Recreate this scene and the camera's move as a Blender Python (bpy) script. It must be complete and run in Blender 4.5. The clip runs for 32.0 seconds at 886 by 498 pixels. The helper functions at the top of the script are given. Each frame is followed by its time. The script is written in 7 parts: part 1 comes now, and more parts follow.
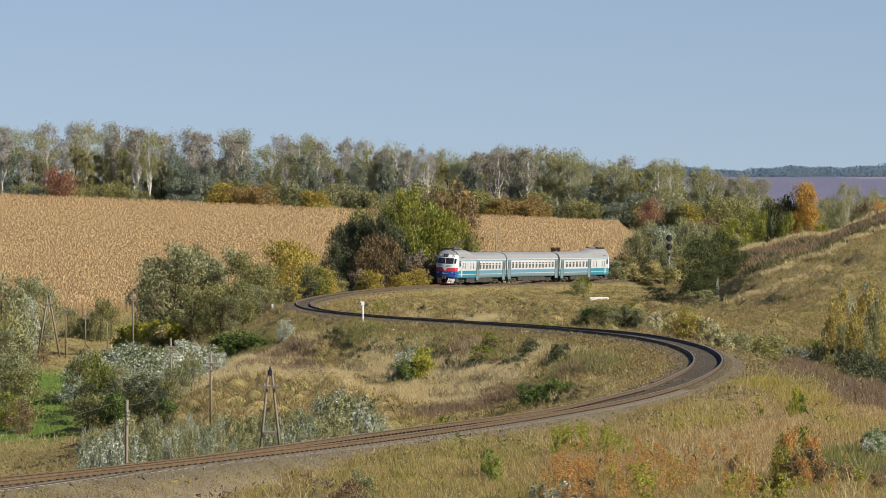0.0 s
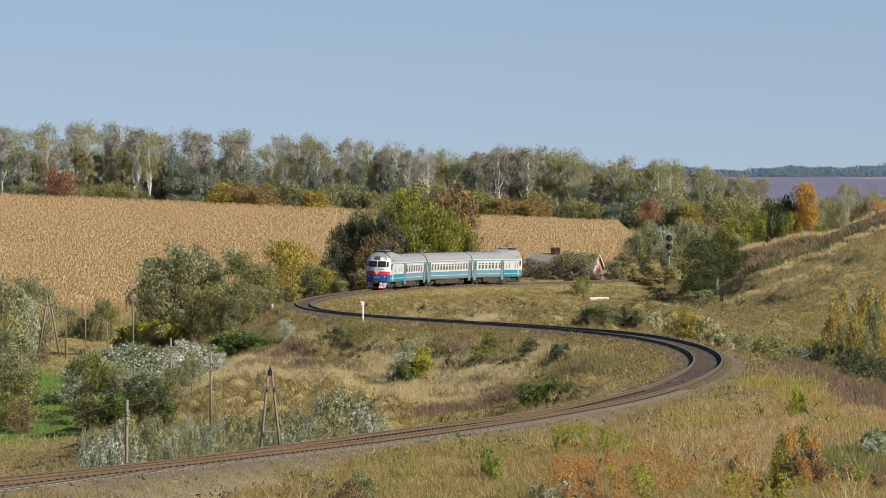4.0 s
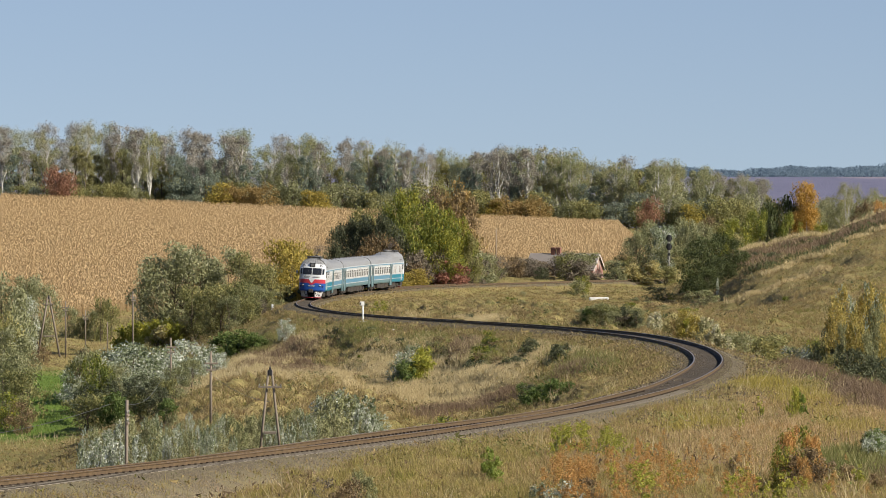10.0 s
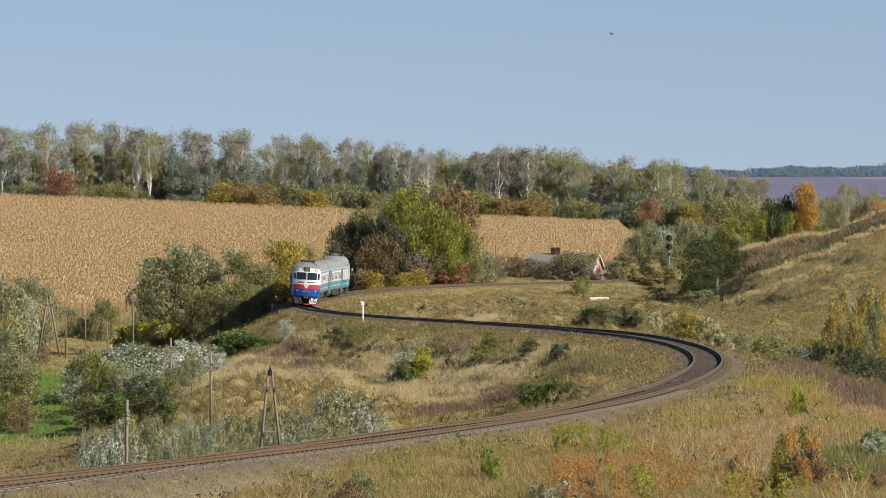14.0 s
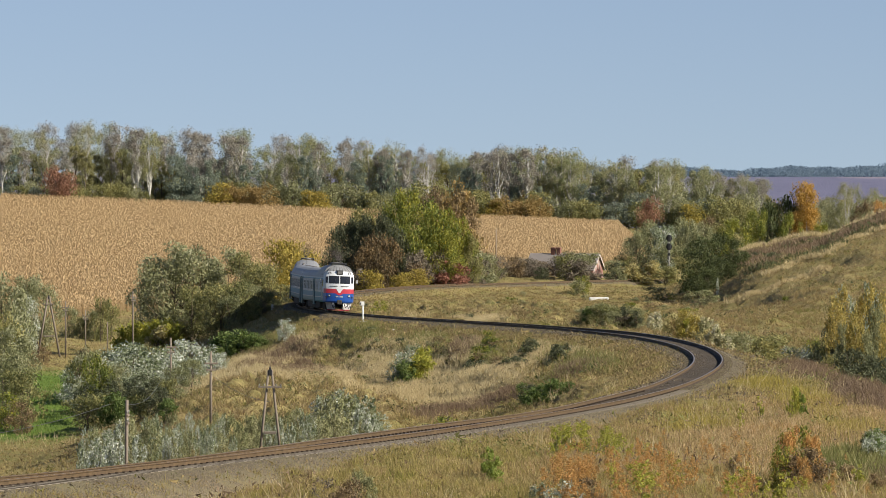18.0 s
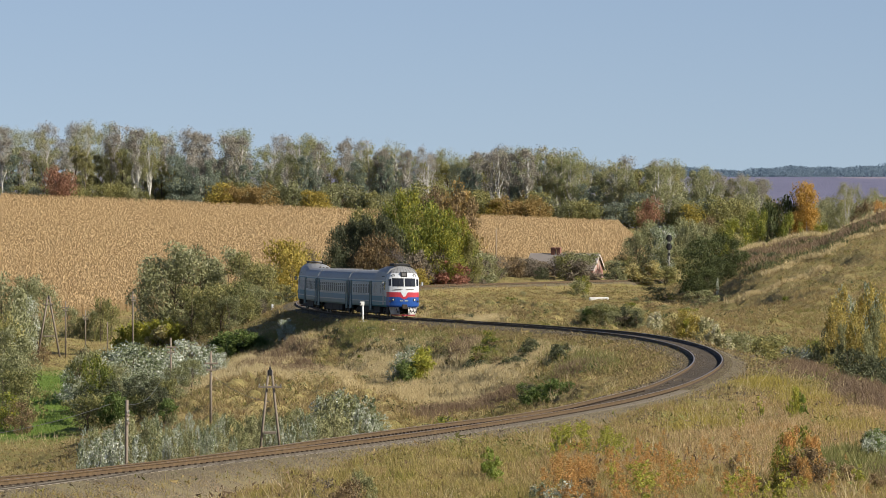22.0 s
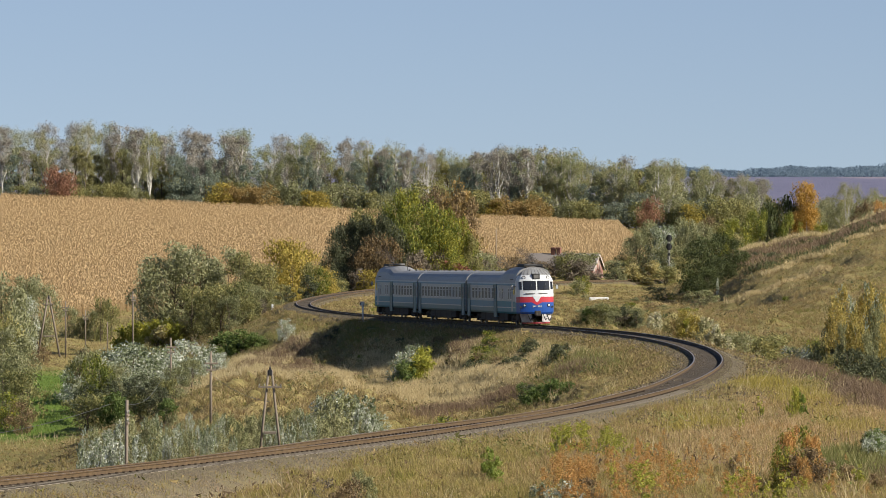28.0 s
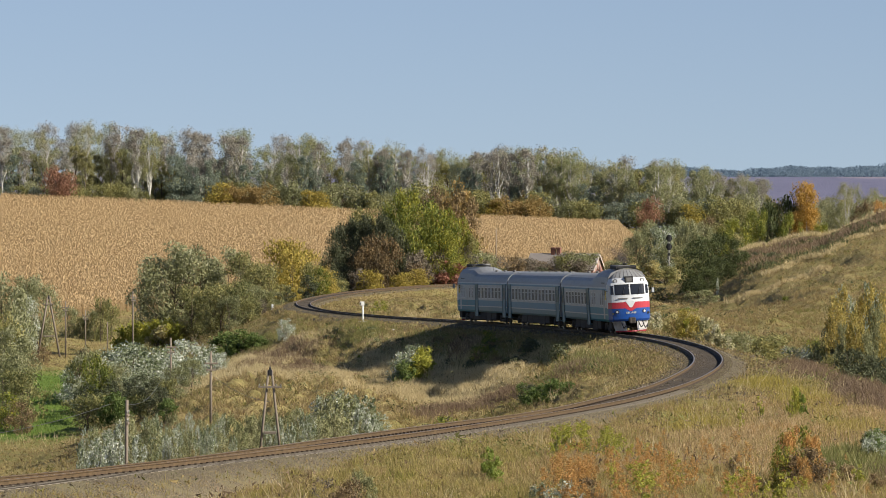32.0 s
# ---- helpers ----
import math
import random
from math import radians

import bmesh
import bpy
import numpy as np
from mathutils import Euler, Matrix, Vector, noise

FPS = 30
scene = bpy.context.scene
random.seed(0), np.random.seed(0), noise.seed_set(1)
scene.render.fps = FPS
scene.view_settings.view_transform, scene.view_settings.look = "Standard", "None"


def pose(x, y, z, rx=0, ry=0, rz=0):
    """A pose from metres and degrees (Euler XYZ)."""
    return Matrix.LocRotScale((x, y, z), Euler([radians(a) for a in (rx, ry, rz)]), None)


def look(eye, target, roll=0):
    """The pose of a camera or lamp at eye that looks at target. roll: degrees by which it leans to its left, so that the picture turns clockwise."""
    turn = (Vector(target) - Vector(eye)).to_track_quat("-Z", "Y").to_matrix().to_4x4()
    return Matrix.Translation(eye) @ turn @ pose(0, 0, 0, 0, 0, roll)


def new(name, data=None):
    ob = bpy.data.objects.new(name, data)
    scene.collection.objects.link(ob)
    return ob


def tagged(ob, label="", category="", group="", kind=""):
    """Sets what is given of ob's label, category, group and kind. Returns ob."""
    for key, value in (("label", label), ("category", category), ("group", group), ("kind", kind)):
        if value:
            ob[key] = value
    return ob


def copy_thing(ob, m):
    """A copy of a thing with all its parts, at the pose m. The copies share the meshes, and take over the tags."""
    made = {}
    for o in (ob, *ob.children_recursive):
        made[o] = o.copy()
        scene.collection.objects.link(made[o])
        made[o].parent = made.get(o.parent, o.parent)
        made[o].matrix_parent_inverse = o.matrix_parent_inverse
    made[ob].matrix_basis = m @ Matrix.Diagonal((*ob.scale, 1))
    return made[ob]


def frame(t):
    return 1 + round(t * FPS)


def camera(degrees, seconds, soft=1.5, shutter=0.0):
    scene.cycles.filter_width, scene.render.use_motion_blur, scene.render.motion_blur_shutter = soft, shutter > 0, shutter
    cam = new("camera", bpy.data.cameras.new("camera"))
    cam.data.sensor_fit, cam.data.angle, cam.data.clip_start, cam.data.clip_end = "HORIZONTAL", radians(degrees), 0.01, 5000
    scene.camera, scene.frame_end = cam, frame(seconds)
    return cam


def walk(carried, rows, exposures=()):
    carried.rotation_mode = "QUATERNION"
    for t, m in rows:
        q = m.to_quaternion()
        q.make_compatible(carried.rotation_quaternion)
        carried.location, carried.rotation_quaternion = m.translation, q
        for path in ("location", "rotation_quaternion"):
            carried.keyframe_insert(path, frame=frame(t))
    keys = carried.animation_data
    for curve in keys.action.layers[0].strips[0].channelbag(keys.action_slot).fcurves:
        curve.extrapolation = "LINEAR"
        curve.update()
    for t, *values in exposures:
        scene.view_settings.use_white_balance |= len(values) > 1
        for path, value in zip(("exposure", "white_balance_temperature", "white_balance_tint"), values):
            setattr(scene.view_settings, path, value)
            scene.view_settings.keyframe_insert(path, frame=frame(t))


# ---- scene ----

# Plan: the camera stands on a hill at the origin, 1.7 m over the grass, and looks along +y with a long lens.
DEG = 9.1
cam = camera(DEG, 32.0, soft=0.87)
TILT = math.degrees(math.atan((441 - 330) / (784 / math.tan(radians(DEG / 2)))))
CAM_POSE = pose(0, 0, 0, 90 - TILT, 0, 0)
walk(cam, [(0.0, CAM_POSE), (32.0, CAM_POSE)])

# ---- world and sun ----
SUN_EL, SUN_AZ = radians(32), radians(116)      # azimuth clockwise from +y
world = bpy.data.worlds.new("world")
scene.world = world
world.use_nodes = True
wn, wl = world.node_tree.nodes, world.node_tree.links
sky = wn.new("ShaderNodeTexSky")
sky.sky_type, sky.sun_disc = "NISHITA", False
sky.sun_elevation, sky.sun_rotation = SUN_EL, SUN_AZ
sky.altitude, sky.air_density, sky.dust_density, sky.ozone_density = 150, 1.0, 0.0, 2.5
wn["Background"].inputs["Strength"].default_value = 0.0522
# autumn haze lifts the clear blue of the higher sky right down to the horizon
where, lift_, unit = wn.new("ShaderNodeTexCoord"), wn.new("ShaderNodeVectorMath"), wn.new("ShaderNodeVectorMath")
lift_.operation, unit.operation = "ADD", "NORMALIZE"
lift_.inputs[1].default_value = (0, 0, 0.09)
wl.new(where.outputs["Generated"], lift_.inputs[0])
wl.new(lift_.outputs[0], unit.inputs[0])
wl.new(unit.outputs[0], sky.inputs[0])
tint = wn.new("ShaderNodeMix")
tint.data_type, tint.blend_type = "RGBA", "MULTIPLY"
tint.inputs[0].default_value, tint.inputs[7].default_value = 1.0, (1.10, 0.997, 1.06, 1)
wl.new(sky.outputs[0], tint.inputs[6])
wl.new(tint.outputs[2], wn["Background"].inputs["Color"])
sun = new("sun", bpy.data.lights.new("sun", "SUN"))
sun.data.energy, sun.data.angle, sun.data.color = 5.0, radians(0.53), (1.0, 0.93, 0.80)
SUN_DIR = Vector((math.sin(SUN_AZ) * math.cos(SUN_EL), math.cos(SUN_AZ) * math.cos(SUN_EL), math.sin(SUN_EL)))
sun.matrix_basis = look(SUN_DIR * 100, (0, 0, 0))
scene.view_settings.exposure = 0.85

# ---- materials ----
TONE = 0.84      # all base colours below are taken down to this share


def toned(c):
    return tuple(v * TONE for v in c)


def ramp_node(nt, stops, fac):
    r = nt.nodes.new("ShaderNodeValToRGB")
    els = r.color_ramp.elements
    while len(els) < len(stops):
        els.new(0.5)
    for e, (p, c) in zip(els, stops):
        e.position, e.color = p, (*c, 1)
    nt.links.new(fac, r.inputs[0])
    return r.outputs[0]


def noise_node(nt, scale, detail=4, rough=0.6, vec=None, squash=None):
    n = nt.nodes.new("ShaderNodeTexNoise")
    n.inputs["Scale"].default_value, n.inputs["Detail"].default_value, n.inputs["Roughness"].default_value = scale, detail, rough
    if vec is None:
        vec = nt.nodes.new("ShaderNodeTexCoord").outputs["Object"]
    if squash:
        m = nt.nodes.new("ShaderNodeMapping")
        m.inputs["Scale"].default_value = squash
        nt.links.new(vec, m.inputs["Vector"])
        vec = m.outputs[0]
    nt.links.new(vec, n.inputs["Vector"])
    return n.outputs["Fac"]


def mix_node(nt, fac, a, b, mode="MIX"):
    m = nt.nodes.new("ShaderNodeMix")
    m.data_type, m.blend_type = "RGBA", mode
    for value, slot in ((fac, 0), (a, 6), (b, 7)):
        if isinstance(value, (int, float)):
            m.inputs[slot].default_value = value
        elif isinstance(value, tuple):
            m.inputs[slot].default_value = (*value, 1)
        else:
            nt.links.new(value, m.inputs[slot])
    return m.outputs[2]


def material(name, color, rough=0.6, metal=0.0, vary=0.25, scale=3.0, dirt=None, dirt_amount=0.5, bump=0.0, spec=0.5, squash=None, wide=None, sharp=0.2):
    """Surface with grain at a fine and a coarse scale, and a stain colour that gathers in patches."""
    color, dirt = toned(color), toned(dirt) if dirt else None
    m = bpy.data.materials.new(name)
    m.use_nodes = True
    nt = m.node_tree
    b = nt.nodes["Principled BSDF"]
    b.inputs["Roughness"].default_value, b.inputs["Metallic"].default_value = rough, metal
    b.inputs["Specular IOR Level"].default_value = spec
    fine, coarse = noise_node(nt, scale * 6, 3, squash=squash), noise_node(nt, wide or scale, 5, squash=squash)
    lo, hi = tuple(c * (1 - vary) for c in color), tuple(min(1, c * (1 + vary)) for c in color)
    col = ramp_node(nt, [(0.5 - sharp, lo), (0.5 + sharp, hi)], fine)
    if dirt:
        mask = ramp_node(nt, [(0.48, (0, 0, 0)), (0.72, (dirt_amount,) * 3)], coarse)
        col = mix_node(nt, mask, col, dirt)
    nt.links.new(col, b.inputs["Base Color"])
    if bump:
        bp = nt.nodes.new("ShaderNodeBump")
        bp.inputs["Strength"].default_value = bump
        nt.links.new(fine, bp.inputs["Height"])
        nt.links.new(bp.outputs[0], b.inputs["Normal"])
    return m


def leaf_material(name, cols, through_=0.35, rough=0.6):
    """Leaves: each island takes its own tint out of cols; the whole plant shifts a little too."""
    m = bpy.data.materials.new(name)
    m.use_nodes = True
    nt = m.node_tree
    out = nt.nodes["Material Output"]
    b = nt.nodes["Principled BSDF"]
    b.inputs["Roughness"].default_value, b.inputs["Specular IOR Level"].default_value = rough, 0.25
    geo, info = nt.nodes.new("ShaderNodeNewGeometry"), nt.nodes.new("ShaderNodeObjectInfo")
    mid = nt.nodes.new("ShaderNodeMath")
    mid.operation = "MULTIPLY_ADD"
    mid.inputs[1].default_value, mid.inputs[2].default_value = 0.45, -0.22
    nt.links.new(info.outputs["Random"], mid.inputs[0])
    patch = noise_node(nt, 0.35, 2)
    tot = nt.nodes.new("ShaderNodeMath")
    tot.operation = "ADD"
    nt.links.new(geo.outputs["Random Per Island"], tot.inputs[0])
    nt.links.new(mid.outputs[0], tot.inputs[1])
    tot2 = nt.nodes.new("ShaderNodeMath")
    tot2.operation = "MULTIPLY_ADD"
    tot2.inputs[1].default_value = 0.9
    nt.links.new(patch, tot2.inputs[0])
    half = nt.nodes.new("ShaderNodeMath")
    half.operation = "MULTIPLY_ADD"
    half.inputs[1].default_value, half.inputs[2].default_value = 0.6, -0.28
    nt.links.new(tot.outputs[0], half.inputs[0])
    lump = nt.nodes.new("ShaderNodeMath")
    lump.operation = "MULTIPLY_ADD"
    lump.inputs[1].default_value = 0.8
    nt.links.new(noise_node(nt, 1.5, 2), lump.inputs[0])
    away = nt.nodes.new("ShaderNodeMath")
    away.operation = "SUBTRACT"
    away.inputs[1].default_value = 0.4
    nt.links.new(half.outputs[0], away.inputs[0])
    nt.links.new(away.outputs[0], lump.inputs[2])
    nt.links.new(lump.outputs[0], tot2.inputs[2])
    col = ramp_node(nt, [(i / max(1, len(cols) - 1), toned(c)) for i, c in enumerate(cols)], tot2.outputs[0])
    nt.links.new(col, b.inputs["Base Color"])
    tr = nt.nodes.new("ShaderNodeBsdfTranslucent")
    nt.links.new(col, tr.inputs["Color"])
    ms = nt.nodes.new("ShaderNodeMixShader")
    ms.inputs[0].default_value = through_
    nt.links.new(b.outputs[0], ms.inputs[1])
    nt.links.new(tr.outputs[0], ms.inputs[2])
    nt.links.new(ms.outputs[0], out.inputs["Surface"])
    return m


def ground_material():
    m = bpy.data.materials.new("meadow_ground")
    m.use_nodes = True
    nt = m.node_tree
    b = nt.nodes["Principled BSDF"]
    b.inputs["Roughness"].default_value, b.inputs["Specular IOR Level"].default_value = 0.95, 0.1
    big = noise_node(nt, 0.05, 6, 0.62)
    mid = noise_node(nt, 0.35, 5, 0.65)
    fine = noise_node(nt, 3.0, 4, 0.7)
    a = ramp_node(nt, [(0.30, (0.13, 0.14, 0.035)), (0.45, (0.26, 0.22, 0.07)), (0.58, (0.40, 0.31, 0.13)), (0.72, (0.45, 0.35, 0.17))], big)
    c = ramp_node(nt, [(0.30, (0.12, 0.13, 0.035)), (0.50, (0.32, 0.26, 0.095)), (0.66, (0.22, 0.14, 0.075)), (0.80, (0.42, 0.33, 0.16))], mid)
    col = mix_node(nt, 0.55, a, c)
    tuft = noise_node(nt, 1.3, 6, 0.75)
    speck = noise_node(nt, 9.0, 4, 0.75, squash=(1, 1, 0.35))
    col = mix_node(nt, ramp_node(nt, [(0.52, (0, 0, 0)), (0.68, (0.75, 0.75, 0.75))], tuft), col, ramp_node(nt, [(0.4, (0.13, 0.145, 0.04)), (0.6, (0.19, 0.12, 0.065))], mid))
    col = mix_node(nt, ramp_node(nt, [(0.50, (0, 0, 0)), (0.62, (0.55, 0.55, 0.55))], speck), col, (0.50, 0.41, 0.21))
    col = mix_node(nt, 0.8, col, ramp_node(nt, [(0.32, (0.35, 0.35, 0.35)), (0.62, (1, 1, 1))], fine), "MULTIPLY")
    # land use by place: lush meadow in the valley, stubble under the maize, ploughed land far off with haze in its
    # colour
    pos = nt.nodes.new("ShaderNodeTexCoord").outputs["Object"]
    sep = nt.nodes.new("ShaderNodeSeparateXYZ")
    nt.links.new(pos, sep.inputs[0])

    def band(axis, lo, hi, soft):
        x = sep.outputs[axis]
        up, dn = nt.nodes.new("ShaderNodeMapRange"), nt.nodes.new("ShaderNodeMapRange")
        for n, p, q in ((up, lo - soft, lo + soft), (dn, hi + soft, hi - soft)):
            n.interpolation_type = "SMOOTHSTEP"
            n.inputs["From Min"].default_value, n.inputs["From Max"].default_value = p, q
            nt.links.new(x, n.inputs["Value"])
        mul = nt.nodes.new("ShaderNodeMath")
        mul.operation = "MULTIPLY"
        nt.links.new(up.outputs[0], mul.inputs[0])
        nt.links.new(dn.outputs[0], mul.inputs[1])
        return mul.outputs[0]

    def both(p, q):
        mul = nt.nodes.new("ShaderNodeMath")
        mul.operation = "MULTIPLY"
        nt.links.new(p, mul.inputs[0])
        nt.links.new(q, mul.inputs[1])
        return mul.outputs[0]

    lush = both(band(0, -60, -29, 2.5), band(1, 430, 580, 12))
    col = mix_node(nt, lush, col, ramp_node(nt, [(0.35, (0.08, 0.135, 0.022)), (0.65, (0.145, 0.205, 0.04))], fine))
    # far ploughed soil is tinted blue-purple, which stands in for haze
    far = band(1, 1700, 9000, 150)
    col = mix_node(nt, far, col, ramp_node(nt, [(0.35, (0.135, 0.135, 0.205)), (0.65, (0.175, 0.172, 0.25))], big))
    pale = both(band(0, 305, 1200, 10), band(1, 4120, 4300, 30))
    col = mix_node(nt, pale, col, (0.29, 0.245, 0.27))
    col = mix_node(nt, 1.0, col, (TONE, TONE, TONE), "MULTIPLY")
    nt.links.new(col, b.inputs["Base Color"])
    bp = nt.nodes.new("ShaderNodeBump")
    bp.inputs["Strength"].default_value, bp.inputs["Distance"].default_value = 0.8, 0.3
    nt.links.new(fine, bp.inputs["Height"])
    nt.links.new(bp.outputs[0], b.inputs["Normal"])
    return m


M_GROUND = ground_material()
M_BALLAST = material("oily_ballast", (0.048, 0.046, 0.045), 0.95, vary=0.8, scale=1.6, dirt=(0.125, 0.108, 0.082), dirt_amount=0.9, bump=1.0, spec=0.1, wide=0.4, sharp=0.1)
M_SHOULDER = material("brown_gravel", (0.132, 0.106, 0.069), 0.95, vary=0.85, scale=4.0, dirt=(0.185, 0.16, 0.085), dirt_amount=0.8, bump=0.4, spec=0.1, wide=0.8, sharp=0.09)
M_RAIL = material("rusty_rail", (0.115, 0.077, 0.041), 0.8, 0.1, vary=0.35, scale=1.0, spec=0.25, dirt=(0.09, 0.06, 0.04), dirt_amount=0.7)
# clip colour is dark to hold the clips' shadows; also serves greasy rail feet
M_CLIP = material("shaded_clips_greasy_feet", (0.06, 0.043, 0.03), 0.8, 0.2, vary=0.3, spec=0.2)
M_RAILTOP = material("worn_rail_head", (0.50, 0.44, 0.38), 0.38, 0.9, vary=0.1, scale=4)
M_SLEEPER = material("weathered_concrete", (0.24, 0.205, 0.158), 0.9, vary=0.25, scale=0.8, dirt=(0.14, 0.115, 0.09), dirt_amount=0.8, spec=0.15)
M_SLEEPER_MID = material("oily_concrete", (0.085, 0.07, 0.056), 0.9, vary=0.3, scale=0.8, spec=0.15, dirt=(0.15, 0.12, 0.085), dirt_amount=0.8, wide=0.3)
M_BARK = material("bark", (0.11, 0.085, 0.06), 0.9, vary=0.4, scale=4, bump=0.5, spec=0.1)
M_PALE_BARK = material("pale_birch_bark", (0.56, 0.54, 0.49), 0.8, vary=0.15, scale=2, dirt=(0.05, 0.045, 0.04), dirt_amount=0.75, spec=0.1)
M_WOOD = material("grey_weathered_wood", (0.20, 0.165, 0.13), 0.85, vary=0.25, scale=3, spec=0.15)
M_WHITE = material("white_paint", (0.78, 0.78, 0.76), 0.55, vary=0.05, scale=2, dirt=(0.45, 0.42, 0.38), dirt_amount=0.35)
M_DARK = material("dark_metal", (0.025, 0.025, 0.027), 0.6, 0.3, vary=0.3, scale=3)
M_CONCRETE = material("light_concrete", (0.55, 0.53, 0.49), 0.85, vary=0.15, scale=2, dirt=(0.3, 0.27, 0.23))
M_PORCELAIN = material("porcelain", (0.24, 0.25, 0.24), 0.25, vary=0.05)
M_WIRE = material("wire", (0.10, 0.10, 0.10), 0.6, 0.6)
M_CORN = leaf_material("dry_maize", [(0.485, 0.33, 0.167), (0.525, 0.368, 0.192), (0.565, 0.402, 0.215), (0.605, 0.44, 0.248)], 0.35)


def grass_material(name, cols, big=0.075, through_=0.45, single=0.30):
    """Blades that take their tint mostly from wide patches of the land, a little from blade to blade."""
    m = bpy.data.materials.new(name)
    m.use_nodes = True
    nt = m.node_tree
    b = nt.nodes["Principled BSDF"]
    b.inputs["Roughness"].default_value, b.inputs["Specular IOR Level"].default_value = 0.8, 0.15
    geo = nt.nodes.new("ShaderNodeNewGeometry")

    def madd(x, k, c):
        n = nt.nodes.new("ShaderNodeMath")
        n.operation = "MULTIPLY_ADD"
        n.inputs[1].default_value = k
        nt.links.new(x, n.inputs[0])
        if isinstance(c, float):
            n.inputs[2].default_value = c
        else:
            nt.links.new(c, n.inputs[2])
        return n.outputs[0]
    f = madd(noise_node(nt, big, 3, 0.5), 2.0, -0.86)
    f = madd(noise_node(nt, big * 6, 3, 0.6), 0.9, f)
    f = madd(noise_node(nt, 1.9, 3, 0.55), 2.6, f)
    f = madd(f, 1.0, -1.3)
    f = madd(geo.outputs["Random Per Island"], single, f)
    col = ramp_node(nt, [(i / (len(cols) - 1), toned(c)) for i, c in enumerate(cols)], f)
    nt.links.new(col, b.inputs["Base Color"])
    tr, ms = nt.nodes.new("ShaderNodeBsdfTranslucent"), nt.nodes.new("ShaderNodeMixShader")
    nt.links.new(col, tr.inputs["Color"])
    ms.inputs[0].default_value = through_
    nt.links.new(b.outputs[0], ms.inputs[1])
    nt.links.new(tr.outputs[0], ms.inputs[2])
    nt.links.new(ms.outputs[0], nt.nodes["Material Output"].inputs["Surface"])
    return m


TURF = [(0.132, 0.158, 0.038), (0.212, 0.212, 0.056), (0.305, 0.26, 0.093), (0.212, 0.154, 0.074), (0.35, 0.265, 0.106), (0.50, 0.39, 0.185), (0.275, 0.196, 0.10)]
M_GRASS = grass_material("dry_grass", TURF)
M_BROWN_GRASS = leaf_material("brown_weeds", [(0.155, 0.105, 0.067), (0.23, 0.157, 0.098), (0.315, 0.225, 0.14)], 0.35)
# birch leaves lightened beyond their own tone to carry the haze of distance
L_BIRCH_HAZED = leaf_material("hazed_birch_leaves", [(0.20, 0.235, 0.115), (0.29, 0.305, 0.145), (0.39, 0.365, 0.185), (0.47, 0.41, 0.26)], 0.5)
L_GREEN = leaf_material("green_leaves", [(0.055, 0.066, 0.037), (0.09, 0.103, 0.055), (0.13, 0.138, 0.07), (0.18, 0.175, 0.088)], 0.4)
L_FRESH = leaf_material("fresh_green_leaves", [(0.15, 0.22, 0.04), (0.25, 0.32, 0.06), (0.36, 0.41, 0.09), (0.46, 0.50, 0.16)], 0.5)
L_WHITE = leaf_material("white_poplar_leaves", [(0.105, 0.14, 0.06), (0.275, 0.305, 0.165), (0.62, 0.64, 0.53), (1.0, 1.0, 1.0)], 0.4)
L_PLUME = leaf_material("cream_plumes", [(0.17, 0.18, 0.07), (0.36, 0.345, 0.17), (0.68, 0.63, 0.42), (1.0, 0.95, 0.78)], 0.4)
L_OLIVE = leaf_material("olive_leaves", [(0.14, 0.153, 0.062), (0.235, 0.234, 0.088), (0.35, 0.32, 0.12), (0.46, 0.388, 0.16)], 0.45)
L_YELLOW = leaf_material("yellow_leaves", [(0.23, 0.20, 0.048), (0.36, 0.29, 0.06), (0.49, 0.37, 0.08), (0.41, 0.33, 0.11)], 0.45)
L_ORANGE = leaf_material("orange_leaves", [(0.42, 0.27, 0.095), (0.52, 0.31, 0.105), (0.59, 0.31, 0.105), (0.50, 0.38, 0.125)], 0.5)
L_LIME = leaf_material("lime_yellow_leaves", [(0.27, 0.29, 0.05), (0.42, 0.41, 0.07), (0.58, 0.52, 0.11)], 0.5)
L_RED = leaf_material("red_brown_leaves", [(0.26, 0.165, 0.105), (0.33, 0.18, 0.115), (0.37, 0.185, 0.12), (0.33, 0.22, 0.13)], 0.45)
L_SILVER = leaf_material("silver_leaves", [(0.115, 0.145, 0.06), (0.26, 0.295, 0.165), (0.58, 0.605, 0.49), (1.0, 1.0, 1.0)], 0.35)
L_WILLOW = leaf_material("willow_leaves", [(0.17, 0.185, 0.08), (0.26, 0.265, 0.125), (0.36, 0.355, 0.19), (0.48, 0.465, 0.30)], 0.45)
# green of the belt, paled and blued: distance haze put into the colour
L_BELT_HAZED = leaf_material("hazed_belt_leaves", [(0.145, 0.19, 0.15), (0.20, 0.245, 0.188), (0.26, 0.29, 0.215), (0.33, 0.345, 0.245)], 0.5)
L_PALETWIG = leaf_material("pale_twigs", [(0.25, 0.22, 0.18), (0.32, 0.29, 0.24), (0.40, 0.36, 0.30)], 0.35)
L_GOLDGREEN = leaf_material("gold_green_leaves", [(0.20, 0.19, 0.07), (0.38, 0.315, 0.09), (0.60, 0.455, 0.125), (0.75, 0.65, 0.37)], 0.5)
L_RUST = leaf_material("rust_leaves", [(0.27, 0.20, 0.08), (0.37, 0.25, 0.09), (0.44, 0.30, 0.12)], 0.45)
# far wood: the blue is air haze painted into the leaves
L_FAR_HAZED = leaf_material("hazed_far_wood_leaves", [(0.195, 0.27, 0.33), (0.20, 0.276, 0.336), (0.205, 0.282, 0.342)], 0.6)

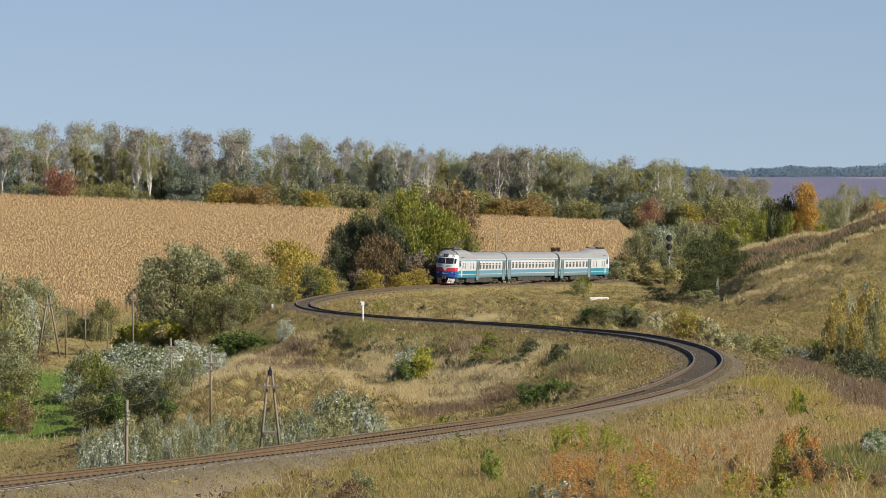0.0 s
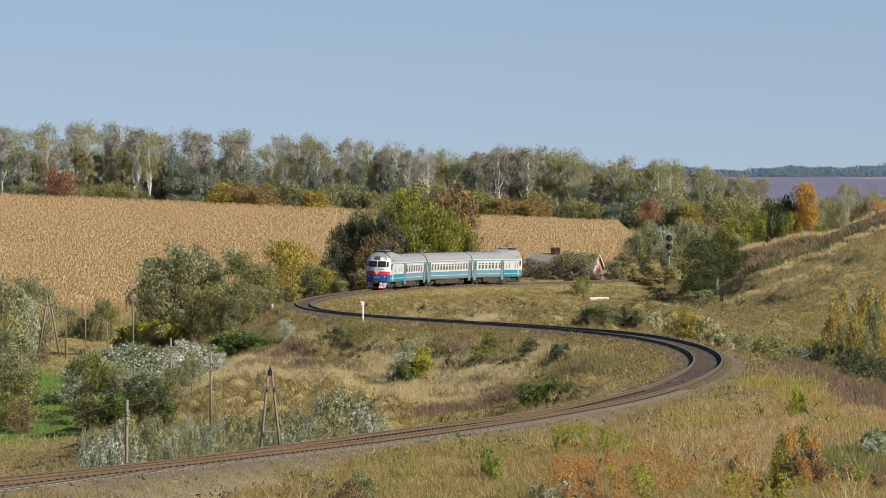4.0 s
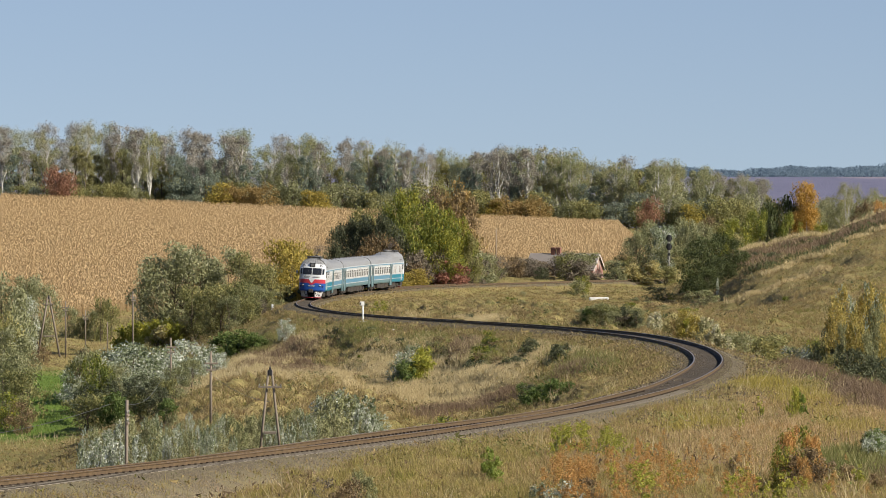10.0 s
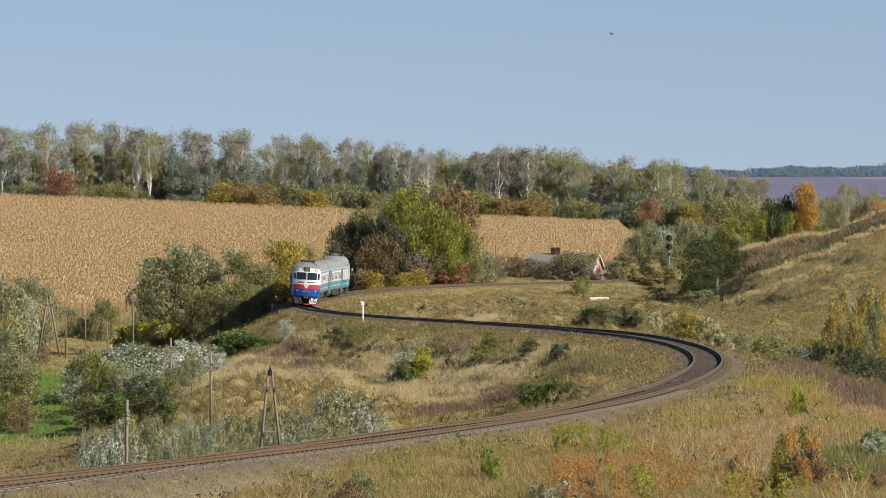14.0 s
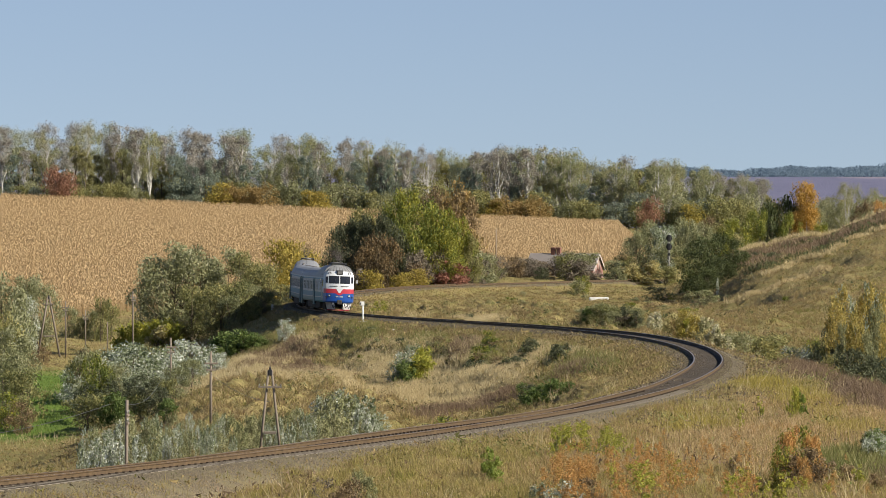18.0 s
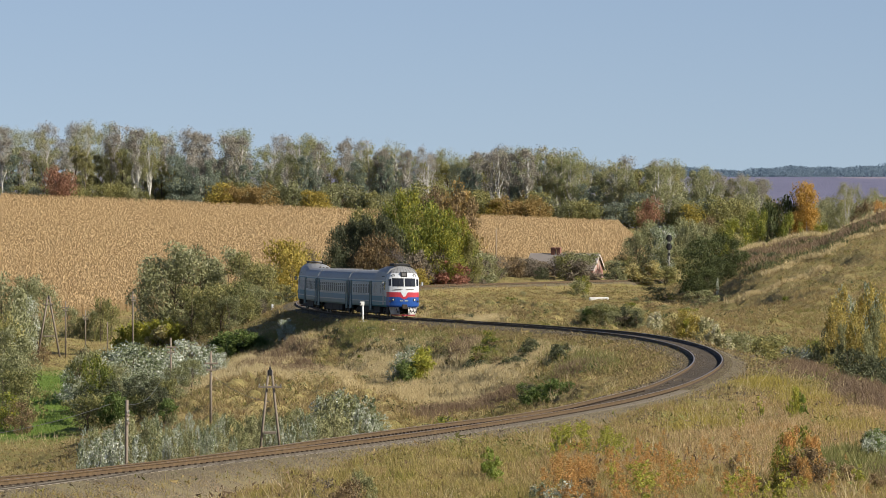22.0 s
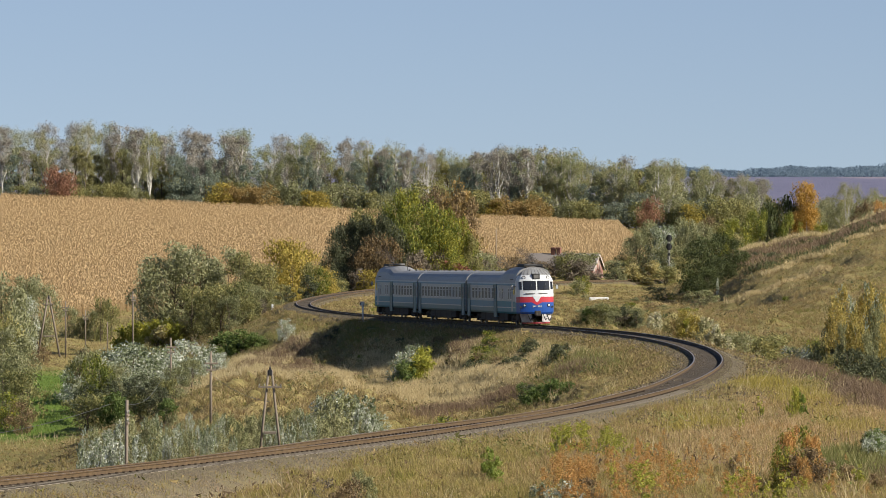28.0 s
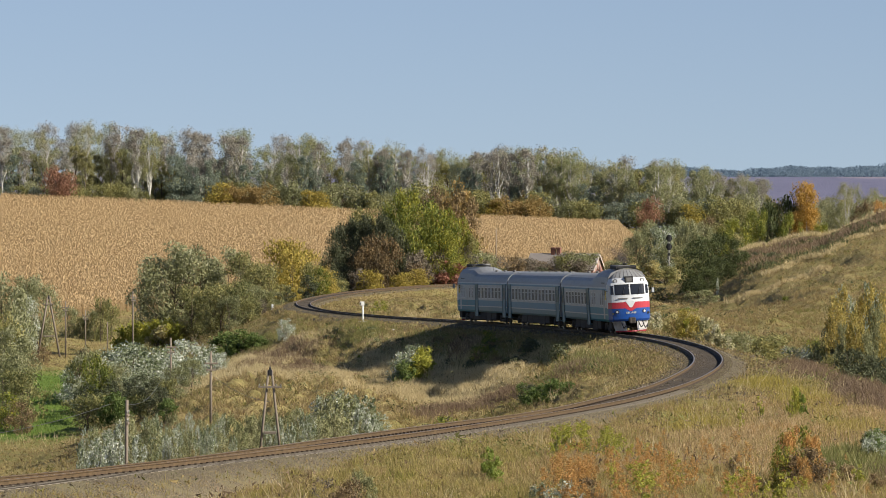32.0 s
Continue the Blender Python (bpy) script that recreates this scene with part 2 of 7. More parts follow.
# ---- meshes ----
def mesh_of(name, verts, faces, mats, index=None, smooth=False):
    me = bpy.data.meshes.new(name)
    me.from_pydata([tuple(v) for v in verts], [], [tuple(int(i) for i in f) for f in faces])
    for m in (mats if isinstance(mats, (list, tuple)) else [mats]):
        me.materials.append(m)
    if index is not None:
        me.polygons.foreach_set("material_index", np.asarray(index, dtype=np.int32))
    if smooth:
        me.polygons.foreach_set("use_smooth", np.ones(len(faces), dtype=bool))
    me.update()
    return me


def quads_mesh(name, v, mat, sides=4):
    """v: (n, sides, 3) corner places; one loose face each."""
    n = len(v)
    me = bpy.data.meshes.new(name)
    me.vertices.add(n * sides)
    me.vertices.foreach_set("co", np.ascontiguousarray(v, dtype=np.float32).ravel())
    me.loops.add(n * sides)
    me.loops.foreach_set("vertex_index", np.arange(n * sides, dtype=np.int32))
    me.polygons.add(n)
    me.polygons.foreach_set("loop_start", np.arange(0, n * sides, sides, dtype=np.int32))
    me.materials.append(mat)
    me.update(calc_edges=True)
    return me


def child(name, me, parent, label="", m=None):
    ob = new(name, me)
    ob.parent = parent
    if m is not None:
        ob.matrix_basis = m
    if label:
        ob["label"] = label
    return ob


def part(name, bm, mat, parent, label=""):
    me = bpy.data.meshes.new(name)
    bm.to_mesh(me)
    bm.free()
    for m in (mat if isinstance(mat, (list, tuple)) else [mat]):
        me.materials.append(m)
    return child(name, me, parent, label)


def box(bm, x0, x1, y0, y1, z0, z1, bevel=0.0, mi=0):
    r = bmesh.ops.create_cube(bm, size=1, matrix=Matrix.Translation(((x0 + x1) / 2, (y0 + y1) / 2, (z0 + z1) / 2)) @ Matrix.Diagonal((abs(x1 - x0), abs(y1 - y0), abs(z1 - z0), 1)))
    faces = {f for v in r["verts"] for f in v.link_faces}
    for f in faces:
        f.material_index = mi
    if bevel:
        bmesh.ops.bevel(bm, geom=list({e for f in faces for e in f.edges}), offset=bevel, segments=1, affect="EDGES")
    return bm


def rod(bm, p, q, r0, r1=None, sides=10, mi=0):
    p, q = Vector(p), Vector(q)
    d = q - p
    m = Matrix.Translation((p + q) / 2) @ d.to_track_quat("Z", "Y").to_matrix().to_4x4()
    r = bmesh.ops.create_cone(bm, cap_ends=True, segments=sides, radius1=r0, radius2=r0 if r1 is None else r1, depth=d.length, matrix=m)
    for f in {f for v in r["verts"] for f in v.link_faces}:
        f.material_index, f.smooth = mi, len(f.verts) == 4
    return bm


def thing(name, m, label, category, group="", kind=""):
    ob = new(name)
    ob.matrix_basis = m
    return tagged(ob, label, category, group, kind)


# ---- the railway's line ----
LINE = np.array([
    (118, 990, -15), (92, 954.8, -14.9), (64, 915.2, -14.7), (43.5, 877.8, -14.5), (26.8, 844.8, -14.2), (12.6, 804.1, -13.9), 
    (0.16, 763.4, -13.5), (-8.66, 721.6, -13.36), (-14.16, 678.7, -13.34), (-15.94, 635, -13.27), (-13.3, 590.9, -13.04), (-7.32, 546.7, -12.62), 
    (0.15, 502.4, -12.05), (7.67, 457.6, -11.44), (13.89, 412.2, -10.91), (16, 363, -10.35), (14.9, 312.4, -9.75), (11, 261.8, -9.15), 
    (7.4, 232.7, -8.8), (4.3, 213.4, -8.58), (0.1, 194.7, -8.36), (-6.5, 167.2, -8.05), (-11.9, 149.6, -7.85), (-24.5, 114.4, -7.5), 
    (-42, 74.8, -7.2)])


def catmull(p, step=0.5):
    p = np.vstack([2 * p[0] - p[1], p, 2 * p[-1] - p[-2]])
    out = []
    for i in range(1, len(p) - 2):
        n = max(4, int(np.linalg.norm(p[i + 1] - p[i]) / step))
        u = np.linspace(0, 1, n, endpoint=False)[:, None]
        a, b, c, d = p[i - 1], p[i], p[i + 1], p[i + 2]
        out.append(0.5 * (2 * b + (c - a) * u + (2 * a - 5 * b + 4 * c - d) * u ** 2 + (3 * b - a - 3 * c + d) * u ** 3))
    return np.vstack([*out, p[-2:-1]])


def resample(p, step):
    s = np.r_[0, np.cumsum(np.linalg.norm(np.diff(p, axis=0), axis=1))]
    t = np.arange(0, s[-1], step)
    return np.column_stack([np.interp(t, s, p[:, k]) for k in range(3)])


STEP = 0.5
RAW = resample(catmull(LINE), STEP)
_k = np.hanning(61)
_k /= _k.sum()
PAD = np.vstack([np.repeat(RAW[:1], 30, 0) + (RAW[0] - RAW[1]) * np.arange(30, 0, -1)[:, None], RAW, np.repeat(RAW[-1:], 30, 0) + (RAW[-1] - RAW[-2]) * np.arange(1, 31)[:, None]])
CL = resample(np.column_stack([np.convolve(PAD[:, k], _k, "valid") for k in range(3)]), STEP)     # centre line, rail top
TAN = np.gradient(CL, axis=0)
TAN /= np.linalg.norm(TAN, axis=1)[:, None]
HEAD = np.unwrap(np.arctan2(TAN[:, 1], TAN[:, 0]))
CURV = np.convolve(np.pad(np.gradient(HEAD) / STEP, 40, "edge"), np.hanning(81) / np.hanning(81).sum(), "valid")
CANT = np.clip(CURV * 330, -1, 1) * 0.075          # lean to the inside of the bend, radians (left side down is positive)
SIDE = np.column_stack([-np.sin(HEAD), np.cos(HEAD), np.zeros(len(HEAD))])      # to the left of the way
S0 = float(np.interp(-694.0 * 1.1, -CL[:, 1], np.arange(len(CL)) * STEP))


def line_at(s):
    """Place on the centre line and cant, s metres along."""
    i = np.arange(len(CL)) * STEP
    return Vector([float(np.interp(s, i, CL[:, k])) for k in range(3)]), float(np.interp(s, i, CANT))


# ---- the lie of the land ----
def sstep(a, b, x):
    u = np.clip((x - a) / (b - a), 0, 1)
    return u * u * (3 - 2 * u)


def line_x(Y):
    return np.interp(-Y, -CL[:, 1], CL[:, 0])


def line_z(Y):
    return np.interp(-Y, -CL[:, 1], CL[:, 2])


def field_z(X, Y):
    """The maize field's ground: a slope that climbs away from the valley."""
    Xc, v = np.clip(X, -170, 90), np.minimum(Y, 1180) - 800
    z = -13.82 + 0.0407 * Xc + 0.0158 * v - 0.000235 * Xc * v
    return z - 0.02 * np.maximum(Y - 1180, 0) * sstep(1180, 1500, Y)


DEEP = 1.1      # the land's own unit of depth


def natural(X, Y):
    X, Y = np.asarray(X, float), np.asarray(Y, float)
    u = X - line_x(Y)
    Y = Y / DEEP
    right = np.interp(Y, [-2000, 0, 110, 165, 230, 300, 400, 550, 760, 900], [-9, -8.8, -8.8, -8.7, -9.0, -9.9, -12.0, -13.5, -15.4, -14.6])
    rise = 6.1 * sstep(28, 40, X) + np.clip(X - 40, 0, 45) * 0.28 + 0.35 * np.sin(Y * 0.12 + X * 0.2) * sstep(30, 40, X) - 0.9 * np.exp(-((X - 43 - (Y - 590) * 0.12) / 3.5) ** 2)
    right = right + rise * sstep(440, 602, Y) * sstep(780, 640, Y)
    right = right - 4.6 * sstep(17.3, 26, X) * sstep(150, 205, Y) * sstep(460, 370, Y)
    left = -15.6 - 4.4 * sstep(-14, -30, X) - 0.6 * np.sin(X * 0.13 + Y * 0.02)
    left = left + 2.0 * sstep(-70, -110, X)
    m = sstep(-1, -9, u) * sstep(95, 150, Y)
    z = right + (left - right) * m
    f = field_z(X, Y)
    z = z + (f - z) * sstep(640, 720, Y + 0.9 * np.clip(-X - 30, 0, 60) - 4.0 * np.clip(X, 0, 60))
    far = -9.0 + (Y - 1500) * 0.0066
    z = z + (far - z) * sstep(1300, 1900, Y)
    z = z + 7.1 * np.exp(-(X * X + Y * Y) / 40.0 ** 2)
    bumps = 0.35 * np.sin(X * 0.21 + 1.3 * np.sin(Y * 0.05)) * np.sin(Y * 0.09 + 0.7) + 0.18 * np.sin(X * 0.61 + Y * 0.11) * np.sin(Y * 0.27 - X * 0.2)
    bumps = bumps + 0.14 * np.sin(X * 1.7 + Y * 0.31 + 2 * np.sin(X * 0.3)) * np.sin(Y * 0.55 - X * 0.9) + 0.10 * np.sin(X * 0.9 - Y * 0.8)
    return z + bumps * sstep(40, 110, Y) * sstep(1200, 700, Y)


def line_near(X, Y):
    """Distance to the line's centre and the rail height there, by the nearest of the points about the same depth."""
    X, Y = np.asarray(X, float), np.asarray(Y, float)
    yc = Y.copy()
    for _ in range(3):
        sl = (line_x(yc + 1) - line_x(yc - 1)) / 2
        d = X - line_x(yc)
        yc = yc + ((Y - yc) + sl * d) / (1 + sl * sl)
    return np.hypot(X - line_x(yc), Y - yc) * np.sign(X - line_x(yc)), line_z(yc)


def relief(X, Y):
    """Runnels and hummocks that the rain and the weeds have left on the slopes."""
    r = 0.26 * np.sin(1.9 * X + 0.42 * Y + 1.3 * np.sin(0.21 * Y + 0.6 * X)) + 0.17 * np.sin(3.3 * X - 0.36 * Y + 1.1 * np.sin(0.8 * X + 0.17 * Y))
    r = r + 0.28 * np.sin(0.77 * X + 0.15 * Y + 1.6 * np.sin(0.09 * Y - 0.31 * X)) + 0.12 * np.sin(1.1 * X - 1.3 * Y)
    hill = sstep(26, 36, X) * sstep(540, 620, Y) * sstep(830, 760, Y)
    return r * (sstep(300, 345, Y) * sstep(720, 600, Y) * sstep(-26, -14, X) * (1 - 0.55 * sstep(10, 20, X)) + 0.4 * hill)


def ground_z(X, Y):
    n = natural(X, Y)
    d, zt = line_near(X, Y)
    shelf = 2.3 + 2.6 * np.exp(-((Y - 524) / 7.0) ** 2) * (d < 0)
    a = np.maximum(np.abs(d) - shelf, 0)
    top = zt - 0.48
    z = np.clip(n, top - a / 2.4, top + a / 2.0)
    z = np.where(np.abs(d) < shelf, top, z) + relief(X, Y) * sstep(3.6, 7.5, np.abs(d)) * (1 - 0.6 * sstep(28, 34, X) * sstep(590, 640, Y))
    return np.where((Y > 80) & (Y < 985), z, n)


def build_ground():
    xs = np.r_[-4000, -2500, -1500, -900, -600, -420, -300, -220, -170, -140, np.arange(-120, -60, 4), np.arange(-60, -24, 1.5), np.arange(-24, 26, 0.5), np.arange(26, 60, 1.0), np.arange(60, 124, 4), 140, 170, 220, 300, 420, 600, 900, 1500, 2500, 4000]
    ys = np.r_[-1500, -700, -300, -120, -60, np.arange(-30, 90, 6), np.arange(90, 580, 1.0), np.arange(580, 840, 2.0), np.arange(840, 1320, 8), np.arange(1320, 2000, 40), np.arange(2000, 4960, 160)]
    X, Y = np.meshgrid(xs, ys)
    Z = ground_z(X, Y)
    nx, ny = len(xs), len(ys)
    i = (np.arange(ny - 1)[:, None] * nx + np.arange(nx - 1)[None, :]).ravel()
    faces = np.column_stack([i, i + 1, i + nx + 1, i + nx])
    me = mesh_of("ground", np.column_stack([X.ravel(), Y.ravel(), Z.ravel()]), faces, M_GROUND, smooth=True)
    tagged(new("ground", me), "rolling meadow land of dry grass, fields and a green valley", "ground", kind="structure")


build_ground()


def swept(profile, lo, hi, stride, cant=True):
    """Verts and faces of a profile of (left, up) pairs swept along the line from point lo to hi."""
    idx = np.arange(lo, hi, stride)
    c = CANT[idx] if cant else np.zeros(len(idx))
    rows = []
    for a, b in profile:
        off = a * np.cos(c) + 0 * b
        up = b - a * np.sin(c)
        rows.append(CL[idx] + SIDE[idx] * off[:, None] + np.array([0, 0, 1.0])[None, :] * up[:, None])
    v = np.stack(rows, 1)
    n, k = v.shape[:2]
    i = (np.arange(n - 1)[:, None] * k + np.arange(k)[None, :])
    j = (np.arange(n - 1)[:, None] * k + (np.arange(k)[None, :] + 1) % k)
    faces = np.stack([i, j, j + k, i + k], -1)
    return v.reshape(-1, 3), faces, n, k


def build_track():
    track = thing("railway_track", Matrix(), "single railway track of rusty rails on concrete sleepers in brown ballast", "railway", kind="structure")
    N = len(CL)
    # ballast bed
    prof = [(-3.6, -1.4), (-3.35, -0.90), (-2.2, -0.46), (-1.55, -0.238), (-0.95, -0.20), (0, -0.19), (0.95, -0.20), (1.55, -0.238), (2.2, -0.46), (3.35, -0.90), (3.6, -1.4)]
    v, f, n, k = swept(prof, 0, N, 1)
    f = f[:, :-1].reshape(-1, 4)
    rng = np.random.default_rng(4)
    v[:, 2] += rng.normal(0, 1, len(v)) * np.tile([0, 0.02, 0.02, 0.004, 0.002, 0.004, 0.002, 0.004, 0.02, 0.02, 0], n)
    child("ballast_bed", mesh_of("ballast_bed", v, f, [M_BALLAST, M_SHOULDER], np.tile([1, 1, 1, 1, 0, 0, 1, 1, 1, 1], n - 1), True), track, "brown oil-stained crushed stone ballast")
    for side in (1, -1):
        o = 0.795 * side
        prof = [(o - 0.075, -0.18), (o + 0.075, -0.18), (o + 0.07, -0.165), (o + 0.012, -0.14), (o + 0.012, -0.05), (o + 0.037, -0.036), (o + 0.037, -0.004), (o + 0.028, 0), (o - 0.028, 0), (o - 0.037, -0.004), (o - 0.037, -0.036), (o - 0.012, -0.05), (o - 0.012, -0.14), (o - 0.07, -0.165)]
        v, f, n, k = swept(prof, 0, N, 2)
        mi = np.zeros((n - 1, k), int)
        mi[:, 7] = 1
        mi[:, (1, 2, 12, 13)] = 2
        child("rail", mesh_of("rail", v, f.reshape(-1, 4), [M_RAIL, M_RAILTOP, M_CLIP], mi.ravel(), False), track, "rusty steel rail with a worn bright head")
    return track


TRACK = build_track()


def sleeper_mesh():
    bm = bmesh.new()
    for y0, y1, z, mi in ((-1.38, -0.9, -0.158, 0), (-0.9, 0.9, -0.178, 2), (0.9, 1.38, -0.158, 0)):
        box(bm, -0.14, 0.14, y0, y1, -0.40, z, 0.0, mi)
    for v in bm.verts:
        if abs(v.co.y) > 1.3 and v.co.z > -0.3:
            v.co.z -= 0.055
    for y in (-0.92, -0.67, 0.67, 0.92):
        box(bm, -0.035, 0.035, y - 0.04, y + 0.04, -0.18, -0.125, 0.0, 1)
    me = bpy.data.meshes.new("sleeper")
    bm.to_mesh(me)
    bm.free()
    me.materials.append(M_SLEEPER)
    me.materials.append(M_CLIP)
    me.materials.append(M_SLEEPER_MID)
    return me


def line_pose(s):
    p, c = line_at(s)
    q, _ = line_at(s + 0.5)
    d = q - p
    return Matrix.Translation(p) @ Matrix.Rotation(math.atan2(d.y, d.x), 4, "Z") @ Matrix.Rotation(-math.atan2(d.z, d.xy.length), 4, "Y") @ Matrix.Rotation(-c, 4, "X")

# ---- plants ----
def tube(points, radii, sides=6):
    pts = np.asarray(points, float)
    t = np.gradient(pts, axis=0)
    t /= np.linalg.norm(t, axis=1)[:, None] + 1e-9
    ref = np.where(np.abs(t[:, :1]) < 0.9, np.array([[1.0, 0, 0]]), np.array([[0, 1.0, 0]]))
    a = np.cross(t, ref)
    a /= np.linalg.norm(a, axis=1)[:, None]
    b = np.cross(t, a)
    ang = np.linspace(0, 2 * math.pi, sides, endpoint=False)
    v = pts[:, None] + np.asarray(radii)[:, None, None] * (np.cos(ang)[None, :, None] * a[:, None] + np.sin(ang)[None, :, None] * b[:, None])
    n = len(pts)
    i = np.arange(n - 1)[:, None] * sides + np.arange(sides)[None]
    j = np.arange(n - 1)[:, None] * sides + (np.arange(sides)[None] + 1) % sides
    return v.reshape(-1, 3), np.stack([i, j, j + sides, i + sides], -1).reshape(-1, 4)


def joined(tubes, name, mat):
    vs, fs, o = [], [], 0
    for v, f in tubes:
        vs.append(v)
        fs.append(f + o)
        o += len(v)
    return mesh_of(name, np.vstack(vs), np.vstack(fs), mat, smooth=True)


def leaf_cloud(rng, centres, radii, n, size, flat=0.55, droop=0.0, shell=0.5):
    """Corner places of n leaf clumps scattered in the outer part of blobs; ragged and uneven."""
    centres, radii = np.asarray(centres, float), np.asarray(radii, float)
    vol = radii.prod(1) ** 0.67
    which = rng.choice(len(centres), n, p=vol / vol.sum())
    d = rng.normal(size=(n, 3))
    d /= np.linalg.norm(d, axis=1)[:, None]
    r = shell + (1.08 - shell) * rng.random(n) ** 0.7
    c = centres[which] + d * r[:, None] * radii[which]
    nrm = d * 0.9 + rng.normal(size=(n, 3)) * 0.75
    nrm /= np.linalg.norm(nrm, axis=1)[:, None]
    a = np.cross(nrm, rng.normal(size=(n, 3)))
    a[:, 2] -= droop * np.linalg.norm(a, axis=1)
    a /= np.linalg.norm(a, axis=1)[:, None]
    b = np.cross(nrm, a)
    b /= np.linalg.norm(b, axis=1)[:, None]
    L = size * rng.uniform(0.55, 1.35, n)[:, None]
    W = L * flat * rng.uniform(0.7, 1.2, n)[:, None]
    k = nrm * L * 0.16
    return np.stack([c - a * L * 0.75 - b * W, c - a * L * 0.6 + b * W + k, c + a * L * 1.1], 1)


def limbs(rng, base, tops, r0, sides=6, sway=0.25):
    out = []
    for p in tops:
        p, b = np.asarray(p, float), np.asarray(base, float)
        u = np.linspace(0, 1, 6)[:, None]
        mid = b + (p - b) * u
        mid[:, 2] = b[2] + (p[2] - b[2]) * u[:, 0] ** 0.85
        mid[1:-1, :2] += rng.normal(0, sway, (4, 2)) * np.linalg.norm(p - b) * 0.12
        out.append(tube(mid, r0 * (1 - 0.85 * u[:, 0]), sides))
    return out


def blobs(rng, h, w, low, n, top_heavy=0.0, size=0.36):
    """Blob centres and radii that fill a crown from height low to h, w across."""
    cs, rs = [], []
    for k in range(n):
        u = rng.random()
        z = low + (h - low) * (0.1 + 0.86 * u)
        prof = math.sin(math.pi * (0.15 + 0.75 * u ** (1 + top_heavy))) ** 0.7
        a, r = rng.random() * 6.283, w / 2 * prof * math.sqrt(rng.random()) * 0.85
        b = size * w / 2 * rng.uniform(0.7, 1.3)
        cs.append((r * math.cos(a), r * math.sin(a), min(z, h - b * 0.6)))
        rs.append((b, b, b * rng.uniform(0.7, 1.15)))
    return np.array(cs), np.array(rs)


def make_tree(name, seed, h, w, low, leaf_mat, bark, n, size, label, category="tree", nblob=16, r0=None, stems=1, group="", droop=0.0, bsize=0.36, top_heavy=0.0, shell=0.5, limb_count=9, tall=1.0):
    rng = np.random.default_rng(seed)
    ob = thing(name, Matrix(), label, category, group)
    cs, rs = blobs(rng, h, w, low, nblob, top_heavy, bsize)
    rs[:, 2] *= tall
    r0 = r0 or h * 0.018
    tubes = []
    for k in range(stems):
        foot = np.array([rng.normal(0, 0.25) * (stems > 1), rng.normal(0, 0.25) * (stems > 1), -0.4])
        lean = rng.normal(0, 0.05, 2) * h * (1.6 if stems > 1 else 0.6)
        tip = np.array([lean[0], lean[1], h * rng.uniform(0.86, 0.97)])
        u = np.linspace(0, 1, 8)[:, None]
        path = foot + (tip - foot) * u
        path[1:-1, :2] += rng.normal(0, h * 0.008, (6, 2))
        tubes.append(tube(path, r0 * (1 - 0.88 * u[:, 0]) * (1 if stems == 1 else 0.7), 7))
        picks = rng.choice(len(cs), min(len(cs), max(2, limb_count // stems)), replace=False)
        for p in picks:
            z0 = max(0.25 * low, cs[p][2] - rng.uniform(0.15, 0.4) * h)
            uu = np.clip((z0 + 0.4) / (tip[2] + 0.4), 0, 0.9)
            tubes += limbs(rng, foot + (tip - foot) * uu, [cs[p]], r0 * (1 - 0.8 * uu) * 0.6, 4)
    child("trunk", joined(tubes, name + "_trunk", bark), ob)
    child("crown", quads_mesh(name + "_crown", leaf_cloud(rng, cs, rs, n, size, droop=droop, shell=shell), leaf_mat, 3), ob)
    return ob


F = 784 / math.tan(radians(DEG / 2))


def at_ground(x, D):
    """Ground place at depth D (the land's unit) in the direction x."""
    Y = D * DEEP
    X = (x - 784) / F * Y
    return X, Y, float(ground_z(np.array([X]), np.array([Y]))[0])


def sight(y, D):
    """Height of the sight line y at depth D."""
    return (330 - y) / F * D * DEEP


def put_at(x, D, scale=1.0, turn=0.0, sink=0.1, wide=None):
    """Pose on the ground at depth D in the direction x, upright."""
    X, Y, z = at_ground(x, D)
    w = wide or scale
    return Matrix.Translation((X, Y, z - sink)) @ Matrix.Rotation(turn, 4, "Z") @ Matrix.Diagonal((w, w, scale, 1))

# ---- the train ----
P_WHITE = material("train_white", (0.415, 0.43, 0.44), 0.5, vary=0.05, scale=1, dirt=(0.30, 0.272, 0.24), dirt_amount=0.7, spec=0.3)
P_FRONT = material("cab_white", (0.60, 0.62, 0.645), 0.45, vary=0.05, scale=1, dirt=(0.48, 0.46, 0.43), dirt_amount=0.5, spec=0.4)
P_TEAL = material("train_teal", (0.014, 0.165, 0.235), 0.5, vary=0.08, scale=1, dirt=(0.09, 0.15, 0.17), dirt_amount=0.5, spec=0.3)
P_SKIRT = material("train_skirt_grey_blue", (0.105, 0.18, 0.20), 0.5, vary=0.08, scale=1, dirt=(0.155, 0.175, 0.17), dirt_amount=0.55, spec=0.3)
P_BLUE = material("train_pale_blue", (0.085, 0.20, 0.29), 0.5, vary=0.08, scale=1, dirt=(0.16, 0.215, 0.24), dirt_amount=0.5, spec=0.3)
P_NAVY = material("train_front_blue", (0.012, 0.070, 0.30), 0.35, vary=0.08, scale=1, dirt=(0.04, 0.09, 0.25), dirt_amount=0.4)
P_RED = material("train_front_red", (0.45, 0.032, 0.052), 0.4, vary=0.06, scale=1, dirt=(0.35, 0.06, 0.06), dirt_amount=0.4)
P_ROOF = material("train_roof_grey", (0.235, 0.237, 0.24), 0.5, vary=0.1, scale=1, dirt=(0.18, 0.172, 0.16), dirt_amount=0.6, spec=0.4, squash=(0.3, 1.5, 1))
P_DOOR = material("train_door_blue_grey", (0.11, 0.178, 0.195), 0.55, vary=0.06, scale=1, dirt=(0.2, 0.25, 0.25))
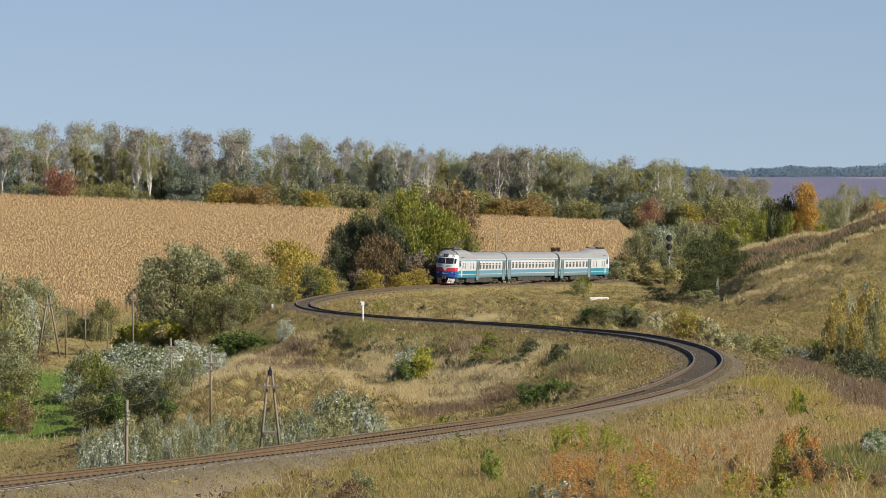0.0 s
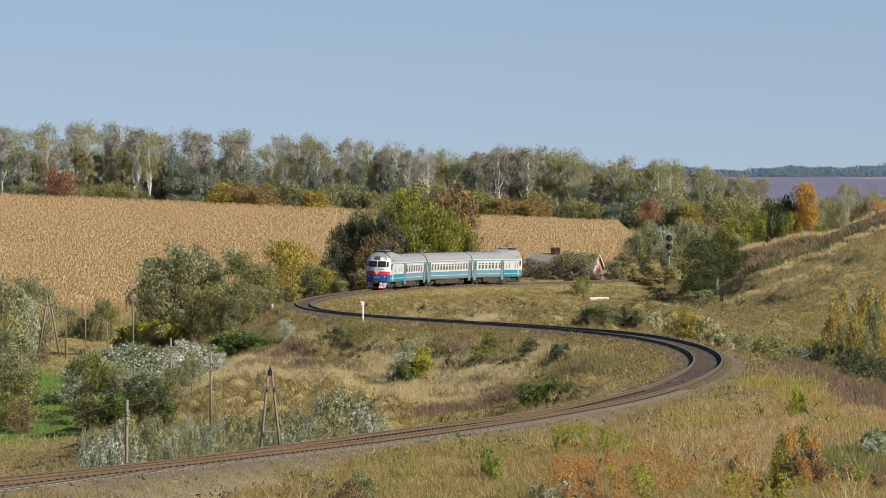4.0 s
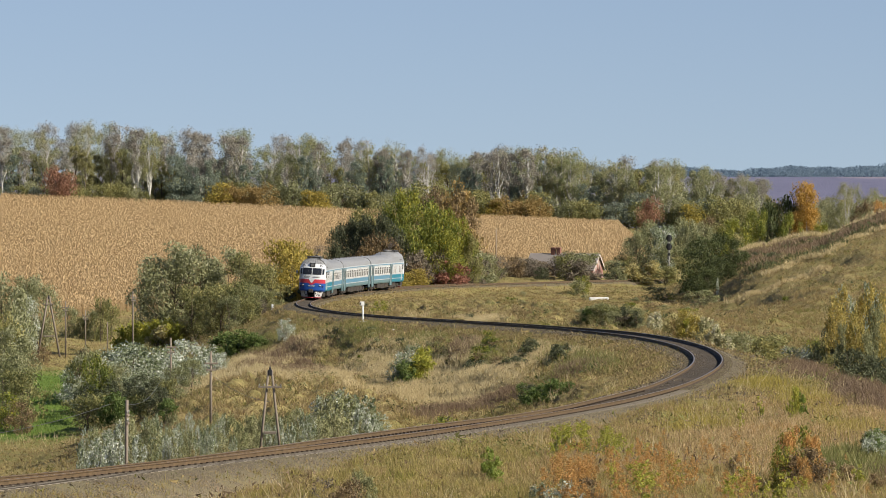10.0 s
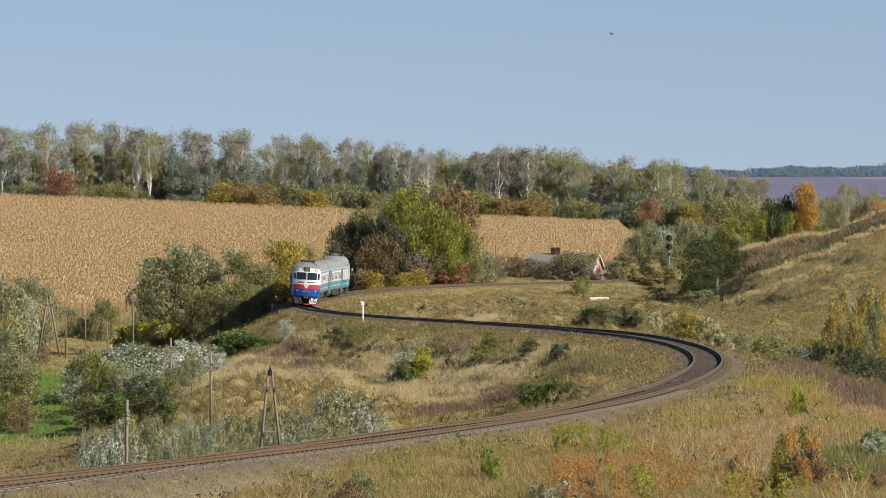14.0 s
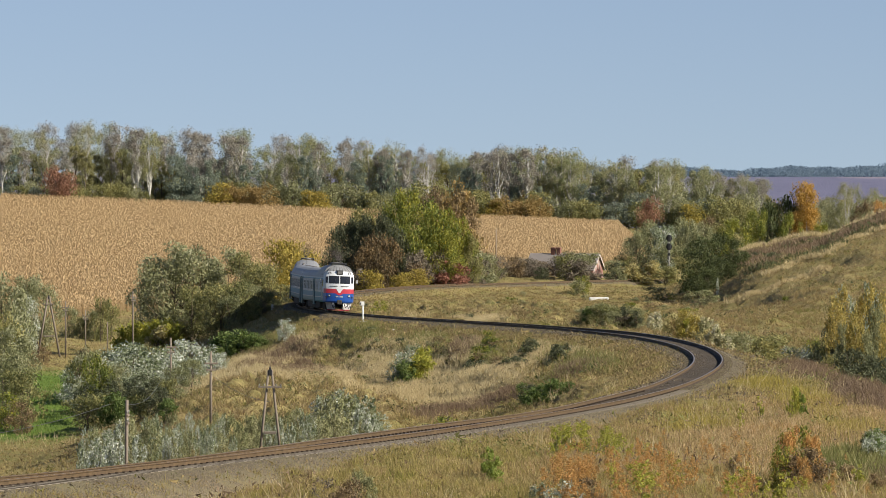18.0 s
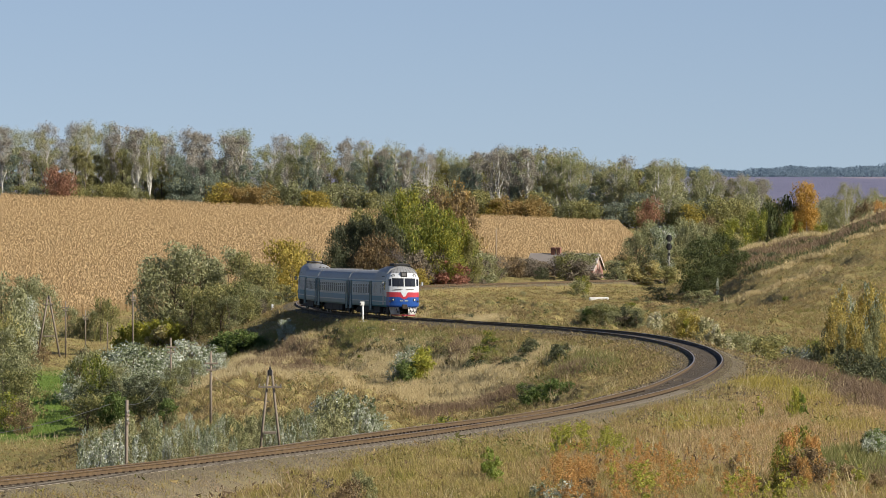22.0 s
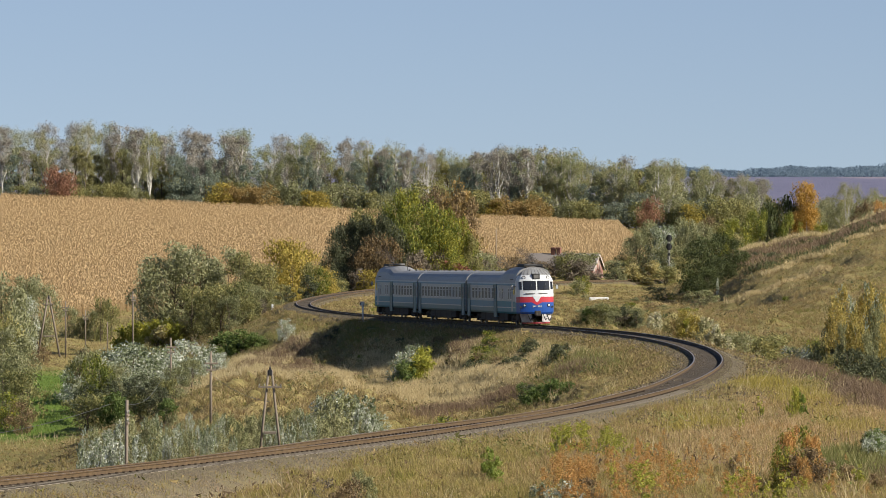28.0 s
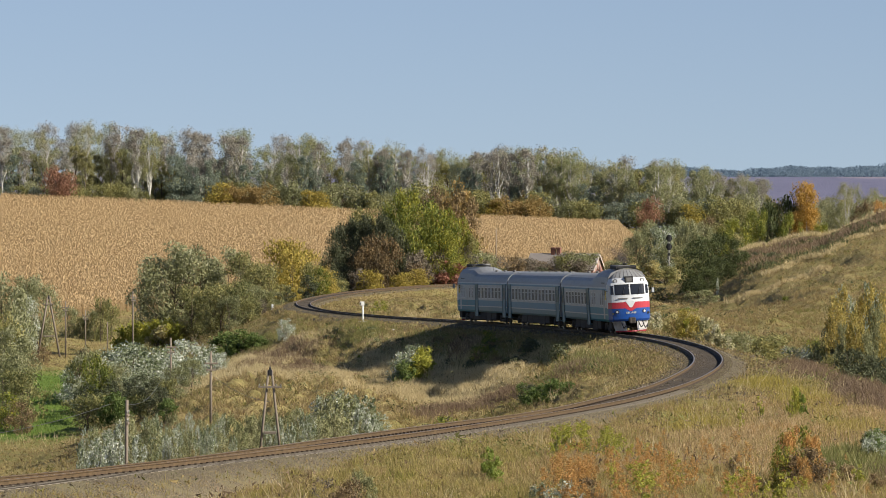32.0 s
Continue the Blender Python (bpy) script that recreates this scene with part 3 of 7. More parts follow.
P_GLASS = material("train_window_glass", (0.02, 0.022, 0.026), 0.08, vary=0.1, spec=0.6)
P_SIDEGLASS = material("train_side_glass", (0.07, 0.068, 0.062), 0.45, vary=0.2, spec=0.15)
P_RUBBER = material("black_rubber", (0.02, 0.02, 0.02), 0.8, vary=0.2)
P_UNDER = material("train_underframe", (0.05, 0.043, 0.038), 0.85, vary=0.3, scale=2, dirt=(0.05, 0.04, 0.03), spec=0.2)
P_PLOUGH = material("plough_grey", (0.72, 0.70, 0.68), 0.55, vary=0.08, scale=2, dirt=(0.36, 0.31, 0.28), dirt_amount=0.5)
P_GREY = material("exhaust_box_grey", (0.14, 0.135, 0.13), 0.6, vary=0.1, scale=2, dirt=(0.08, 0.075, 0.07), dirt_amount=0.7)
P_LAMP = material("lamp_glass", (0.62, 0.64, 0.66), 0.1, vary=0.05)
P_STEEL = material("wheel_steel", (0.22, 0.20, 0.18), 0.45, 0.7, vary=0.15)

HW = 1.56
# rising round one side and over the roof: (half width, height, material index of the strip above it)
RIM = [(1.47, 0.95, 1), (1.55, 1.10, 1), (HW, 1.42, 0), (HW, 1.50, 2), (HW, 1.97, 0), (HW, 3.28, 2), (1.555, 3.40, 0), (1.54, 3.50, 3), (1.50, 3.66, 3), (1.38, 3.92, 3), (1.15, 4.15, 3), (0.8, 4.31, 3), (0.4, 4.40, 3), (0, 4.43, 3)]


def section(x, k=1.0, lift=None):
    """Ring of the body at x; k narrows it, lift(y, z) may raise the roof."""
    pts = [(w * k, z) for w, z, _ in RIM]
    ring = pts + [(-y, z) for y, z in pts[-2::-1]]
    return [(x, y, z if lift is None else lift(y, z)) for y, z in ring]


def shell(parent, stations, teal_from=99.0):
    """teal_from: where the brighter teal of the engine end takes over from the coach colours."""
    rings = [section(*s) for s in stations]
    k = len(rings[0])
    verts = [v for r in rings for v in r]
    faces, mi = [], []
    half = [m for _, _, m in RIM]
    strip = half[:-1] + half[-2::-1]
    for a in range(len(rings) - 1):
        for j in range(k - 1):
            faces.append((a * k + j, a * k + j + 1, (a + 1) * k + j + 1, (a + 1) * k + j))
            m, low_side = strip[j], j < 5 or j > k - 7
            if m in (1, 2) and low_side and stations[a][0] >= teal_from:
                m = 1
            elif m == 1:
                m = 4
            mi.append(m)
    for a, flip in ((0, 1), (len(rings) - 1, 0)):
        f = [a * k + j for j in range(k)]
        faces.append(f if flip else f[::-1])
        mi.append(3)
    child("body", mesh_of("body", verts, faces, [P_WHITE, P_TEAL, P_BLUE, P_ROOF, P_SKIRT], mi), parent, "white, blue and teal striped steel body with a grey roof")


_shared = {}


def shared(key, build, mats):
    if key not in _shared:
        bm = bmesh.new()
        build(bm)
        me = bpy.data.meshes.new(key)
        bm.to_mesh(me)
        bm.free()
        for m in mats:
            me.materials.append(m)
        _shared[key] = me
    return _shared[key]


def window_at(parent, x, side, w=0.85, z0=2.12, z1=3.08):
    key = "window_%d" % round(w * 100)

    def frame_(bm):
        h = z1 - z0
        for a, b, c, d in ((-w / 2, w / 2, 0, 0.05), (-w / 2, w / 2, h - 0.05, h), (-w / 2, -w / 2 + 0.05, 0.05, h - 0.05), (w / 2 - 0.05, w / 2, 0.05, h - 0.05), (-w / 2 + 0.05, w / 2 - 0.05, 0.66 * h, 0.66 * h + 0.04)):
            box(bm, a, b, -0.01, 0.025, c, d)

    def pane_(bm):
        box(bm, -w / 2 + 0.05, w / 2 - 0.05, -0.01, 0.008, 0.05, z1 - z0 - 0.05)
    m = Matrix.Translation((x, side * HW, z0)) @ Matrix.Rotation(0 if side > 0 else math.pi, 4, "Z")
    fr = child("window", shared(key, frame_, [P_PLOUGH]), parent, "", m)
    child("pane", shared(key + "_pane", pane_, [P_SIDEGLASS]), fr)


def door_at(parent, x, side, w=1.25):
    def leafs(bm):
        for a in (-w / 2, 0.012):
            box(bm, a, a + w / 2 - 0.012, -0.03, 0.02, 0.72, 3.3, 0.01)
        box(bm, -w / 2 - 0.07, -w / 2, -0.02, 0.06, 0.7, 3.38)
        box(bm, w / 2, w / 2 + 0.07, -0.02, 0.06, 0.7, 3.38)
        box(bm, -w / 2, w / 2, -0.02, 0.06, 3.3, 3.38)
        box(bm, -w / 2, w / 2, -0.25, 0.05, 0.62, 0.70)

    def panes(bm):
        for a in (-w / 2 + 0.14, 0.14):
            box(bm, a, a + w / 2 - 0.28, 0.0, 0.026, 2.1, 3.05)
    m = Matrix.Translation((x, side * HW, 0)) @ Matrix.Rotation(0 if side > 0 else math.pi, 4, "Z")
    d = child("door", shared("side_door", leafs, [P_DOOR]), parent, "blue-grey double folding door with a step", m)
    child("pane", shared("door_panes", panes, [P_SIDEGLASS]), d)


def bogie(parent, x, wheels):
    bm = bmesh.new()
    for y in (1.02, -1.02):
        box(bm, -1.75, 1.75, y - 0.09, y + 0.09, 0.52, 0.78, 0.03)
        for a in (-1.05, 1.05):
            box(bm, a - 0.22, a + 0.22, y - 0.14, y + 0.14, 0.30, 0.66, 0.04)
            for b in (-0.36, 0.36):
                rod(bm, (a + b, y, 0.36), (a + b, y, 0.74), 0.09, sides=8)
        rod(bm, (0, y, 0.62), (0, y, 1.0), 0.17, sides=10)
        box(bm, -0.62, 0.62, y - 0.06, y + 0.16, 0.22, 0.44, 0.03)
        for a in (-1.62, 1.62):
            box(bm, a - 0.14, a + 0.14, y - 0.10, y + 0.10, 0.20, 0.60, 0.03)
    box(bm, -0.3, 0.3, -1.0, 1.0, 0.55, 0.9, 0.05)
    b = part("bogie", bm, P_UNDER, parent, "dark oily steel bogie")
    b.matrix_basis = Matrix.Translation((x, 0, 0))
    for a in (-1.05, 1.05):
        bm = bmesh.new()
        rod(bm, (0, -1.0, 0), (0, 1.0, 0), 0.09, sides=8)
        for y in (0.76, -0.76):
            s = 1 if y > 0 else -1
            rod(bm, (0, y - 0.06, 0), (0, y + 0.06, 0), 0.475, sides=20)
            rod(bm, (0, y - s * 0.10, 0), (0, y - s * 0.06, 0), 0.505, sides=20)
            rod(bm, (0, y + s * 0.06, 0), (0, y + s * 0.11, 0), 0.14, sides=10)
        w = part("wheelset", bm, P_STEEL, b, "steel wheelset")
        w.matrix_basis = Matrix.Translation((a, 0, 0.475))
        wheels.append((w, (a, 0, 0.475)))


def underframe(parent, boxes):
    bm = bmesh.new()
    box(bm, -12.3, 12.3, -1.2, 1.2, 0.98, 1.14)
    part("underframe", bm, P_UNDER, parent, "dark steel underframe")
    for x0, x1, z0 in boxes:
        for s in (1, -1):
            bm = bmesh.new()
            box(bm, x0, x1, s * 0.55, s * 1.38, z0, 1.0, 0.05)
            part("equipment_box", bm, P_UNDER, parent)


def gangway(parent, x, s):
    bm = bmesh.new()
    for k in range(4):
        xx = x + s * (0.05 + 0.07 * k)
        r = 0.03 * (k % 2)
        box(bm, xx - 0.035, xx + 0.035, -0.95 + r, 0.95 - r, 1.1, 3.75 - r, 0.02)
    part("gangway_bellows", bm, P_RUBBER, parent, "black rubber gangway bellows")
    bm = bmesh.new()
    rod(bm, (x, 0, 1.0), (x + s * 0.32, 0, 1.0), 0.13, sides=8)
    box(bm, x + s * 0.12, x + s * 0.34, -0.22, 0.22, 0.82, 1.2, 0.04)
    part("coupler", bm, P_UNDER, parent)


def coach(wheels):
    car = thing("passenger_coach", Matrix(), "white and blue striped coach with a row of windows", "rail coach", "train cars")
    shell(car, [(-12.45,), (-12.3,), (12.3,), (12.45,)])
    for s in (1, -1):
        for x in (-11.45, 11.45):
            door_at(car, x, s)
        for k in range(13):
            window_at(car, (k - 6) * 1.615, s, 1.08)
        gangway(car, s * 12.45, s)
    underframe(car, [(-6.5, -4.1, 0.34), (-4.0, -1.4, 0.26), (-1.3, 1.5, 0.32), (1.6, 4.4, 0.24), (4.5, 6.5, 0.36)])
    for x in (-8.6, 8.6):
        bogie(car, x, wheels)
    for k in range(7):
        x = -9.6 + 3.2 * k
        bm = bmesh.new()
        box(bm, x - 0.2, x + 0.2, -0.2, 0.2, 4.38, 4.50, 0.04)
        part("roof_vent", bm, P_GREY, car)
    return car


def hump(x):
    """How far the roof over the engine room and the cab stands higher."""
    return float(sstep(2.6, 5.7, np.array(x)) * (1 - 0.75 * sstep(11.2, 12.6, np.array(x)))) * 0.40


def railcar(wheels, first=True):
    car = thing("diesel_railcar", Matrix(), "striped diesel railcar with red-blue cab front and raised engine roof", "railcar", "train cars")

    def lifted(x):
        def lift(y, z):
            return z + hump(x) * float(sstep(3.5, 4.1, np.array(z)))
        return lift
    xs = [-12.6, -12.45, 2.62, 3.2, 3.8, 4.4, 5.0, 5.6, 10.6, 11.0, 11.3]
    shell(car, [(x, 1.0, lifted(x)) for x in xs], 2.6)
    # cab: raked and rounded front, from the skirt up to the roof
    rows = [(0.95, 0.10), (1.10, 0.02), (1.50, 0.0), (1.90, 0.0), (2.36, 0.0), (2.92, 0.05), (3.66, 0.24), (3.80, 0.29), (4.16, 0.46), (4.34, 0.72), (4.52, 1.05), (4.72, 1.38), (4.80, 1.62)]
    cols = np.linspace(-1, 1, 21)

    def face_at(u, z, rake):
        side = 1 - abs(u) ** 5
        w = HW * (1.0 if z < 3.5 else max(0.30, 1 - ((z - 3.5) / 1.42) ** 2 * 0.62))
        if z < 1.1:
            w *= 0.95
        bow = 0.42 * abs(u) ** 2.2 + 0.55 * max(0.0, (abs(u) - 0.9) / 0.1) ** 2
        return (12.75 - rake - bow, w * (0.97 * u if abs(u) < 0.95 else u), z - (0.05 * u * u if z > 4 else 0))
    verts, faces, mi = [], [], []
    nc = len(cols)
    for z, rake in rows:
        verts += [face_at(u, z, rake) for u in cols]
    for r in range(len(rows) - 1):
        z = rows[r][0]
        m = 2 if z < 1.8 else 1 if z < 2.3 else 0 if z < 4.1 else 3
        for c in range(nc - 1):
            faces.append((r * nc + c, r * nc + c + 1, (r + 1) * nc + c + 1, (r + 1) * nc + c))
            mi.append(m)
    # sides and top of the cab, joined back to the body's last ring
    base = len(verts)
    for z, rake in rows:
        w = face_at(1, z, 0)[1]
        verts += [(11.28, w, z), (11.28, -w, z)]
    for r in range(len(rows) - 1):
        z = rows[r][0]
        m = 4 if z < 1.8 else 0 if z < 3.45 else 3
        a, b = r * nc + nc - 1, (r + 1) * nc + nc - 1
        faces.append((a, base + 2 * r, base + 2 * r + 2, b))
        faces.append((base + 2 * r + 1, r * nc, (r + 1) * nc, base + 2 * r + 3))
        mi += [m, m]
    top = len(rows) - 1
    faces.append(tuple(top * nc + c for c in range(nc)) + (base + 2 * top, base + 2 * top + 1))
    mi.append(3)
    child("cab", mesh_of("cab", verts, faces, [P_FRONT, P_RED, P_NAVY, P_ROOF, P_TEAL], mi), car, "white cab front with red and blue bands")

    def on_face(u, z):
        zs = [r[0] for r in rows]
        rake = float(np.interp(z, zs, [r[1] for r in rows]))
        return Vector(face_at(u, z, rake))

    def plate(name, us, zlo, zhi, mat, label="", proud=0.02, thick=0.05, parent=car):
        bm = bmesh.new()
        n = len(us)
        ring = []
        for z in (zlo, zhi):
            for u in us:
                zz = z(u) if callable(z) else z
                ring.append(on_face(u, zz))
        front = [bm.verts.new(v + Vector((proud, 0, 0))) for v in ring]
        back = [bm.verts.new(v - Vector((thick, 0, 0))) for v in ring]
        for c in range(n - 1):
            bm.faces.new((front[c], front[c + 1], front[n + c + 1], front[n + c]))
        loop = list(range(n)) + list(range(2 * n - 1, n - 1, -1))
        for a, b in zip(loop, loop[1:] + loop[:1]):
            bm.faces.new((front[a], back[a], back[b], front[b]))
        return part(name, bm, mat, parent, label)
    # windscreens with frames
    for a, b in ((-0.71, -0.055), (0.055, 0.71)):
        us = np.linspace(a, b, 7)
        fr = plate("windscreen_frame", np.linspace(a - 0.025, b + 0.025, 7), 2.90, 3.68, P_RUBBER, "black rubber window frame", 0.012)
        plate("windscreen", us, 2.95, 3.63, P_GLASS, "dark tilted windscreen", 0.03, parent=fr)
        bm = bmesh.new()
        rod(bm, on_face((a + b) / 2, 2.9) + Vector((0.06, 0, 0)), on_face((a + b) / 2 + 0.12, 3.45) + Vector((0.06, 0, 0)), 0.015, sides=5)
        part("wiper", bm, P_RUBBER, car)
    for s in (1, -1):
        us = s * np.linspace(0.79, 0.94, 5)
        plate("corner_window", us if s > 0 else us[::-1], 2.95, 3.60, P_GLASS, "narrow corner window", 0.02)
    # chevron in the middle of the red band
    plate("chevron", np.linspace(-0.24, 0.24, 11), lambda u: 1.95 + 2.3 * max(0, abs(u) - 0.05), 2.44, P_FRONT, "white chevron on the red band", 0.014)
    plate("red_chevron", np.linspace(-0.3, 0.3, 11), lambda u: 1.70 + 0.9 * max(0, abs(u) - 0.05), 1.93, P_RED, "red point below the band", 0.010)
    for z in (2.62,):
        for a, b in ((-0.62, -0.12), (0.12, 0.62)):
            plate("handrail", np.linspace(a, b, 5), z, z + 0.05, P_GREY, "thin handrail below the windscreen", 0.07, -0.04)
    # lamps
    for s in (1, -1):
        for u, z, r, nm in ((0.66, 1.66, 0.10, "headlight"), (0.70, 3.93, 0.12, "marker_light")):
            p = on_face(s * u, z)
            n = Vector((1, s * 0.35, 0.0)).normalized()
            bm = bmesh.new()
            rod(bm, p - n * 0.1, p + n * 0.05, r * 1.35, sides=14)
            h = part(nm, bm, P_RUBBER if nm == "headlight" else P_GREY, car, "round lamp in a dark housing")
            bm = bmesh.new()
            rod(bm, p, p + n * 0.07, r * 0.8, sides=14)
            part("lens", bm, P_LAMP, h, "clear glass lens")
        p = on_face(s * 0.86, 1.52)
        bm = bmesh.new()
        rod(bm, p - Vector((0.1, 0, 0)), p + Vector((0.06, s * 0.02, 0)), 0.09, sides=10)
        part("tail_light", bm, P_RUBBER, car, "small dark tail lamp")
        # mirror
        bm = bmesh.new()
        rod(bm, (11.7, s * 1.5, 3.2), (11.75, s * 1.86, 3.25), 0.02, sides=5)
        box(bm, 11.70, 11.82, s * 1.75, s * 1.97, 2.95, 3.35, 0.03, 1)
        part("mirror", bm, [P_RUBBER, P_WHITE], car, "white-backed side mirror on an arm")
        # cab side window
        bm = bmesh.new()
        box(bm, 10.35, 11.05, s * 1.54, s * 1.575, 2.55, 3.25, 0.01)
        part("cab_window", bm, P_GLASS, car, "cab side window")
        bm = bmesh.new()
        box(bm, 9.55, 10.15, s * 1.54, s * 1.578, 1.15, 3.2, 0.01)
        part("cab_door", bm, P_WHITE, car, "cab door")
    # route display over the windscreens: a dark box with a dull glass
    bm = bmesh.new()
    c = on_face(0, 4.0)
    box(bm, c.x - 0.3, c.x + 0.10, -0.31, 0.31, 3.76, 4.26, 0.03)
    rb = part("searchlight_box", bm, P_RUBBER, car, "dark box of the route display")
    bm = bmesh.new()
    box(bm, c.x + 0.08, c.x + 0.125, -0.20, 0.20, 3.86, 4.16)
    part("searchlight_glass", bm, P_GREY, rb, "dull grey route display glass")
    # bars of the number on the blue band
    bm = bmesh.new()
    for k, w in enumerate((0.07, 0.07, 0.03, 0.03, 0.07, 0.07, 0.07)):
        y = -0.36 + 0.11 * k
        box(bm, 12.70, 12.765, y, y + w, 1.50, 1.64)
    part("number_bars", bm, P_WHITE, car, "white bars of the number")
    # ribs on the cab roof
    for u in np.linspace(-0.75, 0.75, 7):
        bm = bmesh.new()
        rod(bm, on_face(u, 4.2) + Vector((0.02, 0, 0.02)), on_face(u, 4.78) + Vector((0.0, 0, 0.03)), 0.022, sides=5)
        part("roof_rib", bm, P_GREY, car)
    # plough and coupler
    def plough():
        bm = bmesh.new()
        rows_ = [(0.15, 12.95, 1.12), (0.26, 12.93, 1.16), (1.0, 12.72, 1.36)]
        grid = []
        for z, x, w in rows_:
            grid.append([bm.verts.new((x - 0.75 * abs(u) ** 1.6, w * u, z)) for u in np.linspace(-1, 1, 13)])
        for r in range(2):
            for cidx in range(12):
                if r == 1 and 4 <= cidx <= 7:
                    continue
                f = bm.faces.new((grid[r][cidx], grid[r][cidx + 1], grid[r + 1][cidx + 1], grid[r + 1][cidx]))
                f.material_index = 1 if r == 0 else 0
        bmesh.ops.solidify(bm, geom=bm.faces[:], thickness=0.04)
        return bm
    part("plough", plough(), [P_PLOUGH, P_RED], car, "grey track plough with a red lower edge")
    bm = bmesh.new()
    rod(bm, (11.6, 0, 0.98), (13.05, 0, 0.98), 0.15, sides=10)
    box(bm, 12.85, 13.25, -0.25, 0.25, 0.76, 1.22, 0.06)
    box(bm, 13.15, 13.35, -0.28, -0.08, 0.80, 1.18, 0.04)
    part("coupler", bm, P_UNDER, car, "dark automatic coupler")
    for k, (y, z1) in enumerate(((-0.78, 0.42), (-0.48, 0.5), (0.5, 0.46), (0.8, 0.4))):
        bm = bmesh.new()
        pts = [Vector((12.72, y, 0.95)), Vector((12.95, y + 0.05, 0.70)), Vector((12.98, y + 0.16, z1)), Vector((12.98, y + 0.3, 0.62))]
        for p, q in zip(pts, pts[1:]):
            rod(bm, p, q, 0.035, sides=6)
        part("hose", bm, P_RUBBER, car, "black air hose")
    # sides: engine room slits, doors, windows
    for s in (1, -1):
        for x in (9.3, 8.2, 5.4, 4.1):
            window_at(car, x, s, 0.5)
        door_at(car, 1.88, s)
        for k in range(7):
            window_at(car, 0.56 - k * 1.63, s, 1.08)
        door_at(car, -11.45, s)
        bm = bmesh.new()
        for k in range(5):
            z = 3.78 + 0.09 * k
            box(bm, 8.6, 10.0, s * (1.46 - 0.10 * k), s * (1.52 - 0.10 * k), z, z + 0.06)
        part("louvre", bm, P_UNDER, car, "dark louvred grille at the roof's edge")
    gangway(car, -12.6, -1)
    # engine roof gear
    for y in (-0.72, 0.72):
        bm = bmesh.new()
        box(bm, 8.6, 11.3, y - 0.06, y + 0.06, 4.80, 5.03, 0.02)
        part("roof_rail", bm, P_RUBBER, car, "dark rail of the roof grille")
    for x in (8.65, 11.25):
        bm = bmesh.new()
        box(bm, x - 0.06, x + 0.06, -0.66, 0.66, 4.86, 5.02, 0.02)
        part("roof_rail", bm, P_RUBBER, car, "dark rail of the roof grille")
    bm = bmesh.new()
    box(bm, 9.1, 10.3, -0.5, 0.5, 4.88, 5.05, 0.04)
    part("exhaust_box", bm, P_GREY, car, "sooty grey exhaust box")
    bm = bmesh.new()
    rod(bm, (9.7, 0.2, 5.1), (9.7, 0.2, 5.2), 0.16)
    part("exhaust_pipe", bm, P_RUBBER, car)
    for k in range(3):
        bm = bmesh.new()
        rod(bm, (8.1 - 0.95 * k, 0, 4.9), (8.1 - 0.95 * k, 0, 5.06), 0.42, sides=16)
        part("cooling_fan", bm, P_GREY, car, "round roof fan")
    bm = bmesh.new()
    rod(bm, (2.2, 0, 4.4), (2.2, 0, 4.9), 0.02, sides=5)
    part("aerial", bm, P_RUBBER, car)
    for x in (-9.5, -5.0, -1.0):
        bm = bmesh.new()
        rod(bm, (x, 0.3, 4.35), (x, 0.3, 4.52), 0.13, sides=8)
        part("roof_vent", bm, P_GREY, car)
    underframe(car, [(-6.5, -4.2, 0.34), (-4.1, -1.6, 0.26), (-1.5, 2.3, 0.32), (2.4, 4.8, 0.24), (4.9, 6.5, 0.34), (10.6, 11.8, 0.4)])
    for x in (-8.6, 8.6):
        bogie(car, x, wheels)
    return car


P_SMOKE = leaf_material("thin_exhaust_smoke", [(0.10, 0.085, 0.075), (0.15, 0.125, 0.11), (0.20, 0.17, 0.15)], 0.5)


def smoke(car, way, n):
    """Thin smoke that trails from the exhaust: specks that thin out upwards and backwards."""
    rng = np.random.default_rng(77)
    u = rng.random(n) ** 1.3
    c = np.stack([9.7 - way * 6.5 * u + rng.normal(0, 0.15, n), 0.2 + rng.normal(0, 1, n) * (0.15 + 0.45 * u), 5.2 + 1.1 * u ** 0.6 + rng.normal(0, 1, n) * (0.08 + 0.28 * u)], -1)
    d = rng.normal(size=(n, 3, 3)) * 0.03
    child("exhaust_smoke", quads_mesh("exhaust_smoke", c[:, None] + d, P_SMOKE, 3), car, "thin brown-grey diesel smoke")


WHEELS = []
CARS = [railcar(WHEELS)]
smoke(CARS[0], 1, 1700)
CARS.append(coach(WHEELS))
_n = len(WHEELS)
CARS.append(railcar(WHEELS))
smoke(CARS[2], -1, 700)
# distance of each car's middle behind the plough's tip, and its direction
PLACES = [(13.0, 1), (13.0 + 25.75, 1), (13.0 + 51.5, -1)]


def run(t):
    """Way of the train's tip along the line at t seconds: it slowly gathers speed."""
    return S0 + 10.67 * t + 0.01375 * t * t


def car_pose(t, back, way):
    s = run(t) - back
    (p, c0), (q, c1) = line_at(s - 8.6), line_at(s + 8.6)
    d, mid = q - p, (p + q) / 2
    m = Matrix.Translation(mid) @ Matrix.Rotation(math.atan2(d.y, d.x), 4, "Z") @ Matrix.Rotation(-math.atan2(d.z, d.xy.length), 4, "Y") @ Matrix.Rotation(-(c0 + c1) / 2, 4, "X")
    return m if way > 0 else m @ Matrix.Rotation(math.pi, 4, "Z")


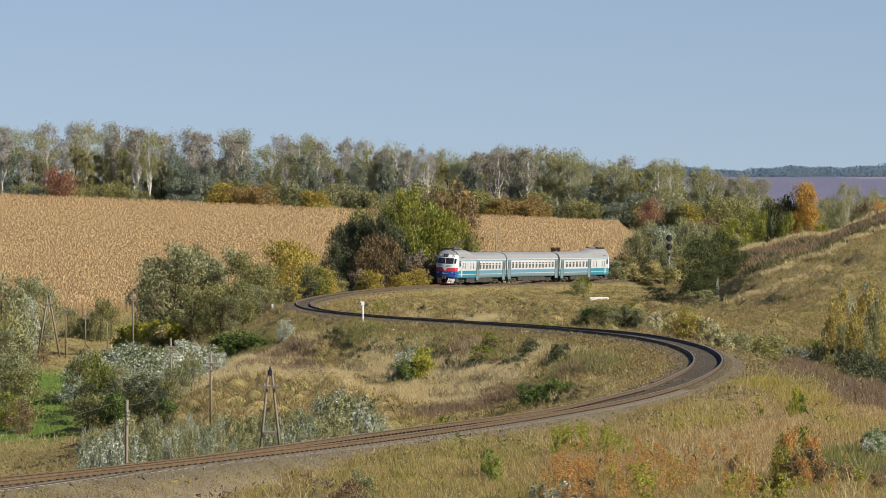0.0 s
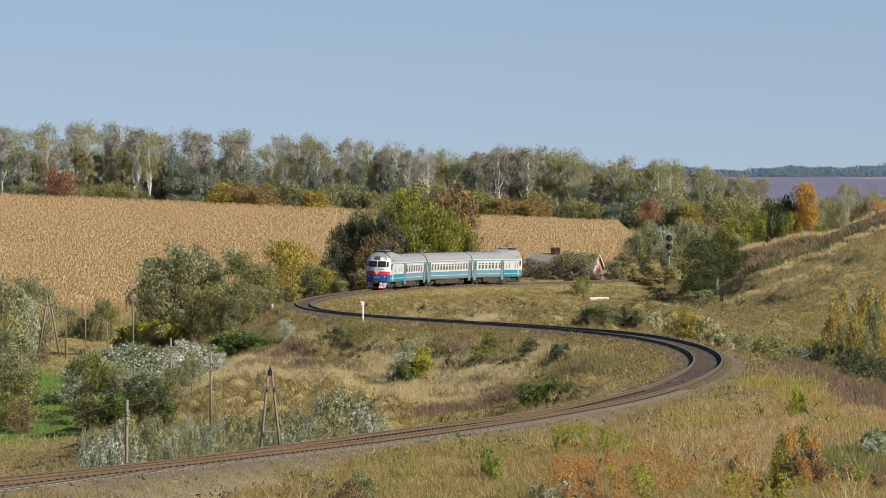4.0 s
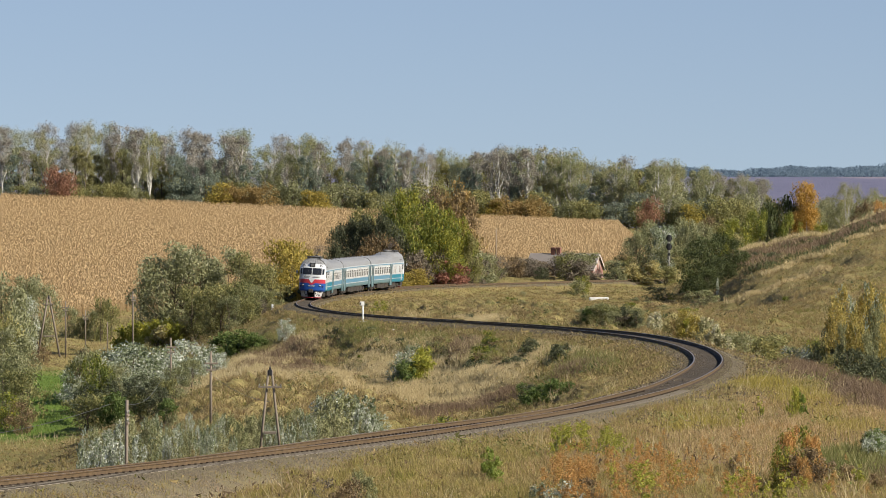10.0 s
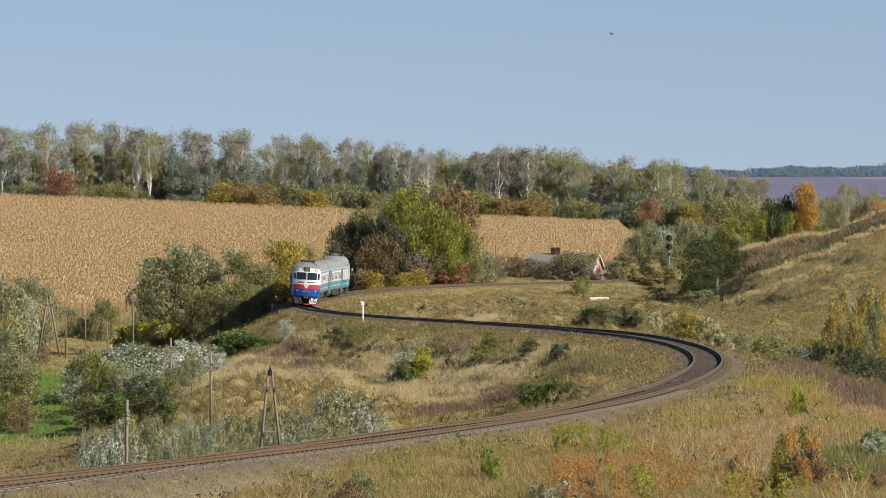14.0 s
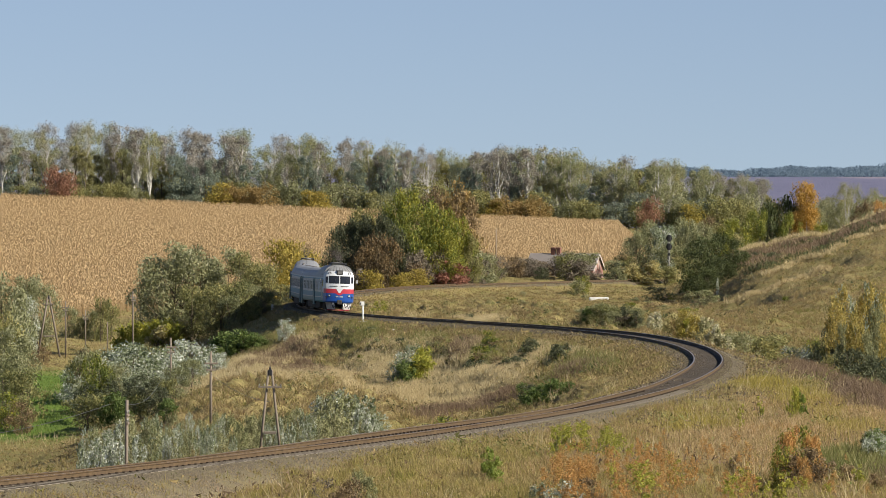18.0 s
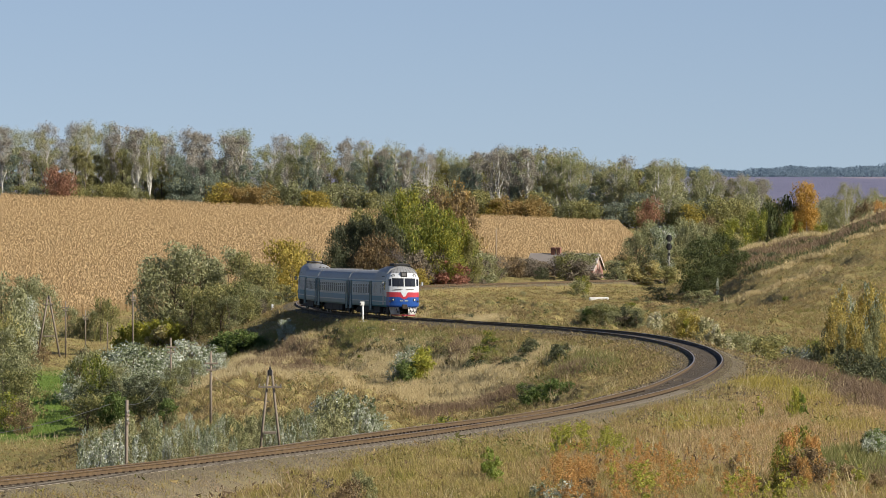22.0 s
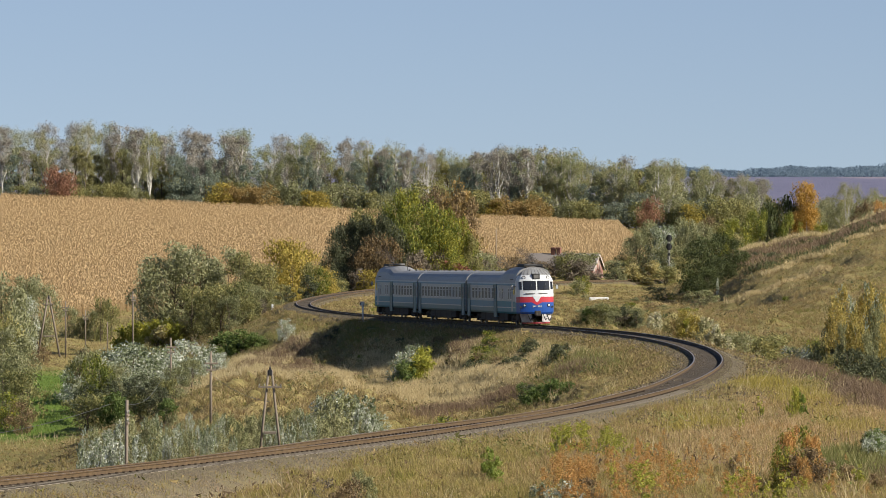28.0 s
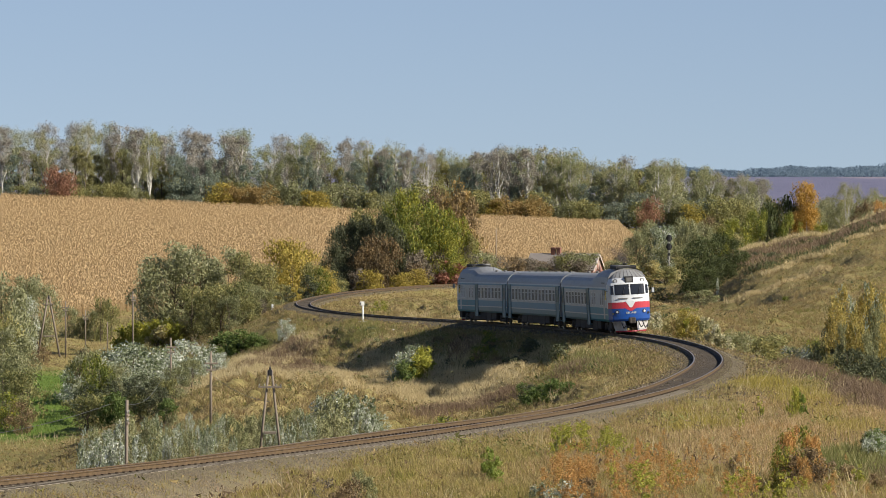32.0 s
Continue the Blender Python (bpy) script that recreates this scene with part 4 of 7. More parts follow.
def fly():
    """A fly that crosses the air before the hill in a straight line."""
    ob = thing("fly", Matrix(), "small dark fly in flight over the hill", "insect")
    bm = bmesh.new()
    for x, r, k in ((0.0, 0.0016, 1.9), (0.0034, 0.0012, 1.0)):
        bmesh.ops.create_uvsphere(bm, u_segments=10, v_segments=6, radius=r, matrix=Matrix.Translation((x, 0, 0)) @ Matrix.Diagonal((k, 1, 1, 1)))
    part("body", bm, P_GREY, ob)
    for s in (1, -1):
        bm = bmesh.new()
        vs = [bm.verts.new(v) for v in ((0.001, s * 0.0008, 0.001), (-0.002, s * 0.004, 0.0016), (-0.0065, s * 0.003, 0.0018), (-0.006, s * 0.0012, 0.0015))]
        bm.faces.new(vs)
        bmesh.ops.solidify(bm, geom=bm.faces[:], thickness=0.0002)
        part("wing", bm, P_GREY, ob, "grey wing")
    return ob


FLY = fly()


def motions():
    walk(FLY, [(k, pose(0.303 + 3.01 * (k - 14), 10.0, 0.274 - 0.30 * (k - 14))) for k in range(33)])
    for car, (back, way) in zip(CARS, PLACES):
        walk(car, [(k * 0.5, car_pose(k * 0.5, back, way)) for k in range(65)])
    for k, (w, at) in enumerate(WHEELS):
        way = -1 if k >= _n else 1
        rows = []
        for j in range(481):
            t = j / 15
            rows.append((t, Matrix.Translation(at) @ Matrix.Rotation(way * (run(t) - S0) / 0.475, 4, "Y")))
        walk(w, rows)

# ---- planting ----
def plant(proto, x, D, top, wide=1.0, turn=None):
    """A copy of proto on the ground at depth D in the direction x, tall enough to reach the sight line top; wide: girth to height."""
    h0 = proto["tall"]
    X, Y, z = at_ground(x, D)
    tall = sight(top, D) - z
    if "spare" in proto and tall < 7.0:
        proto = SPARE[proto["spare"]]
        h0 = proto["tall"]
    s = tall / h0
    return copy_thing(proto, put_at(x, D, s, random.random() * 6.28 if turn is None else turn, 0.1 + 0.05 * tall, s * wide))


MODELS, SPARE = [], []


def model(name, seed, h, w, low, mat, bark, n, size, label, category="tree", **kw):
    ob = make_tree(name, seed, h, w, low, mat, bark, n, size, label, category, **kw)
    ob["tall"] = float(h)
    MODELS.append(ob)
    return ob


random.seed(5)
L_YGREEN = leaf_material("yellow_green_leaves", [(0.085, 0.11, 0.025), (0.155, 0.185, 0.036), (0.31, 0.31, 0.05), (0.58, 0.49, 0.075)], 0.43)
L_BROWN = leaf_material("brown_leaves", [(0.122, 0.088, 0.053), (0.210, 0.149, 0.079), (0.297, 0.210, 0.105), (0.385, 0.280, 0.140)], 0.3)
L_TWIG = leaf_material("grey_twigs", [(0.13, 0.105, 0.075), (0.19, 0.155, 0.11), (0.27, 0.22, 0.155)], 0.2)
L_SAGE = leaf_material("sage_leaves", [(0.14, 0.155, 0.066), (0.235, 0.245, 0.105), (0.345, 0.325, 0.165), (0.50, 0.475, 0.30)], 0.25)

# shelter belt behind the field
birches = [model("birch_tree", 10 + k, 17, 8.0 + k % 3, 4.5, L_BIRCH_HAZED if k % 3 else L_PALETWIG, M_PALE_BARK, 9200 if k % 3 else 7000, 0.12, "tall pale-barked birch with thin autumn leaves in the shelter belt" if k % 3 else "nearly bare pale birch with grey twigs in the shelter belt", nblob=52, group="shelter belt birches", bsize=0.24, tall=1.35, shell=0.1, stems=1 + k % 2, limb_count=24, r0=0.30) for k in range(6)]
belt = [model("poplar_tree", 20 + k, 14, 7, 1.5, m, M_BARK, 3800, 0.21, lab, nblob=34, group="shelter belt trees", bsize=0.27, shell=0.25, limb_count=8) for k, (m, lab) in enumerate(((L_BELT_HAZED, "dark green leafy tree in the shelter belt, leaf colour hazed"), (L_OLIVE, "olive green leafy tree in the shelter belt"), (L_WILLOW, "grey-green leafy tree in the shelter belt"), (leaf_material("yellowing_leaves", [(0.19, 0.19, 0.08), (0.28, 0.265, 0.11), (0.37, 0.32, 0.14)], 0.45), "yellowing leafy tree in the shelter belt")))]
for i, x in enumerate((-8, 14, 62, 84, 130, 152, 190, 206, 236, 254, 287, 335, 352, 402, 428, 484, 508, 541, 560, 616, 642, 700, 722, 752, 768, 790, 842, 872, 886, 905, 930, 950, 985, 1015, 1085, 1108, 1160, 1190, 1245, 1262, 1305, 1345)):
    top = float(np.interp(x, [0, 240, 300, 545, 650, 720, 850, 950, 1020, 1100, 1190, 1260, 1350], [217, 218, 228, 232, 240, 258, 264, 250, 268, 276, 278, 294, 312]))
    plant(birches[(i * 5 + i // 4) % 6], x, random.uniform(1205, 1290), top + random.uniform(-9, 4), random.uniform(0.95, 1.3))
for i in range(72):
    x = -20 + i * 19.4 + random.uniform(-6, 6)
    low = float(np.interp(x, [0, 620, 1100, 1350], [262, 275, 308, 326]))
    plant(belt[random.choice((0, 0, 1, 1, 2, 2, 3))], x, random.uniform(1190, 1265), low + random.uniform(-14, 26), random.uniform(0.8, 1.25))
dark = belt[0]
for i in range(34):
    x = 800 + i * 16.5 + random.uniform(-5, 5)
    top = float(np.interp(x, [800, 860, 1040, 1060, 1130, 1210, 1350], [282, 268, 272, 296, 282, 290, 318]))
    plant(birches[1 + i % 2] if i % 2 == 1 else belt[(0, 2, 2, 0, 1)[i % 5]], x, random.uniform(1200, 1250), top + random.uniform(-6, 16), random.uniform(0.75, 1.05))
for x, top in ((313, 265), (330, 280), (380, 275), (545, 262), (560, 285), (680, 258), (822, 285), (920, 300), (640, 296)):
    plant(dark, x, 1200, top, 0.85)
fore_birches = [model("birch_tree", 120 + k, 17, 6.4 + k, 7.5 - 1.5 * k, (L_PALETWIG, L_BIRCH_HAZED, L_PALETWIG)[k], M_PALE_BARK, (3600, 5200, 1300)[k], 0.15, ("slender pale birch with a bare white trunk", "pale birch with thin yellowing leaves and white trunk", "almost bare white birch with spreading limbs")[k], nblob=40, group="shelter belt birches", bsize=0.24, tall=1.4, shell=0.1, limb_count=24, r0=0.25) for k in range(3)]
for k, x, top in ((0, 4, 214), (0, 44, 258), (1, 80, 221), (1, 150, 224), (0, 202, 228), (0, 243, 216), (1, 266, 224), (0, 292, 228), (0, 342, 222), (0, 362, 225), (0, 402, 226), (0, 424, 228), (1, 478, 246), (0, 508, 240), (1, 534, 228), (0, 562, 240), (0, 608, 240), (1, 650, 240), (0, 676, 256), (0, 718, 256), (2, 758, 260), (2, 752, 264), (0, 842, 260), (0, 870, 258), (2, 884, 256), (0, 900, 256), (0, 931, 252), (1, 962, 250), (1, 990, 254), (1, 1010, 262), (1, 1088, 274), (1, 1108, 276), (1, 1165, 275), (1, 1185, 276), (1, 1255, 290), (0, 1272, 300), (1, 1322, 306), (0, 1345, 306)):
    plant(fore_birches[k], x, random.uniform(1180, 1198), top + random.uniform(-3, 3), random.uniform(0.9, 1.1))
for x, top in ((132, 250), (150, 262), (172, 268), (196, 248), (216, 262), (268, 270), (286, 280)):
    plant(belt[3], x, random.uniform(1178, 1188), top, random.uniform(0.6, 0.8))
for x, top in ((306, 262), (322, 268), (345, 285), (372, 270), (430, 280), (540, 262), (560, 290), (610, 292), (640, 296), (676, 262), (700, 290), (826, 284), (846, 296), (905, 318), (950, 320)):
    plant(dark, x, random.uniform(1176, 1184), top, random.uniform(0.55, 0.8))
edge = [model("shrub", 30 + k, 6, 6.5, 0.2, mat, M_BARK, 2300, 0.19, lab, "shrub", nblob=26, stems=4, group="field edge shrubs", bsize=0.33) for k, (mat, lab) in enumerate(((L_OLIVE, "dense olive green shrub at the field's edge"), (L_BELT_HAZED, "dense dark green shrub at the field's edge, leaf colour hazed"), (L_YELLOW, "yellow autumn shrub at the field's edge"), (L_RED, "red-brown autumn shrub at the field's edge"), (L_WILLOW, "grey-green shrub at the field's edge"), (L_RUST, "rusty orange autumn shrub at the field's edge")))]
for i in range(92):
    x = -20 + i * 17.4 + random.uniform(-5, 5)
    low = float(np.interp(x, [0, 620, 1100, 1568], [325, 345, 368, 372]))
    plant(edge[random.choice((0, 1, 4, 4, 0, 2 if i % 3 == 0 else 4, 0, 5 if i % 3 == 0 else 1))], x, random.uniform(1172, 1186), low + random.uniform(-30, 10), random.uniform(0.8, 1.5))
for k, x, top, wide in ((3, 98, 290, 0.7), (3, 114, 300, 0.8), (2, 392, 322, 1.3), (5, 405, 330, 1.2), (5, 462, 322, 1.2), (2, 545, 335, 1.3), (2, 565, 338, 1.2), (5, 902, 346, 1.3), (5, 934, 345, 1.3), (5, 950, 354, 1.2), (2, 880, 354, 1.2), (5, 888, 350, 1.2), (5, 415, 322, 0.9), (5, 445, 324, 0.9), (3, 1150, 345, 0.75), (2, 1218, 360, 1.3)):
    plant(edge[k], x, 1168, top, wide)

# trees about the bend of the upper line
clump = [model("field_maple", 40 + k, 11, 11, 0.8, m, M_BARK, 6600, 0.195, lab, nblob=40, bsize=0.23, stems=2, limb_count=14, shell=0.3) for k, (m, lab) in enumerate(((L_YGREEN, "broad yellow-green tree behind the upper track"), (L_GREEN, "broad dark green tree behind the upper track"), (L_OLIVE, "broad olive tree behind the upper track"), (L_BROWN, "brown-leaved tree behind the upper track"), (L_SILVER, "silver-leaved willow by the track"), (L_WILLOW, "grey-green willow by the valley"), (L_TWIG, "half-bare grey twiggy thicket by the track"), (L_ORANGE, "rust-orange autumn tree behind the clump")))]
for k, (m, lab) in enumerate(((L_YGREEN, "yellow-green bush beside the track"), (L_GREEN, "dark green bush beside the track"), (L_OLIVE, "olive green bush beside the track"), (L_BROWN, "brown-leaved bush beside the track"), (L_SILVER, "silver-leaved willow bush in the valley"), (L_WILLOW, "grey-green willow bush in the valley"), (L_TWIG, "half-bare grey twiggy bush beside the track"), (L_ORANGE, "rust-orange autumn bush"))):
    SPARE.append(model("thicket_bush", 140 + k, 5, 5.4, 0.1, m, M_BARK, 2700, 0.135, lab, "bush", nblob=36, bsize=0.24, stems=4, limb_count=12, shell=0.25))
    clump[k]["spare"] = k
YG, DG, OL, BR, SI, WI, TW, OR = clump
RB = model("bush", 188, 2.6, 2.8, 0.05, leaf_material("crimson_leaves", [(0.20, 0.10, 0.07), (0.30, 0.13, 0.085), (0.36, 0.17, 0.11)], 0.4), M_BARK, 2000, 0.13, "dull red autumn bush behind the upper track", "bush", nblob=28, bsize=0.28, stems=4, limb_count=8, shell=0.2, r0=0.03)
WB, YB, LB = [model("bush", 180 + k, 2.6, 2.6, 0.05, m, M_BARK, 2000, 0.12, lab, "bush", nblob=28, bsize=0.27, stems=4, limb_count=8, shell=0.2, r0=0.03) for k, (m, lab) in enumerate(((L_PLUME, "white-leaved bush behind the bend"), (leaf_material("straw_yellow_leaves", [(0.36, 0.32, 0.12), (0.52, 0.45, 0.20), (0.66, 0.57, 0.31)], 0.5), "straw-yellow bush in dry grass"), (L_LIME, "bright yellow-green bush on the slope")))]
UM = model("bush", 185, 6.0, 6.0, 0.3, leaf_material("umber_leaves", [(0.10, 0.078, 0.042), (0.155, 0.112, 0.056), (0.22, 0.15, 0.07), (0.29, 0.19, 0.085)], 0.4), M_BARK, 2600, 0.16, "brown-leaved shrub before the dark trees", "shrub", nblob=34, bsize=0.27, stems=3, limb_count=8, shell=0.2, r0=0.05)
DD = model("bush", 186, 6.0, 6.6, 0.2, leaf_material("deep_green_leaves", [(0.05, 0.062, 0.026), (0.08, 0.098, 0.036), (0.12, 0.14, 0.046), (0.175, 0.18, 0.06)], 0.42), M_BARK, 3400, 0.15, "broad dark green bush beside the signal", "bush", nblob=38, bsize=0.25, stems=4, limb_count=10, shell=0.2, r0=0.05)
MG = model("bush", 184, 2.6, 3.2, 0.05, leaf_material("mid_green_leaves", [(0.075, 0.12, 0.03), (0.13, 0.185, 0.048), (0.19, 0.245, 0.07), (0.28, 0.32, 0.11)], 0.45), M_BARK, 2200, 0.12, "leafy green bush on the slope", "bush", nblob=30, bsize=0.27, stems=4, limb_count=8, shell=0.2, r0=0.03)
YP, GP, SP = [model("young_poplar", 160 + k, 9, 4.2, 0.9, m, M_BARK, 4300, 0.13, lab, nblob=80, bsize=0.17, tall=2.0, shell=0.0, limb_count=18, top_heavy=-0.35) for k, (m, lab) in enumerate(((L_GOLDGREEN, "yellowing young poplar below the bank"), (L_WILLOW, "grey-green young poplar below the bank"), (L_SILVER, "silver-leaved young poplar below the bank")))]
for m, x, D, top, wide in ((YG, 724, 716, 328, 0.6), (YG, 748, 708, 350, 0.65), (YG, 778, 706, 364, 0.65), (YG, 806, 712, 380, 0.6), (YG, 830, 714, 420, 0.65), (YG, 700, 714, 358, 0.55), (YG, 730, 704, 392, 0.75), (YG, 785, 704, 410, 0.8), (OL, 672, 722, 348, 0.6), (OL, 640, 722, 360, 0.6), (BR, 772, 742, 326, 0.5), (edge[5], 796, 744, 322, 0.6), (BR, 818, 742, 332, 0.5), (edge[5], 780, 746, 340, 0.6), (DG, 604, 712, 392, 0.55), (DG, 626, 708, 384, 0.5), (DG, 652, 706, 378, 0.5), (DG, 682, 704, 374, 0.5), (DG, 704, 702, 404, 0.55), (DG, 590, 704, 428, 0.6), (DG, 616, 698, 440, 0.7), (DG, 720, 702, 445, 0.7), (UM, 664, 698, 410, 0.6), (UM, 686, 697, 414, 0.55), (UM, 644, 696, 430, 0.6), (UM, 668, 694, 440, 0.7), (edge[2], 655, 688, 476, 0.9), (edge[2], 668, 687, 482, 0.9), (TW, 640, 690, 470, 0.8), (DG, 650, 696, 470, 0.9), (DG, 690, 698, 462, 0.9), (TW, 728, 696, 442, 0.6), (TW, 748, 698, 436, 0.7), (BR, 735, 694, 462, 0.9), (RB, 788, 703, 456, 1.2), (RB, 802, 708, 462, 1.2), (edge[2], 720, 690, 480, 1.3), (edge[2], 738, 692, 474, 1.2), (edge[2], 706, 688, 486, 1.2), (WI, 852, 730, 446, 1.2), (WI, 842, 722, 440, 1.1), (WI, 822, 720, 452, 1.1), (TW, 770, 703, 440, 0.9), (OL, 834, 711, 412, 0.5), (edge[3], 800, 716, 452, 1.2), (edge[3], 818, 718, 464, 1.2), (edge[2], 856, 752, 480, 1.2), (edge[0], 770, 704, 476, 1.2), (OL, 566, 676, 470, 0.9), (OL, 590, 680, 486, 1.2), (edge[2], 548, 668, 440, 0.6), (edge[2], 512, 642, 424, 0.7), (edge[2], 572, 662, 470, 0.9), (edge[2], 530, 648, 440, 0.8), (TW, 835, 714, 450, 1.2), (TW, 880, 760, 447, 1.1), (BR, 910, 765, 450, 1.2), (TW, 935, 768, 458, 1.2), (OL, 862, 756, 462, 1.2), (TW, 1008, 768, 441, 1.5), (OL, 1025, 767, 440, 1.5), (TW, 935, 773, 453, 1.8), (BR, 958, 773, 460, 1.8), (TW, 1048, 771, 478, 2.0), (TW, 975, 774, 460, 1.5), (TW, 1055, 770, 482, 1.8), (WI, 1092, 768, 470, 1.2), (TW, 958, 770, 462, 1.4), (TW, 915, 767, 452, 1.5), (DG, 1090, 772, 462, 1.5), (OL, 1000, 762, 446, 1.1), (WI, 1030, 762, 448, 1.1), (TW, 1022, 759, 455, 1.5), (TW, 950, 764, 462, 1.2), (WI, 1085, 780, 458, 1.1), (OL, 1105, 786, 448, 1.0), (DG, 960, 757, 470, 1.3)):
    plant(m, x, D, top, wide)
for m, x, D, top, wide in ((WI, 1148, 790, 384, 0.65), (WI, 1205, 800, 379, 0.6), (SI, 1172, 786, 396, 0.7), (WI, 1240, 790, 388, 0.6), (WI, 1222, 796, 383, 0.5), (WI, 1125, 786, 405, 0.7), (WI, 1185, 775, 430, 1.0), (YB, 1150, 770, 458, 1.3), (YB, 1122, 770, 464, 1.3), (OL, 1215, 765, 445, 1.0), (OL, 1182, 742, 466, 1.3), (YB, 1200, 744, 472, 1.2), (DD, 1250, 602, 415, 0.8), (DD, 1276, 604, 410, 0.75), (DD, 1300, 604, 420, 0.75), (DD, 1232, 598, 432, 0.85), (DD, 1316, 606, 442, 0.75), (SP, 1270, 580, 488, 0.35), (SP, 1352, 574, 490, 0.3), (SP, 1345, 574, 502, 0.35), (DD, 1272, 594, 454, 1.0), (DD, 1252, 592, 470, 1.2), (DD, 1298, 594, 466, 1.1), (YG, 1322, 610, 448, 0.6)):
    plant(m, x, D, top, wide)
for m, x, D, top, wide in ((YG, 1300, 830, 384, 0.7), (YG, 1342, 840, 366, 0.55), (OL, 1322, 860, 350, 0.6), (DD, 1388, 850, 343, 0.5), (DD, 1362, 846, 352, 0.5), (DG, 1368, 850, 360, 0.5), (OL, 1275, 850, 392, 0.8), (BR, 1255, 860, 380, 0.7), (WI, 1465, 980, 345, 0.6), (birches[1], 1492, 980, 318, 0.9), (birches[2], 1512, 985, 322, 0.9), (birches[1], 1545, 985, 328, 0.9), (WI, 1524, 975, 350, 0.6), (WI, 1440, 960, 360, 0.7), (BR, 1535, 930, 352, 0.7), (OR, 1560, 935, 352, 0.6)):
    plant(m, x, D, top, wide)
golden = model("golden_birch", 60, 13, 5.0, 0.4, leaf_material("golden_leaves", [(0.36, 0.24, 0.06), (0.48, 0.29, 0.065), (0.58, 0.34, 0.075), (0.48, 0.36, 0.10)], 0.45), M_PALE_BARK, 5600, 0.15, "slender golden-orange autumn birch", nblob=60, bsize=0.36, limb_count=8, shell=0.1, top_heavy=-0.4)
plant(golden, 1424, 848, 312, 0.9, 2.0)
plant(golden, 1426, 847, 328, 1.0, 4.4)
plant(golden, 1434, 846, 360, 1.1, 0.6)
plant(golden, 1414, 846, 368, 1.1, 3.6)
for m, x, D, top, wide in ((YG, 1400, 840, 374, 0.5), (YG, 1458, 845, 392, 0.7)):
    plant(m, x, D, top, wide)

# willows of the valley's edge
for m, x, D, top, wide in ((WI, 305, 600, 420, 0.85), (WI, 350, 604, 428, 0.8), (WI, 400, 606, 430, 0.75), (OL, 430, 600, 440, 0.75), (BR, 352, 615, 425, 0.4), (OL, 468, 592, 458, 0.9), (WI, 285, 606, 450, 0.6), (OL, 340, 592, 500, 0.8), (OL, 385, 588, 490, 0.9), (OL, 430, 584, 485, 0.9), (edge[2], 497, 640, 422, 0.6), (edge[2], 518, 636, 438, 0.7), (OL, 548, 640, 455, 0.7), (DG, 545, 622, 482, 0.9), (YG, 560, 640, 470, 0.8), (DG, 505, 600, 500, 1.0), (WI, 478, 588, 512, 1.2), (DG, 590, 690, 480, 1.2)):
    plant(m, x, D, top, wide)
for m, x, D, top, wide in ((WI, 66, 616, 480, 0.7), (WI, 34, 606, 482, 0.7), (WI, 8, 488, 474, 0.6), (SI, 46, 600, 520, 0.6), (OL, 0, 470, 540, 0.7), (WI, 22, 455, 570, 0.75), (OL, 40, 420, 640, 0.9), (WI, 12, 425, 620, 0.8), (YG, 5, 410, 690, 1.0), (BR, 35, 405, 705, 1.0), (WI, 122, 662, 540, 0.8), (OL, 180, 658, 516, 0.42), (OL, 196, 660, 530, 0.5), (WI, 166, 660, 545, 0.6), (LB, 290, 590, 562, 0.9), (LB, 268, 592, 564, 0.9), (YB, 314, 590, 560, 0.9), (LB, 248, 594, 566, 0.9), (LB, 226, 596, 574, 1.0), (LB, 304, 588, 568, 0.9), (YB, 280, 588, 572, 1.0), (SI, 385, 480, 622, 1.2), (SI, 232, 456, 602, 1.3), (BR, 75, 560, 610, 1.1), (OL, 146, 660, 556, 1.0), (BR, 62, 565, 620, 1.0)):
    plant(m, x, D, top, wide)
for m, x, D, top, wide in ((SI, 160, 450, 628, 1.25), (SI, 205, 455, 618, 1.25), (SI, 268, 466, 606, 1.25), (SI, 322, 478, 598, 1.2), (SI, 362, 482, 608, 1.2), (SI, 140, 448, 645, 1.25), (SI, 190, 452, 632, 1.3), (SI, 290, 462, 622, 1.3), (SI, 345, 470, 630, 1.2), (BR, 178, 450, 640, 0.55), (SI, 240, 448, 650, 1.3), (SI, 300, 455, 655, 1.3), (WI, 350, 462, 660, 1.2), (OL, 195, 438, 690, 1.6), (OL, 255, 440, 690, 1.7), (OL, 160, 400, 688, 1.4), (WI, 215, 402, 696, 1.4), (OL, 268, 405, 692, 1.4), (WI, 318, 408, 702, 1.3), (SI, 150, 428, 662, 1.2), (OL, 140, 432, 700, 1.4), (OL, 315, 448, 700, 1.5), (OL, 142, 438, 618, 0.5), (WI, 160, 428, 612, 0.6), (BR, 150, 434, 606, 0.4), (YG, 166, 424, 622, 0.5), (YG, 182, 420, 640, 0.6), (MG, 200, 398, 690, 0.8), (MG, 240, 400, 694, 0.8), (MG, 270, 402, 692, 0.8), (MG, 224, 396, 700, 0.9), (DG, 190, 420, 662, 0.9), (DG, 228, 418, 674, 0.9), (DG, 152, 415, 674, 0.9), (WI, 205, 424, 640, 0.7)):
    plant(m, x, D, top, wide)
low = [model("bush", 70 + k, 3.2, 3.4, 0.05, m, M_BARK, 1900, 0.10, lab, "bush", nblob=30, bsize=0.27, stems=4, limb_count=8, shell=0.3, r0=0.04, droop=0.0) for k, (m, lab) in enumerate(((L_WHITE, "silver-leaved sapling bush beside the track"), (L_SAGE, "sage green sapling bush beside the track"), (L_GREEN, "low dark green bush on the slope"), (L_ORANGE, "orange-red autumn bush in dry grass"), (L_YGREEN, "yellow-green sapling in dry grass"), (L_BROWN, "brown withered bush in dry grass")))]
BS, BG, BD, BO, BY, BB = low
